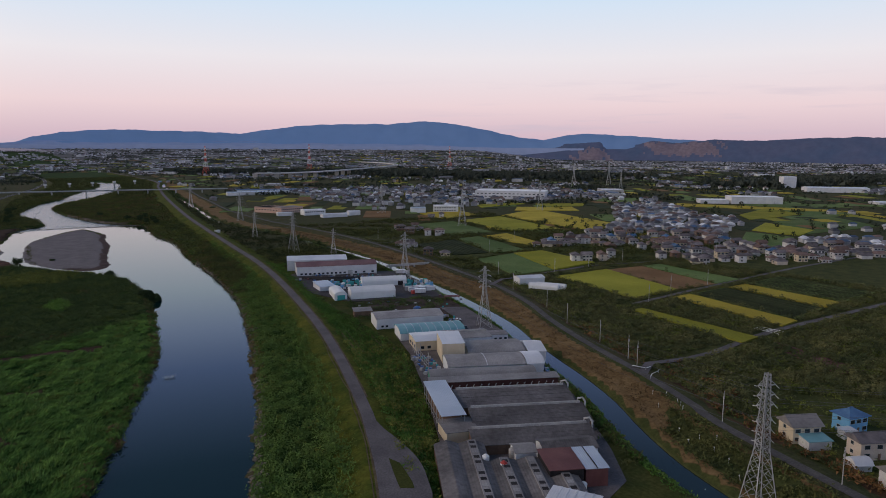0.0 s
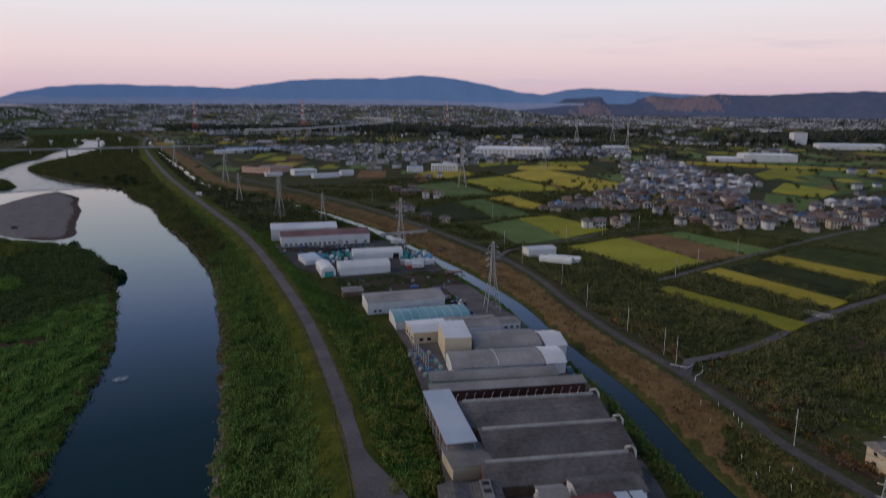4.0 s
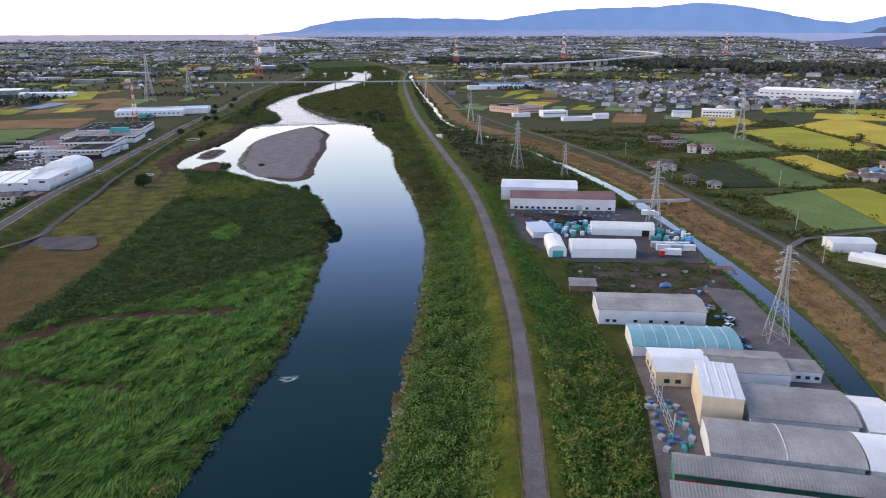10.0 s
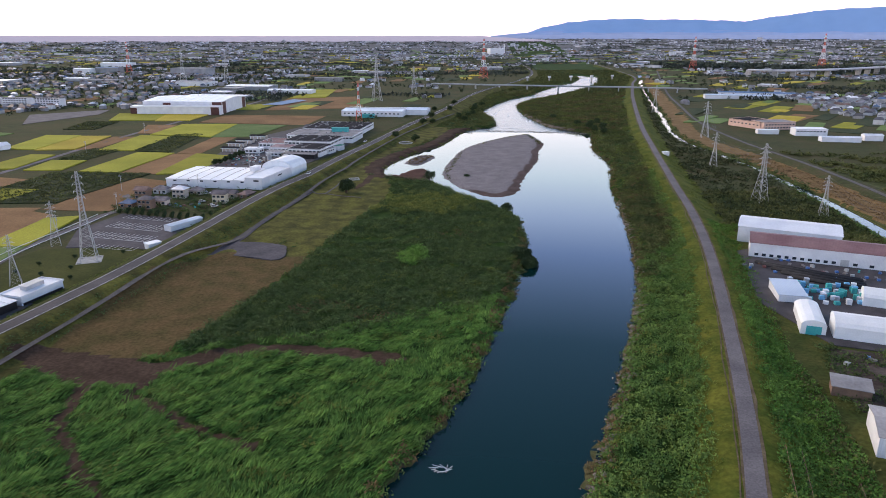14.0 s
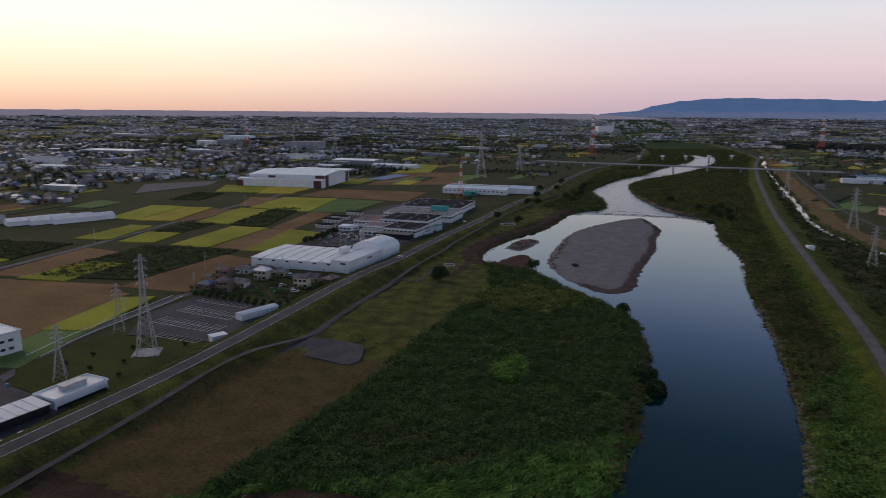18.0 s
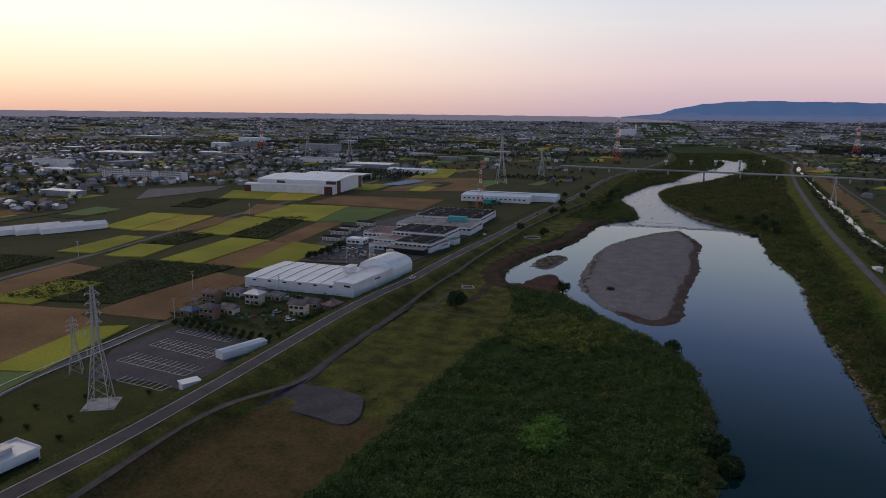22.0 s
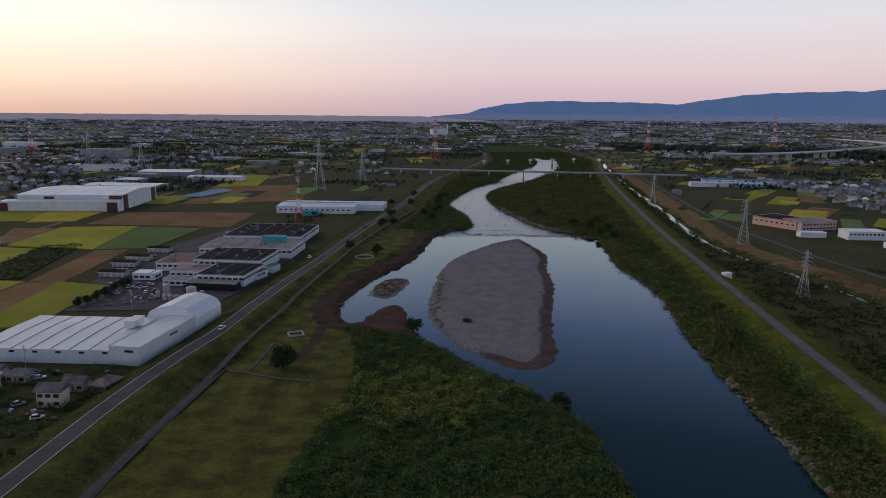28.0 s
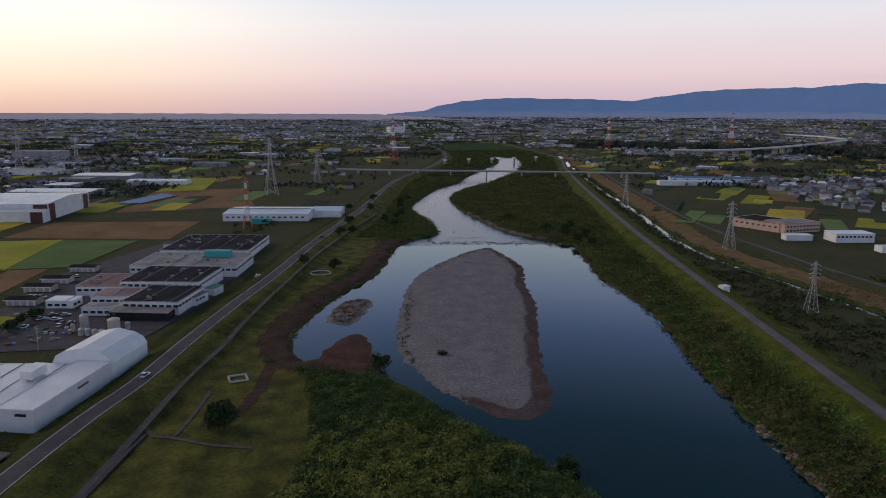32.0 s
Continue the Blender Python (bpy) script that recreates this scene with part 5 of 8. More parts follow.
hall("office_block", "white three-storey building beside the village", 590, 748, -35, 34, 16, 9, "flat", 0, "white_wall", "white_roof", windows=[("f", 2, 3.4, 9, 2, 1.2, 2), ("f", 2, 3.4, 9, 2, 1.2, 5.5)])
hall("farm_building", "white farmhouse store with a blue roof sheet beside the canal road", 320, 314, -22, 18, 10, 4.2, "gable", 1.0, "white_wall", "white_roof")
for k in range(2):
    hall("greenhouse", "pale plastic tunnel greenhouse", 317 + 5.2 * k, 303 - 1.5 * k, -62, 19, 4.8, 1.6, "barrel", 1.7, "tent_cloth", "tent_cloth", 0.05, group="tunnel greenhouses")
for k in range(3):
    hall("greenhouse", "long ribbed glasshouse among the fields", -341 + 14 * k, 668 + 8 * k, 55, 48, 13, 3.5, "gable", 2.2, "tent_cloth", "white_roof", 0.1, seams=4, group="glasshouses in a row")
hall("warehouse", "grey barn beside the glasshouses", -372, 668, 20, 18, 14, 6, "gable", 1.5, "galvanised", "slate_roof")


def house(name, label, x, y, angle, w=9.5, d=7.5, storeys=2, wall="house_wall", top="tile_roof", hip=True, annex=0, group="", z=0.0):
    """A house under a tiled roof with eaves, windows and a door; the front faces -y of its own frame."""
    root = thing(name, label, "house", x, y, z, angle, group)
    h, o, rise = 0.4 + 2.55 * storeys, 0.75, d * 0.31
    v, f = box_data(-w / 2, -d / 2, -0.5, w / 2, d / 2, h)
    part("wall", mesh_of("wall", v, f[2:], wall), root)
    i = d / 2 if hip else -o
    e = [(-w / 2 - o, -d / 2 - o, h), (w / 2 + o, -d / 2 - o, h), (w / 2 + o, d / 2 + o, h), (-w / 2 - o, d / 2 + o, h), (-w / 2 + i, 0, h + rise), (w / 2 - i, 0, h + rise)]
    vs = [(px, py, pz + 0.1) for px, py, pz in e] + [(px, py, pz - 0.08) for px, py, pz in e[:4]]
    fs = [(0, 1, 5, 4), (2, 3, 4, 5), (1, 2, 5), (3, 0, 4), (1, 0, 6, 7), (2, 1, 7, 8), (3, 2, 8, 9), (0, 3, 9, 6), (6, 9, 8, 7)]
    part("roof", mesh_of("roof", vs, fs, top), root)
    part("ridge", beams("ridge", [((-w / 2 + i, 0, h + rise + 0.15), (w / 2 - i, 0, h + rise + 0.15))], 0.3, top), root)
    for s in range(storeys):
        for k in range(3):
            if s or k != 1:
                part("window", window_mesh(1.7, 1.2, 2), root, at=pose(-w / 3 + k * w / 3, -d / 2, 0.9 + 2.6 * s))
        part("window", window_mesh(1.2, 1.0), root, at=pose(-w / 2, 0.6, 1.1 + 2.6 * s, 0, 0, -90))
    part("door", boxes("door", [(-0.45, -d / 2 - 0.07, -0.2, 0.45, -d / 2 + 0.05, 2.0)], "timber_wall"), root)
    if annex:
        a = part("porch_roof", boxes("porch_roof", [(-w / 2 - 0.3, -d / 2 - annex, 2.75, w / 2 * 0.9, -d / 2, 2.95)], top), root)
        part("porch_wall", boxes("porch_wall", [(-w / 2, -d / 2 - annex + 0.3, -0.4, w / 2 * 0.8, -d / 2, 2.75)], wall), root)
    return root


house("house", "pale blue two-storey house with a blue roof", 236, 81.5, -20, 7.8, 6.4, 2, "blue_wall", "tile_roof_blue")
house("house", "cream house under a grey-violet tiled roof", 216, 88.5, -32, 9.2, 7.4, 2, "cream_wall", "slate_roof", False)
hall("annex", "low annex with a teal metal roof", 209, 82.5, -32, 7.5, 5, 2.8, "shed", 0.5, "house_wall", "teal_roof")
hall("hut", "small white hut beside the blue house", 226, 79, -32, 4, 3.5, 2.8, "flat", 0, "white_wall", "white_roof")
house("house", "long tan apartment house with a dark roof", 220.5, 69.5, -32, 12, 6, 2, "beige_wall", "tile_roof", False)
hall("hut", "small hut with a pale barrel roof", 205, 68, -32, 5, 4.5, 1.8, "barrel", 1.5, "white_wall", "white_roof")
house("house", "white house with a pale grey roof", 203, 55, -32, 10, 8, 2, "house_wall", "slate_roof", False)
for k, (x_, y_, a_, wl_, tp_, lab) in enumerate((
        (-95, 518, -10, "timber_wall", "tile_roof_blue", "low house with a blue-grey roof"), (-96, 540, -12, "timber_wall", "tile_roof_brown", "old house with rust-brown tiles"),
        (-91, 555, -8, "house_wall", "tile_roof", "grey-roofed white house"), (-79, 525, -10, "beige_wall", "tile_roof", "beige house with dark tiles"), (-75, 543, -8, "beige_wall", "white_roof", "house under a white flat-pitched roof"),
        (-80, 557, -8, "beige_wall", "tile_roof", "narrow house with a black roof"), (-68, 552, -8, "beige_wall", "tile_roof", "white house with a grey tiled roof"), (-47, 530, -5, "cream_wall", "tile_roof", "yellow two-storey house with a dark roof"),
        (-35, 542, 70, "timber_wall", "tile_roof_brown", "brown timber house beside the levee"), (-45, 543, -8, "beige_wall", "tile_roof", "grey-roofed workshop house"), (-84, 516, -10, "timber_wall", "tile_roof", "dark house with dark tiles"))):
    house("house", lab + " below the warehouse", x_, y_, a_, 6.8 + k % 3 * 0.8, 5.6, 1 + (k % 3 == 1), wl_, tp_, k % 2 == 0, group="houses by the warehouse")

for x_, y_ in ((-102, 711), (-105, 738), (-103, 756), (-98, 783)):
    r = hall("pavilion", "low dark-roofed pavilion with a white fascia on white posts", x_, y_, -9, 14, 7, 3.2, "gable", 0.7, "beige_wall", "dark_roof", 0.8, group="pavilions by the factory")
    part("fascia", boxes("fascia", [(-0.9, -0.95, 2.7, 14.9, -0.8, 3.15)], "white_wall"), r, "white fascia board")
    for q in (0.3, 3.5, 7, 10.5, 13.7):
        part("post", boxes("post", [(q - 0.25, -0.5, -0.4, q + 0.25, -0.1, 3.0)], "white_wall"), r, "white post")
# shade under this canopy is painted as near-black walls
hall("canopy", "low dark canopy in front of the factory", -45, 679.5, -12, 27, 7.5, 3.8, "shed", 0.4, "dark_or_shade", "slate_roof", 0.4)
hall("annex", "white loading annex beside the levee road", -11, 697, 70, 12, 6, 4.5, "flat", 0, "white_wall", "slate_roof", windows=[("f", 2, 3, 3, 1.8, 1.0, 2.4)])
hall("annex", "green-roofed loading annex beside the levee road", -5, 716, 70, 9, 5, 4.0, "flat", 0, "white_wall", "green_paint")
hall("roof_plant", "small pale roof house on the warehouse wing", -42, 590, 76, 8, 4, 2.2, "flat", 0, "white_wall", "white_roof", z=7.2)
hall("roof_plant", "row of rooftop cooling units on the plant shed", -70, 376, 74, 8, 3, 1.6, "flat", 0, "galvanised", "galvanised", z=3.5)
for k, (x_, y_, l_, d_, h_, top_) in enumerate(((-904, 1523, 134, 50, 7, "white_roof"), (-835, 1889, 45, 30, 12, "white_roof"), (-301, 1370, 80, 45, 7, "white_roof"), (-579, 1850, 90, 50, 15, "clad_grey"), (-209, 1297, 75, 24, 6, "white_roof"),
                                                (-788, 1906, 60, 30, 14, "tile_roof_blue"), (-636, 1559, 60, 30, 6, "clad_grey"), (-943, 2257, 90, 40, 12, "pale_blue_roof"), (-708, 1604, 55, 26, 6, "white_roof"), (-1390, 2340, 150, 40, 9, "pale_blue_roof"),
                                                (-423, 1466, 65, 40, 8, "clad_grey"), (-300, 1180, 90, 34, 6, "white_roof"), (-493, 896, 48, 16, 6, "white_roof"), (-792, 1232, 76, 14, 12, "clad_grey"))):
    hall("warehouse", ("wide white works" if k % 2 else "long pale warehouse") + " among the far fields", x_, y_, -8, l_, d_, h_, "gable" if k % 3 else "flat", 1.2, "white_wall" if k % 3 == 1 else "clad_grey", top_, group="works on the western plain")
hall("market_shed", "long low shed with a blue-grey metal roof", 481, 1213, -11, 95, 16, 5.5, "gable", 1.2, "white_wall", "pale_blue_roof", seams=8)
hall("market_shed", "long low shed with a dull blue roof", 520, 1262, -20, 115, 18, 6, "gable", 1.4, "white_wall", "tile_roof_blue")
for k in range(3):
    hall("apartment_block", "pale four-storey apartment block in the town", -567 + 48 * k, 1099 - 8 * k, -10, 40, 11, 11, "flat", 0, "white_wall", "slate_roof", windows=[("f", 3, 4.2, 9, 2.4, 1.3, 1.2 + 2.8 * q) for q in range(4)], group="apartment blocks")

# ---- fields: standing crops a hand above the soil ----


def field(material, label, corners, tall=0.55, rows_=0):
    """A crop standing on its plot: a thick mat with a rough top."""
    c = np.array(corners, float)
    n = 14
    u, v = np.meshgrid(np.linspace(0, 1, n), np.linspace(0, 1, n))
    p = (c[0] * ((1 - u) * (1 - v))[..., None] + c[1] * (u * (1 - v))[..., None] + c[2] * (u * v)[..., None] + c[3] * ((1 - u) * v)[..., None])
    base = height_at(p[..., 0].ravel(), p[..., 1].ravel()).reshape(n, n)
    top = np.dstack([p, np.maximum(base, 0.0) + tall + 0.06 * wobble(p[..., 0], p[..., 1], 9, 31)])
    vs = top.reshape(-1, 3)
    ix = np.arange(n * n).reshape(n, n)
    fs = [(ix[j, i], ix[j, i + 1], ix[j + 1, i + 1], ix[j + 1, i]) for j in range(n - 1) for i in range(n - 1)]
    rim = [*ix[0, :-1], *ix[:-1, -1], *ix[-1, :0:-1], *ix[:0:-1, 0]]
    low = vs[rim] - [0, 0, tall + 1.0]
    k, m = len(vs), len(rim)
    fs += [(rim[i], k + i, k + (i + 1) % m, rim[(i + 1) % m]) for i in range(m)]
    me = mesh_of("field", np.vstack([vs, low]), fs, material)
    if me.polygons[0].normal.z < 0:
        me.flip_normals()
    ob = tagged(new("field", me), label, "field", kind="")
    for k_ in range(rows_):
        q_ = (k_ + 0.5) / rows_
        e1, e2 = c[0] + (c[1] - c[0]) * 0.02 + (c[3] - c[0]) * q_, c[1] - (c[1] - c[0]) * 0.02 + (c[2] - c[1]) * q_
        ln_ = np.array([e1 + (e2 - e1) * s_ for s_ in np.linspace(0, 1, 12)])
        part("crop_row", ribbon("crop_row", ln_, 0.45, np.maximum(height_at(ln_[:, 0], ln_[:, 1]), 0) + tall + 0.3 + 0.08 * wobble(ln_[:, 0], ln_[:, 1], 6, 33), "dark_crop", 0.7), ob)
    return ob


RIPE, GREENISH, CROP, DARK, BARE = "rice_ripe", "rice_green", "green_crop", "dark_crop", "stubble"
WORDS = {RIPE: "field of ripe yellow rice", GREENISH: "field of yellow-green rice", CROP: "field of low green crops", DARK: "dark green vegetable plot", BARE: "harvested brown stubble field"}
PLOTS = []


def plot(material, *corners):
    if corners[0][0] < 0:  # the western plots meet at their balks
        mx_, my_ = sum(c[0] for c in corners) / 4, sum(c[1] for c in corners) / 4
        corners = tuple((mx_ + (cx_ - mx_) * 1.09, my_ + (cy_ - my_) * 1.09) for cx_, cy_ in corners)
    PLOTS.append((material, corners))
    field(material, WORDS[material] + " between narrow farm roads", corners, {RIPE: 0.75, GREENISH: 0.75, CROP: 0.45, DARK: 0.6, BARE: 0.22}[material], {(384, 228): 18, (443, 223): 16, (366, 436): 9}.get(corners[0], 0))


plot(GREENISH, (360, 318), (345, 241), (389, 241), (412, 315))
plot(BARE, (413, 315), (390, 241), (427, 236), (447, 308))
plot(CROP, (448, 308), (428, 236), (455, 234), (465, 305))
plot(CROP, (366, 409), (342, 341), (380, 338), (412, 413))
plot(GREENISH, (413, 413), (381, 338), (430, 340), (443, 408))
plot(GREENISH, (318, 224), (304, 153), (319, 153), (326, 224))
plot(RIPE, (366, 229), (350, 156), (367, 156), (382, 228))
plot(RIPE, (422, 224), (412, 160), (432, 160), (440, 223))
plot(CROP, (384, 228), (370, 158), (408, 160), (419, 225))
plot(CROP, (443, 223), (436, 160), (480, 158), (488, 222))
plot(RIPE, (630, 655), (590, 474), (668, 490), (736, 695))
plot(GREENISH, (545, 640), (520, 530), (580, 505), (622, 650))
plot(RIPE, (503, 514), (474, 430), (456, 432), (468, 512))
plot(CROP, (434, 513), (400, 424), (434, 418), (466, 516))
plot(DARK, (366, 436), (375, 505), (428, 510), (397, 428))
plot(CROP, (470, 640), (450, 540), (500, 535), (535, 640))
plot(RIPE, (740, 735), (700, 700), (770, 640), (812, 690))
plot(CROP, (860, 640), (800, 560), (870, 540), (940, 610))
plot(RIPE, (560, 740), (540, 670), (610, 680), (640, 760))
plot(CROP, (1000, 500), (900, 400), (1040, 380), (1150, 480))
plot(GREENISH, (900, 470), (850, 430), (980, 420), (1040, 500))
plot(CROP, (724, 369), (639, 331), (633, 288), (720, 316))
plot(GREENISH, (742, 372), (735, 318), (800, 330), (830, 400))
plot(CROP, (850, 400), (760, 320), (900, 300), (1000, 390))
plot(RIPE, (1000, 650), (960, 600), (1060, 400), (1090, 420))
plot(CROP, (1110, 590), (1060, 540), (1100, 430), (1170, 470))
plot(GREENISH, (807, 762), (780, 720), (837, 690), (880, 720))
plot(GREENISH, (716, 800), (690, 760), (795, 770), (800, 800))
plot(CROP, (1000, 780), (930, 740), (960, 690), (1060, 740))
plot(CROP, (-107, 400), (-128, 400), (-127, 438), (-110, 440))
plot(GREENISH, (-110, 444), (-128, 441), (-127, 490), (-112, 494))
plot(BARE, (-130, 400), (-149, 400), (-146, 504), (-129, 496))
plot(BARE, (-150, 420), (-226, 440), (-222, 512), (-147, 512))
plot(DARK, (-143, 531), (-200, 528), (-190, 615), (-126, 612))
plot(GREENISH, (-178, 518), (-206, 520), (-197, 562), (-172, 560))
plot(BARE, (-208, 526), (-229, 526), (-225, 600), (-196, 592))
plot(BARE, (-103, 512), (-139, 515), (-134, 600), (-100, 586))
plot(BARE, (-30, 1075), (-143, 1045), (-151, 1207), (-55, 1235))
plot(GREENISH, (-245, 470), (-300, 470), (-310, 560), (-250, 556))
plot(DARK, (-250, 562), (-320, 566), (-318, 612), (-248, 612))
plot(RIPE, (-330, 480), (-400, 480), (-402, 560), (-330, 560))
plot(CROP, (-150, 330), (-230, 340), (-228, 410), (-152, 408))
plot(GREENISH, (-255, 633), (-251, 691), (-232, 689), (-230, 633))
plot(GREENISH, (-217, 627), (-219, 665), (-194, 665), (-193, 629))
plot(DARK, (-216, 673), (-213, 719), (-191, 713), (-196, 671))
plot(GREENISH, (-175, 625), (-169, 700), (-140, 698), (-148, 621))
plot(BARE, (-144, 622), (-139, 696), (-120, 696), (-118, 617))
plot(GREENISH, (-117, 616), (-118, 695), (-89, 685), (-95, 619))
plot(GREENISH, (-207, 717), (-208, 801), (-177, 793), (-178, 717))
plot(DARK, (-175, 717), (-176, 803), (-153, 809), (-146, 710))
plot(BARE, (-136, 706), (-135, 789), (-115, 790), (-118, 703))
plot(GREENISH, (-200, 813), (-198, 887), (-144, 889), (-141, 798))
plot(CROP, (-138, 798), (-140, 888), (-89, 880), (-102, 801))
plot(BARE, (-184, 912), (-176, 980), (-64, 971), (-71, 892))
plot(GREENISH, (-291, 727), (-299, 801), (-267, 799), (-264, 721))
plot(RIPE, (-260, 719), (-263, 796), (-237, 797), (-231, 722))
plot(BARE, (-227, 720), (-232, 794), (-211, 794), (-214, 734))
plot(GREENISH, (-294, 925), (-313, 991), (-258, 990), (-248, 929))
plot(RIPE, (-241, 922), (-255, 991), (-205, 981), (-207, 926))
plot(DARK, (-306, 850), (-312, 911), (-281, 911), (-277, 853))
plot(BARE, (-219, 823), (-235, 885), (-206, 885), (-202, 823))
plot(CROP, (-372, 778), (-373, 827), (-342, 817), (-347, 778))
plot(GREENISH, (-152, 1214), (-149, 1366), (-109, 1379), (-103, 1229))
tagged(sheet("field_net", [(-168, 1100), (-140, 1098), (-119, 1165), (-141, 1186)], 1.2, "tile_roof_blue", "plot under a dark blue crop net", "field", ""), kind="")

# patchwork that fades into the plain
def patchwork(name, material, label, count, box, seed, keep_out=()):
    r = np.random.default_rng(seed)
    x, y = r.uniform(box[0], box[1], count * 3), r.uniform(box[2], box[3], count * 3)
    ok = np.ones(len(x), bool)
    for poly in keep_out:
        ok &= ~inside(x, y, poly)
    x, y = x[ok][:count], y[ok][:count]
    w, d, a = r.uniform(14, 36, len(x)), r.uniform(30, 95, len(x)), np.radians(np.where(x > 200, -38, -8) + r.normal(0, 3, len(x)))
    z = height_at(x, y) + 0.35 + r.uniform(0, 0.25, len(x))
    vs = []
    for sx, sy in ((-1, -1), (1, -1), (1, 1), (-1, 1)):
        px, py = sx * w / 2, sy * d / 2
        vs.append(np.stack([x + px * np.cos(a) - py * np.sin(a), y + px * np.sin(a) + py * np.cos(a), z], -1))
    top = np.stack(vs, 1)
    for k in range(4):
        top[:, k, 2] = np.maximum(top[:, k, 2], height_at(top[:, k, 0], top[:, k, 1]) + 0.3)
    low = top - [0, 0, 1.2]
    allv = np.concatenate([top, low], 1).reshape(-1, 3)
    b = np.arange(len(x))[:, None] * 8
    fs = np.concatenate([b + np.array(q) for q in ((0, 1, 2, 3), (0, 4, 5, 1), (1, 5, 6, 2), (2, 6, 7, 3), (3, 7, 4, 0))])
    return tagged(new(name, mesh_of(name, allv, fs, material)), label, "fields", kind="stuff")


VALLEY = [(-70, 0), (-140, 0), (-60, 500), (20, 1010), (110, 1300), (220, 1650), (330, 2500), (640, 2500), (560, 1760), (440, 1280), (370, 900), (350, 640), (330, 430), (250, 200), (190, 0)]
NEAR = [(-350, 250), (-350, 1060), (60, 1060), (520, 640), (620, 240), (560, 0), (-100, 0)]
for mat_, n_, sd in ((RIPE, 110, 1), (GREENISH, 190, 2), (CROP, 320, 3), (DARK, 330, 4), (BARE, 150, 5)):
    patchwork("far_fields", mat_, WORDS[mat_] + "s scattered over the far plain", n_ * 3, (-2200, 3000, 300, 3600), sd, (VALLEY, NEAR))
# built plots, yards and the car park


def pad(name, material, label, corners, z=0.25, category="yard"):
    c = np.array(corners, float)
    zz = np.full(len(c), z)
    vs = np.vstack([np.column_stack([c, zz]), np.column_stack([c, zz - 0.9])])
    n = len(c)
    me = mesh_of(name, vs, [tuple(range(n))] + [(i, n + i, n + (i + 1) % n, (i + 1) % n) for i in range(n)], material)
    if me.polygons[0].normal.z < 0:
        me.flip_normals()
    return tagged(new(name, me), label, category, kind="structure")


lot = pad("pavement_car_park", "pad_asphalt", "empty asphalt car park with faded white bays", [(-100, 470), (-92, 503), (-36, 486), (-27, 466), (-48, 436), (-66, 442), (-90, 440)], 0.3, "car park")
for rx, ry, ang_, n_ in ((-88.7, 476.2, -17, 13), (-87.2, 481, -17, 13), (-90.2, 457.9, -15, 14), (-88.9, 462.7, -15, 14), (-78, 440.5, -14, 9), (-87.7, 493.5, -15, 12)):
    for k in range(n_):
        c_, s_ = math.cos(math.radians(ang_)), math.sin(math.radians(ang_))
        x_, y_ = rx + k * 2.6 * c_, ry + k * 2.6 * s_
        part("bay_line", beams("bay_line", [((x_, y_, 0.312), (x_ - 4.8 * s_ * 1, y_ + 4.8 * c_, 0.312))], 0.14, "road_paint"), lot)
    part("bay_line", beams("bay_line", [((rx, ry, 0.314), (rx + (n_ - 1) * 2.6 * c_, ry + (n_ - 1) * 2.6 * s_, 0.314))], 0.14, "road_paint"), lot)
pad("pavement_flood_meadow", "pad_asphalt", "grey gravelled parking patch on the flood meadow", [tuple(q_) for q_ in smooth_line([(-30, 436.5), (-27.4, 447), (-19.7, 452.5), (-11, 452), (-1.8, 451), (8.6, 446.4), (10.6, 442), (12.3, 431.6), (10.5, 425.6), (7.5, 425), (-0.9, 428.5), (-10.8, 431.3), (-17.4, 433.4), (-23.5, 431.2), (-30, 436.5)], 2.0)[:-1]], -0.45)
pad("pavement_works_yard", "asphalt", "dark asphalt yard of the canal-side works", [(200, 428), (222, 440), (284, 405), (272, 345), (258, 318), (206, 338), (196, 385)], 0.35)
pad("yard_scrap_plot", "yard_soil", "bare earth scrap plot behind the warehouse", [(192, 298), (206, 290), (228, 280), (250, 292), (260, 318), (238, 326), (204, 336), (194, 318)], 0.22)
pad("pavement_works_lane", "asphalt_old", "asphalt lane between the works and the canal", [(150, 105), (163, 120), (196, 166), (215, 205), (232, 240), (250, 288), (238, 296), (226, 262), (184, 262), (172, 234), (147, 190), (122, 150), (97, 118), (112, 95)], 0.3)
pad("pavement_factory_yard", "asphalt", "dark asphalt yard of the factory", [(-100, 640), (-104, 770), (-64, 880), (0, 862), (4, 800), (-8, 700), (-26, 640)], 0.3)
pad("lawn_pylon", "lawn", "trimmed lawn round the tall pylon", [(-108, 400), (-100, 438), (-66, 440), (-47, 433), (-57, 395), (-64, 372), (-96, 384)], 0.32, "lawn")
pad("pavement_plant_yard", "asphalt", "asphalt yard of the riverside plant", [(-120, 300), (-122, 400), (-97, 384), (-66, 372), (-68, 340), (-76, 300)], 0.28)
apron = pad("pavement_levee_apron", "asphalt_old", "widened asphalt apron where the levee lane forks", [tuple(q_) for q_ in smooth_line([(86, 124), (97, 124), (103, 132.5), (108.5, 144), (111.5, 157), (113, 168), (116, 180)], 2.0)] + [(113, 178), (108, 165), (97, 147)], CREST_Z + 0.1)
pad("lawn_levee_wedge", "lawn", "grassy wedge between the forked levee lanes", [(102.4, 149.7), (103.2, 145.4), (99.6, 135.0), (97.9, 131.6), (95.0, 134.0), (98.7, 142.2)], CREST_Z + 0.16, "lawn")
pad("pavement_old_lot", "asphalt_old", "bare grey lot ringed by dark trees", [(-373, 888), (-337, 985), (-349, 1040), (-418, 980)], 0.5)

# ---- lattice towers and lines ----


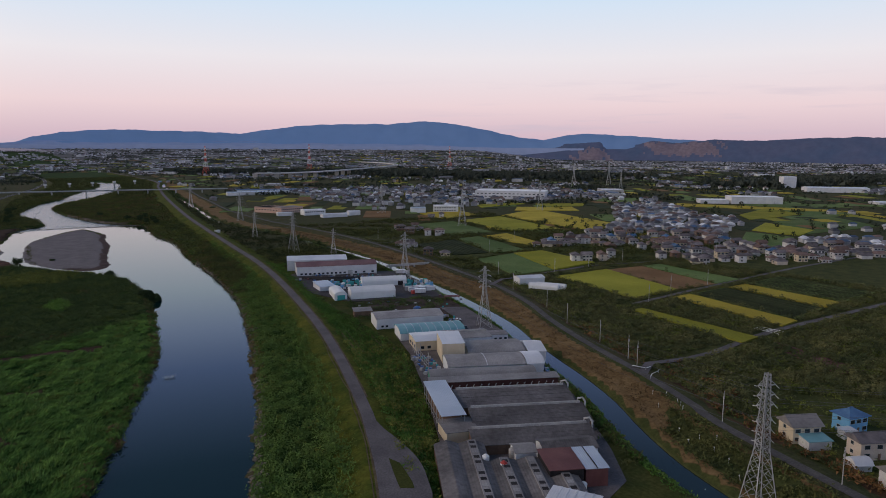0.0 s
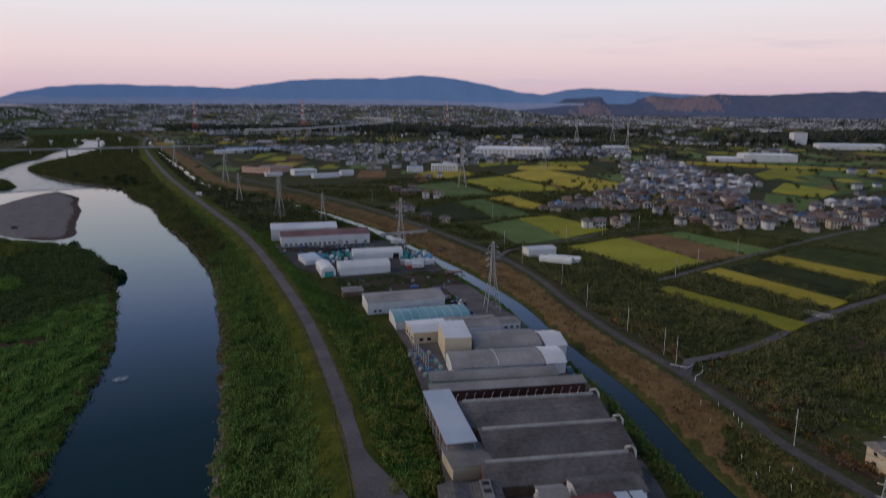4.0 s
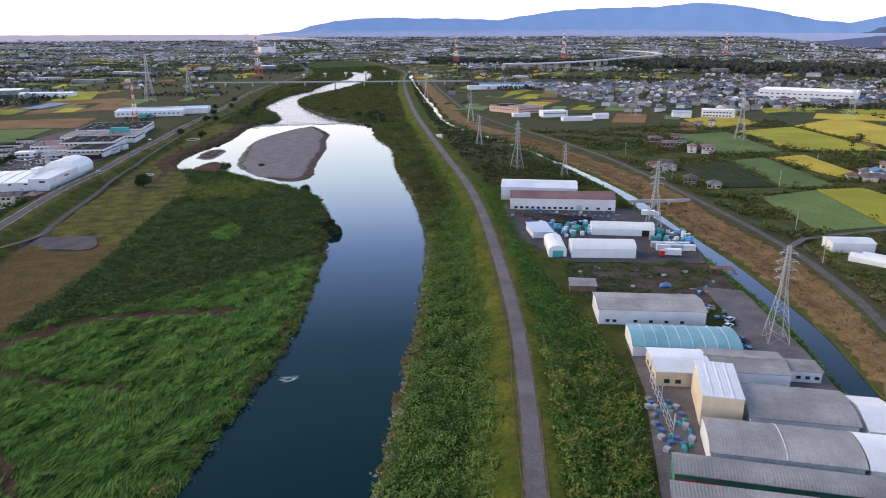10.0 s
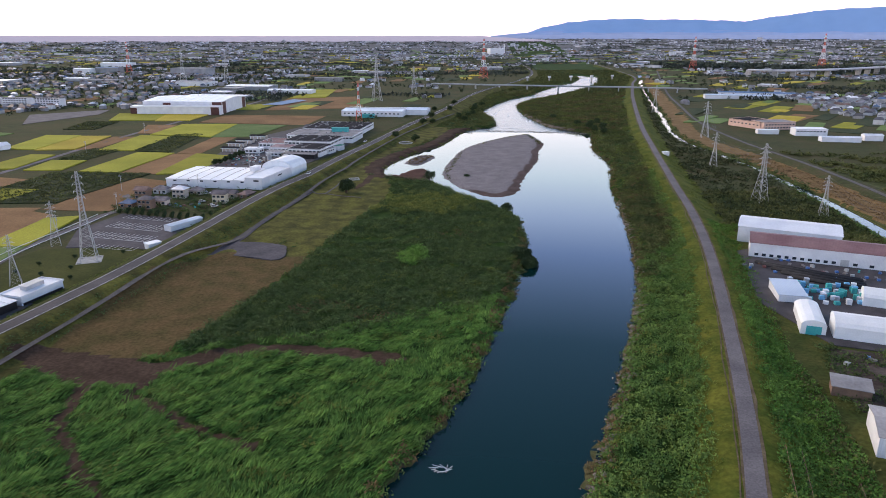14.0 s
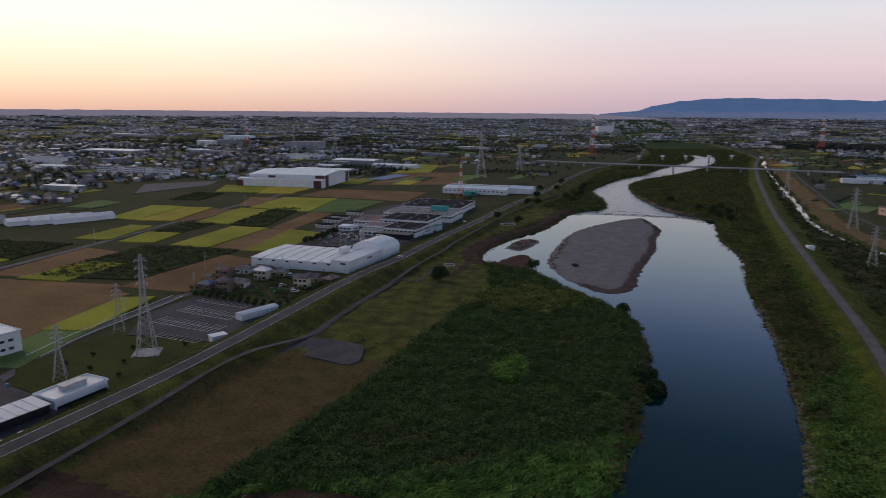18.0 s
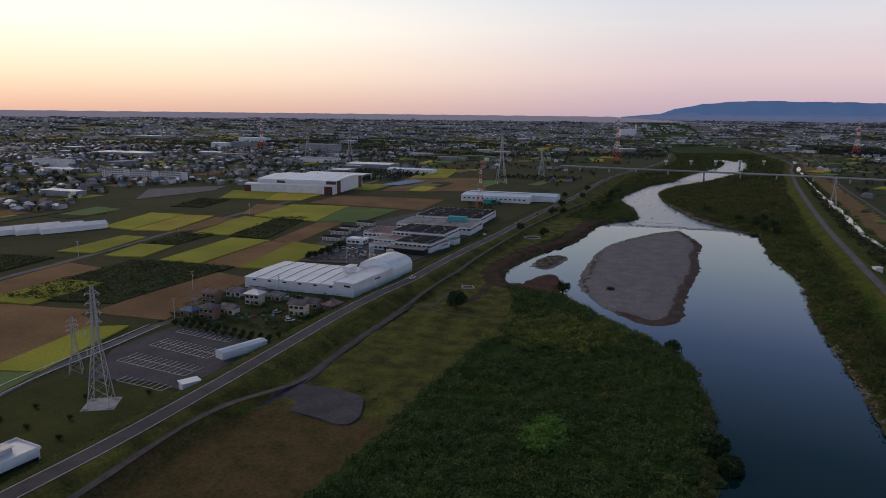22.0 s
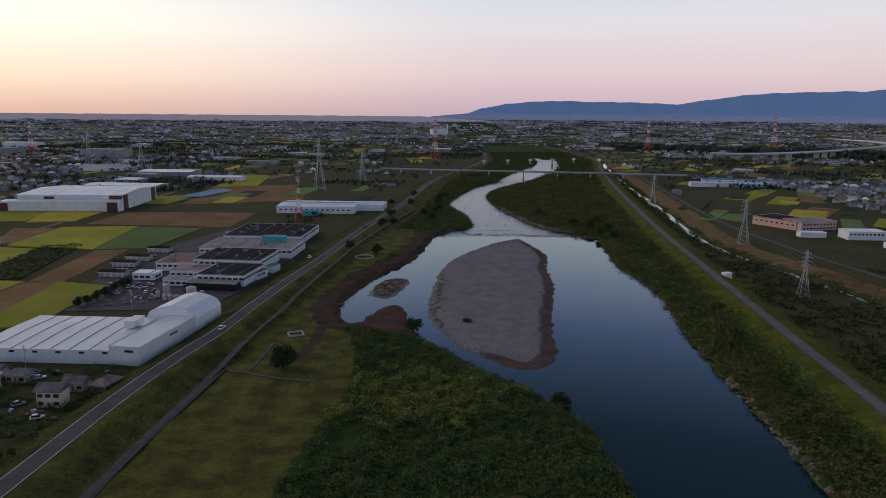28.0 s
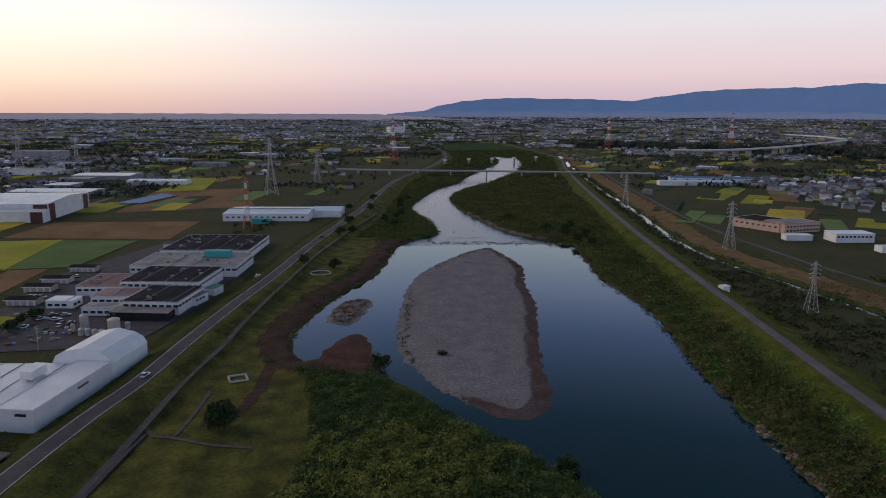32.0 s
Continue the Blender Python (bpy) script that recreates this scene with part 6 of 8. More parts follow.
def lattice(name, label, height, base, arms, bands=None, group="pylons"):
    """A four-legged lattice tower with pairs of arms; arms: height, reach."""
    root = thing(name, label, "pylon", 0, 0, 0, 0, group)
    waist, neck = height * 0.55, max(0.9, base * 0.16)

    def half(z):
        return base / 2 + (neck * 0.9 - base / 2) * min(1, z / waist) if z < waist else neck * 0.9 + (neck * 0.35 - neck * 0.9) * (z - waist) / (height - waist)

    levels = [0.0]
    while levels[-1] < height - 0.5:
        levels.append(min(height, levels[-1] + max(1.5, half(levels[-1]) * 1.25)))
    corner = ((-1, -1), (1, -1), (1, 1), (-1, 1))

    def at(c, z):
        return (c[0] * half(z), c[1] * half(z), z)

    groups = [(i * len(levels) // (bands or 1), (i + 1) * len(levels) // (bands or 1)) for i in range(bands or 1)]
    for gi, (lo, hi) in enumerate(groups):
        hi = min(hi, len(levels) - 1)
        mat_ = "galvanised" if not bands else ("orange_white_red" if gi % 2 == 0 else "tent_cloth")
        pairs = list(zip(levels[lo:hi], levels[lo + 1:hi + 1]))
        if not pairs:
            continue
        for c in corner:
            part("leg", tube("leg", [at(c, a) for a, b in pairs] + [at(c, pairs[-1][1])], (0.26 if bands else 0.16) if height < 60 else 0.5, mat_, 4), root)
        zs = [pairs[0][0]] + [q for _, q in pairs]
        for i in range(4):
            c, e = corner[i], corner[(i + 1) % 4]
            up = [at(c if k % 2 == 0 else e, z) for k, z in enumerate(zs)]
            down = [at(e if k % 2 == 0 else c, z) for k, z in enumerate(zs)][::-1]
            part("bracing", tube("bracing", up + down, (0.14 if bands else 0.085) if height < 60 else 0.34, mat_, 4), root)
    for z, reach in arms:
        for s in (-1, 1):
            hw = half(z)
            tip = (s * reach, 0, z + 0.1)
            segs = [((s * hw, q * hw, z), tip) for q in (-1, 1)] + [((s * hw, q * half(z + 1.3), z + 1.3), tip) for q in (-1, 1)] + [((s * (hw + (reach - hw) * 0.5), -hw * 0.5, z), (s * (hw + (reach - hw) * 0.5), hw * 0.5, z))]
            arm = part("crossarm", beams("crossarm", segs, 0.11 if height < 60 else 0.4, "galvanised" if not bands else "tent_cloth"), root)
            part("insulator", tube("insulator", [(s * reach, 0, z), (s * reach, 0.6, z - 0.25), (s * reach, 1.3, z - 0.4)], 0.08, "insulator", 5), arm, "pale ribbed insulator string")
            part("insulator", tube("insulator", [(s * reach, 0, z), (s * reach, -0.6, z - 0.25), (s * reach, -1.3, z - 0.4)], 0.08, "insulator", 5), arm, "pale ribbed insulator string")
    return root


ARMS = [(31.5, 2.6), (28.6, 3.3), (25.7, 3.3), (22.8, 3.0)]
p_main = lattice("power_pylon", "tall grey lattice power pylon with four pairs of arms", 34.5, 7.0, ARMS)
p_main.matrix_basis = pose(268, 534, 0, 0, 0, 25)
SPOTS = [(229, 249, -25, 0.92), (270, 374, -20, 0.97), (154.2, 71, -28, 1.145), (288, 501, -15, 0.65), (283, 647, -12, 0.74), (331, 798, -12, 1.0), (514, 599, 40, 1.25), (731, 680, 40, 1.25), (1021, 756, 40, 1.45), (525, 781, 20, 1.15),
         (-97, 445, 30, 0.62), (-84, 392, 30, 0.60), (33, 1293, 20, 1.3), (-16, 1169, 20, 1.9), (1240, 1050, 30, 1.6), (1330, 1020, 30, 1.6), (-420, 1500, 20, 1.9), (-330, 1480, 20, 1.8), (345, 1010, -10, 1.0)]
for x_, y_, a_, s_ in SPOTS[:2] + SPOTS[3:]:
    q = copy_thing(p_main, pose(x_, y_, height_at(x_, y_)[0] - 0.1, 0, 0, a_) @ Matrix.Diagonal((s_, s_, s_, 1)))
near_ = lattice("power_pylon", "slender grey lattice pylon with six pairs of short arms", 41.5, 8.4, [(38.6, 2.3), (36.2, 2.3), (33.8, 2.3), (30.0, 2.1), (27.6, 2.1), (25.2, 2.1)])
near_.matrix_basis = pose(154.8, 71.4, height_at(154.8, 71.4)[0] - 0.1, 0, 0, -28)
p_tall = lattice("power_pylon", "slender grey pylon with a stepped head standing on a lawn", 39, 6.6, [(36.5, 2.0), (33.5, 2.0), (30.5, 2.0), (27.5, 2.0)])
p_tall.matrix_basis = pose(-70, 422, 0.2, 0, 0, 20)
part("footing", boxes("footing", [(sx * 3.6 - 0.8, sy * 3.6 - 0.8, -0.6, sx * 3.6 + 0.8, sy * 3.6 + 0.8, 0.5) for sx in (-1, 1) for sy in (-1, 1)] + [(-5, -5, -0.6, 5, 5, 0.14)], "concrete"), p_tall, "concrete footing slab")
striped = lattice("radio_mast", "red and white banded lattice tower", 42, 7.0, [(38, 2.0), (35, 2.0)], bands=7, group="striped towers")
striped.matrix_basis = pose(-14, 930, 0, 0, 0, 10)
big = lattice("striped_pylon", "tall red and white striped transmission tower", 84, 15, [(74, 9), (64, 10), (54, 9)], bands=9, group="striped towers")
big.matrix_basis = pose(170, 1722, 0, 0, 0, 35)
for x_, y_, s_ in ((768, 2101, 1.05), (1153, 2161, 1.15), (-700, 1900, 0.9), (1900, 2300, 1.1)):
    copy_thing(big, pose(x_, y_, 0, 0, 0, 35) @ Matrix.Diagonal((s_, s_, s_, 1)))


def wire_line(a, b, sag, radius=0.035):
    p = [Vector(a).lerp(Vector(b), t) - Vector((0, 0, sag * 4 * t * (1 - t))) for t in np.linspace(0, 1, 15)]
    return tube("power_line", p, radius, "wire", 3)


def span_wires(s1, s2):
    for z, reach in ARMS:
        for side_ in (-1, 1):
            ends = []
            for x_, y_, a_, s_ in (s1, s2):
                c_, n_ = math.cos(math.radians(a_)), math.sin(math.radians(a_))
                ends.append((x_ + side_ * reach * s_ * c_, y_ + side_ * reach * s_ * n_, (z - 0.4) * s_))
            tagged(new("power_line", wire_line(*ends, 4.5)), "thin dark overhead power line sagging between pylons", "power line", "overhead lines")


main_spot = (268, 534, 25, 1.0)
for s1, s2 in ((SPOTS[2], SPOTS[0]), (SPOTS[0], SPOTS[1]), (SPOTS[1], SPOTS[3]), (main_spot, SPOTS[4]), (SPOTS[4], SPOTS[5]), (SPOTS[2], (330, -40, -60, 1.0))):
    span_wires(s1, s2)

# ---- bridges ----
deck_line = smooth_line([(60, 1440), (139, 1412), (200, 1398), (315, 1370), (398, 1350), (460, 1330), (520, 1310)], 15)
bridge = thing("road_bridge", "long low grey road bridge over the river on slab piers", "bridge")
part("deck", ribbon("deck", deck_line, 4.5, 7.2, "clad_grey", 1.1), bridge)
part("roadway", ribbon("roadway", deck_line, 3.6, 7.28, "asphalt", 0.05), bridge)
for off in (4.4, -4.4):
    part("railing", ribbon("railing", deck_line, 0.12, 8.2, "galvanised", 0.9, off), bridge)
for t in np.linspace(0.08, 0.92, 9):
    p = deck_line[int(t * (len(deck_line) - 1))]
    part("pier", boxes("pier", [(-1.0, -3.5, -5, 1.0, 3.5, 5.9)], "concrete"), bridge, at=pose(p[0], p[1], 0, 0, 0, -14))
via_line = smooth_line([(790, 1790), (838, 1760), (938, 1785), (1090, 1868), (1326, 2045), (1600, 2280), (1740, 2540), (1790, 2830), (1800, 3110)], 25)
via = thing("viaduct", "pale elevated expressway on tall piers curving over the plain", "viaduct")
part("deck", ribbon("deck", via_line, 9, 16, "concrete", 2.6), via)
for off in (8.8, -8.8):
    part("barrier", ribbon("barrier", via_line, 0.3, 17.2, "white_wall", 1.3, off), via)
for k in range(0, len(via_line), 2):
    part("pier", boxes("pier", [(-2.2, -6, -1, 2.2, 6, 13.4)], "concrete"), via, at=pose(via_line[k, 0], via_line[k, 1], 0, 0, 0, 40))
foot = thing("canal_bridge", "pale concrete pipe bridge over the canal", "bridge")
part("deck", beams("deck", [((284, 417, 2.2), (318, 409, 2.2))], 1.6, "concrete"), foot)
for q in (0.1, 0.4, 0.65, 0.95):
    part("pier", boxes("pier", [(-0.5, -0.6, -5, 0.5, 0.6, 1.5)], "concrete"), foot, at=pose(284 + 34 * q, 417 - 8 * q, 0))

# ---- leaves, bushes and trees ----


def leaf_mat(centres, size, material, name, flat=0.5, aspect=0.55, seed=0, comb=None, blade=False):
    """Many small leaf blades, one quad each, turned at random."""
    r = np.random.default_rng(seed)
    n = len(centres)
    a, tilt = r.uniform(0, 6.283, n), r.normal(0, flat, n)
    if comb is not None:  # blades laid over by wind and water
        a = comb + 0.5 * wobble(centres[:, 0], centres[:, 1], 55, 95) + r.normal(0, 0.28, n)
        tilt = r.normal(0.25, 0.2, n)
    s = size * r.uniform(0.6, 1.4, n) if np.ndim(size) == 0 else size * r.uniform(0.7, 1.3, n)
    u = np.stack([np.cos(a) * np.cos(tilt), np.sin(a) * np.cos(tilt), np.sin(tilt)], 1) * s[:, None]
    roll = r.normal(0, flat, n)
    v0 = np.stack([-np.sin(a), np.cos(a), np.zeros(n)], 1)
    v = (v0 * np.cos(roll)[:, None] + np.array([0, 0, 1.0]) * np.sin(roll)[:, None]) * (s * aspect)[:, None]
    if blade:
        vs = np.stack([centres - u * 0.8 - v, centres - u * 0.6 + v, centres + u * 1.2], 1).reshape(-1, 3)
        return mesh_of(name, vs, np.arange(3 * n).reshape(-1, 3), material)
    vs = np.stack([centres - u, centres - v * 0.9 + u * 0.1, centres + u, centres + v * 0.9 + u * 0.1], 1).reshape(-1, 3)
    fs = np.arange(4 * n).reshape(-1, 4)
    return mesh_of(name, vs, fs, material)


def scatter(name, label, material, box, density, keep, size, lift=(0.1, 0.8), per=7, spread=0.8, seed=0, flat=0.6, category="vegetation", comb=None, aspect=0.55):
    r = np.random.default_rng(seed)
    n = int((box[1] - box[0]) * (box[3] - box[2]) * density)
    x, y = r.uniform(box[0], box[1], n), r.uniform(box[2], box[3], n)
    ok = keep(x, y)
    x, y = x[ok], y[ok]
    z = height_at(x, y)
    tall = np.clip(0.62 + 0.42 * wobble(x, y, 11, seed + 1) + 0.34 * wobble(x, y, 4.5, seed + 2) + r.normal(0, 0.15, len(x)), 0.12, 1.7)
    k = per
    cx = np.repeat(x, k) + r.normal(0, spread, len(x) * k)
    cy = np.repeat(y, k) + r.normal(0, spread, len(x) * k)
    cz = np.repeat(z, k) + (lift[0] + (lift[1] - lift[0]) * r.uniform(0, 1, len(x) * k)) * np.repeat(tall, k)
    return tagged(new(name, leaf_mat(np.stack([cx, cy, cz], 1), size, material, name, flat, aspect, seed, comb, True)), label, category, kind="stuff")


def in_reed(x, y):
    return mask_at("reed", x, y) > 0.5


clear = lambda x, y: wobble(x, y, 38, 77)
west = lambda x, y: x < 40 + (y - 200) * 0.42
scatter("reed_bed", "lush green reeds combed flat by wind on the flood plain", "reed", (-80, 130, 150, 405), 0.5, lambda x, y: in_reed(x, y) & west(x, y) & (y < 338 + 0.55 * np.maximum(x - 20, 0)), 0.72, (0.1, 1.0), 20, 0.95, 41, comb=0.9, aspect=0.2)
wind_at = lambda x, y: 0.30 * wobble((x * 0.62 + y * 0.78) * 0.22 + 6 * wobble(x, y, 60, 13), x * 0.78 - y * 0.62, 9, 11) + 0.22 * wobble((x * 0.62 + y * 0.78) * 0.3, x * 0.78 - y * 0.62, 5.5, 12)
# brighter blades on the ridge tops paint the light that models the ridges
scatter("reed_bed", "reeds coloured brighter as lit crests of the combed reed bed", "reed_fresh_or_lit", (-80, 130, 150, 405), 0.5, lambda x, y: in_reed(x, y) & west(x, y) & (y < 338 + 0.55 * np.maximum(x - 20, 0)) & (wind_at(x, y) > 0.1), 0.66, (0.5, 1.35), 13, 0.7, 34, comb=0.9, aspect=0.2)
scatter("reed_bed", "dense dark green kudzu on the flood plain", "kudzu", (-60, 150, 335, 620), 0.5, lambda x, y: in_reed(x, y) & west(x, y) & (clear(x, y) < 0.9) & (y > 330 + 0.55 * np.maximum(x - 20, 0)), 0.36, (0.1, 2.0), 20, 0.85, 40)
scatter("reed_bed", "dense green kudzu on the eastern river bank", "bank_weed", (60, 240, 110, 620), 0.5, lambda x, y: in_reed(x, y) & ~west(x, y) & (y < 440 + 30 * wobble(x, y, 24, 115)), 0.36, (0.1, 2.4), 20, 0.85, 39)
scatter("reed_bed", "yellowed reed fringe along the water's edge", "weed_yellow", (20, 240, 140, 880), 0.5, lambda x, y: (mask_at("sand", x, y) > 0.05) & (mask_at("bar", x, y) < 0.1) & (mask_at("mud", x, y) < 0.1), 0.4, (0.2, 1.3), 8, 0.6, 38)
scatter("reed_bed", "dark rushes on the distant flood plain", "bush", (60, 560, 1250, 2100), 0.03, in_reed, 1.3, (0.2, 2.6), 12, 2.5, 37)
scatter("reed_bed", "scattered yellow-green weeds in the reeds", "weed_yellow", (-80, 240, 130, 620), 0.25, lambda x, y: in_reed(x, y) & west(x, y) & (wobble(x, y, 30, 78) > 0.5), 0.36, (0.4, 1.5), 12, 0.9, 42)
scatter("reed_bed", "pale feathery reed patch on the flood plain", "weed_pale", (20, 110, 415, 620), 0.6, lambda x, y: in_reed(x, y) & ((np.hypot((x - 74) / 30, (y - 530) / 22) < 1 + 0.4 * wobble(x, y, 18, 86))), 0.4, (1.2, 2.8), 18, 0.9, 56)
scatter("reed_bed", "round patch of bright fresh green weeds in the dark kudzu", "reed_fresh_or_lit", (50, 90, 412, 448), 1.2, lambda x, y: in_reed(x, y) & (np.hypot((x - 69) / 6.5, (y - 430) / 10) < 1 + 0.3 * wobble(x, y, 9, 87)), 0.36, (1.4, 3.0), 20, 0.8, 78)
scatter("reed_bed", "brown and yellow dry reeds beyond the weir", "rust_weed", (180, 420, 850, 1340), 0.05, lambda x, y: in_reed(x, y) & (wobble(x, y, 60, 83) > 0.1), 0.75, (0.3, 2.2), 12, 1.8, 57)
scatter("reed_bed", "yellow-green reeds along the eastern bank", "weed_yellow", (150, 420, 560, 1340), 0.06, lambda x, y: in_reed(x, y) & (wobble(x, y, 45, 84) > 0.0), 0.65, (0.3, 2.2), 12, 1.6, 58)
scatter("reed_bed", "tall reeds and bushes on the far river banks", "bush", (20, 340, 600, 1300), 0.10, lambda x, y: in_reed(x, y), 0.5, (0.2, 2.4), 26, 1.5, 43)
YARDS = [[(150, 100), (215, 205), (262, 300), (288, 400), (236, 478), (216, 462), (205, 420), (193, 378), (186, 307), (180, 278), (170, 236), (146, 192), (121, 152), (97, 120)]]
scatter("levee_grass", "rough yellow-green grass on the levee slopes", "weed_yellow", (-95, 300, 130, 760), 0.25, lambda x, y: (mask_at("slope", x, y) > 0.5) & (wobble(x, y, 25, 79) > -0.1) & (height_at(x, y) < 3.7) & ((x > 70 + 0.1 * y) | (line_distance(x, y, LEVEE_L[::3])[1] > 0)), 0.3, (0.05, 0.45), 9, 0.7, 44)
scatter("levee_grass", "fresh green grass on the landward levee slope", "reed", (80, 260, 100, 480), 0.5, lambda x, y: (mask_at("slope", x, y) > 0.5) & (height_at(x, y) < 3.6) & (line_distance(x, y, LEVEE_R[::3])[1] < 0), 0.34, (0.05, 0.6), 9, 0.7, 36)
scatter("levee_grass", "dark creepers on the landward levee slope", "reed", (100, 290, 110, 480), 1.25, lambda x, y: (line_distance(x, y, LEVEE_R[::3])[1] < 0) & (line_distance(x, y, LEVEE_R[::3])[0] < 42) & (line_distance(x, y, LEVEE_R[::3])[0] > 7.5 + 1.5 * wobble(x, y, 20, 96)) & ~inside(x, y, YARDS[0]), 0.36, (0.1, 1.7), 11, 0.8, 45)
scatter("levee_grass", "tall green weeds on the riverward levee slope", "bank_weed", (60, 270, 100, 620), 0.6, lambda x, y: (line_distance(x, y, LEVEE_R[::3])[1] > 0) & (line_distance(x, y, LEVEE_R[::3])[0] < 14) & (line_distance(x, y, LEVEE_R[::3])[0] > 8.5 + 1.2 * wobble(x, y, 16, 97)), 0.34, (0.1, 1.5), 16, 0.8, 63)
dE = lambda x, y: line_distance(x, y, ROAD_E[::4])
scatter("levee_grass", "fresh green grass along the works side of the canal", "reed", (130, 320, 60, 560), 0.9, lambda x, y: (line_distance(x, y, CANAL[::3])[1] > 0) & (line_distance(x, y, CANAL[::3])[0] < 9.5) & (line_distance(x, y, CANAL[::3])[0] > 4.9) & ~inside(x, y, [(150, 105), (163, 120), (196, 166), (215, 205), (232, 240), (250, 288), (238, 296), (147, 190), (112, 95)]), 0.4, (0.1, 0.7), 7, 0.6, 67)
scatter("levee_grass", "yellowing grass patches on the landward levee slope", "weed_pale", (100, 200, 110, 260), 0.5, lambda x, y: (line_distance(x, y, LEVEE_R[::3])[1] < 0) & (line_distance(x, y, LEVEE_R[::3])[0] < 30) & (line_distance(x, y, LEVEE_R[::3])[0] > 6) & ~inside(x, y, YARDS[0]) & (wobble(x, y, 22, 100) > -0.25), 0.4, (0.6, 2.6), 14, 0.7, 71)
scatter("scrub", "dark scrub round the canal-side works", "bush", (100, 310, 110, 640), 0.22,
        lambda x, y: (mask_at("dirt_yard", x, y) > 0.5) & ~inside(x, y, YARDS[0]) & (line_distance(x, y, CANAL[::3])[0] > 7), 0.5, (0.1, 1.8), 11, 1.0, 46)
scatter("dry_grass", "tawny dry grass on the canal embankment", "rust_weed", (160, 380, 60, 700), 0.22, lambda x, y: (mask_at("tawny", x, y) > 0.5) & (dE(x, y)[0] > 4), 0.4, (0.05, 0.5), 6, 0.8, 47)
scatter("scrub", "low dark scrub on the waste ground between levee and canal", "scrub_dark", (225, 460, 470, 1250), 0.055, lambda x, y: (line_distance(x, y, LEVEE_R[::3])[1] < 0) & (line_distance(x, y, LEVEE_R[::3])[0] > 15) & (line_distance(x, y, CANAL[::3])[1] > 0) & (line_distance(x, y, CANAL[::3])[0] > 7) & (wobble(x, y, 50, 88) > -0.7), 0.85, (0.1, 2.0), 13, 1.5, 59)
scatter("scrub", "rusty dead weeds among the reeds", "rust_weed", (20, 110, 335, 480), 0.35, lambda x, y: in_reed(x, y) & (((np.abs(y - 366 + 6 * np.sin(x * 0.12)) < 5) & (x > 28) & (x < 80)) | (np.hypot((x - 88) / 11, (y - 465) / 8) < 1)) & (wobble(x, y, 14, 89) > -0.1), 0.42, (0.3, 1.2), 7, 0.8, 60)
scatter("scrub", "dry olive weeds on the gravel islet", "rust_weed", (48, 80, 660, 714), 0.35, lambda x, y: inside(x, y, ISLET) & (line_distance(x, y, ISLET)[0] > 2.0), 0.5, (0.05, 0.5), 7, 0.8, 61)
scatter("reed_bed", "straw-coloured reed fringe along the western shore", "rust_weed", (-20, 130, 130, 480), 0.8, lambda x, y: (line_distance(x, y, BANK_L[::2])[0] < 2.6) & (height_at(x, y) > WATER_Z + 0.1) & (wobble(x, y, 20, 116) > -0.4), 0.4, (0.2, 1.6), 9, 0.6, 81)
scatter("reed_bed", "olive brush and weeds on the upper eastern bank", "bush", (120, 260, 400, 640), 0.5, lambda x, y: in_reed(x, y) & ~west(x, y) & (y > 425 + 30 * wobble(x, y, 24, 115)), 0.38, (0.1, 2.4), 20, 0.85, 79)
scatter("reed_bed", "rusty and straw-coloured tufts along the eastern shore", "rust_weed", (90, 245, 160, 870), 0.7, lambda x, y: (line_distance(x, y, BANK_R[::2])[0] < 3.2) & (mask_at("bar", x, y) < 0.1) & (height_at(x, y) > WATER_Z + 0.2) & (wobble(x, y, 17, 101) > -0.25), 0.36, (0.1, 1.6), 9, 0.7, 72)
scatter("reed_bed", "yellow-green bushes scattered over the eastern bank", "weed_yellow", (90, 260, 150, 700), 0.07, lambda x, y: in_reed(x, y) & ~west(x, y) & (wobble(x, y, 26, 102) + 0.6 * wobble(x, y, 9, 103) > 0.35), 0.4, (0.8, 3.0), 22, 0.8, 73)
scatter("reed_bed", "tawny dead stems scattered over the eastern bank", "rust_weed", (90, 260, 470, 1000), 0.05, lambda x, y: in_reed(x, y) & ~west(x, y) & (wobble(x, y, 34, 104) + 0.6 * wobble(x, y, 11, 105) > 0.3), 0.42, (0.5, 2.6), 20, 0.9, 74)
scatter("scrub", "dark bushes overhanging the upper canal", "kudzu", (280, 560, 560, 1500), 0.16, lambda x, y: (line_distance(x, y, CANAL[::3])[0] > 2.2) & (line_distance(x, y, CANAL[::3])[0] < 6.5) & (wobble(x, y, 60, 106) > -0.5), 0.6, (0.2, 2.6), 14, 0.9, 75)
scatter("scrub", "green weeds and bramble over the scrap plot", "kudzu", (186, 275, 262, 345), 0.5, lambda x, y: inside(x, y, [(188, 300), (206, 288), (244, 300), (262, 318), (232, 330), (200, 338)]) & (wobble(x, y, 16, 107) > -0.15), 0.36, (0.2, 1.7), 14, 0.8, 76)
scatter("scrub", "dark hedges and garden bushes among the levee houses", "kudzu", (-104, -32, 504, 566), 0.4, lambda x, y: (wobble(x, y, 12, 108) > 0.15) & (y - 505 > (-40 - x) * -0.0) & (y < 566) & ~inside(x, y, [(-96, 572), (-96, 566), (-33, 560), (-33, 572)]) & (line_distance(x, y, LEVEE_L[::3])[0] > 13), 0.4, (0.3, 2.6), 16, 0.8, 77)
scatter("scrub", "thin olive weeds along the rim of the gravel bar", "bush", (80, 180, 555, 845), 0.5, lambda x, y: inside(x, y, BAR) & (line_distance(x, y, BAR)[0] > 2.0) & (line_distance(x, y, BAR)[0] < 6) & ((y > 770) | (x < 88 + (y - 620) * 0.1)) & (wobble(x, y, 12, 90) > -0.2), 0.4, (0.05, 0.4), 6, 0.7, 62)
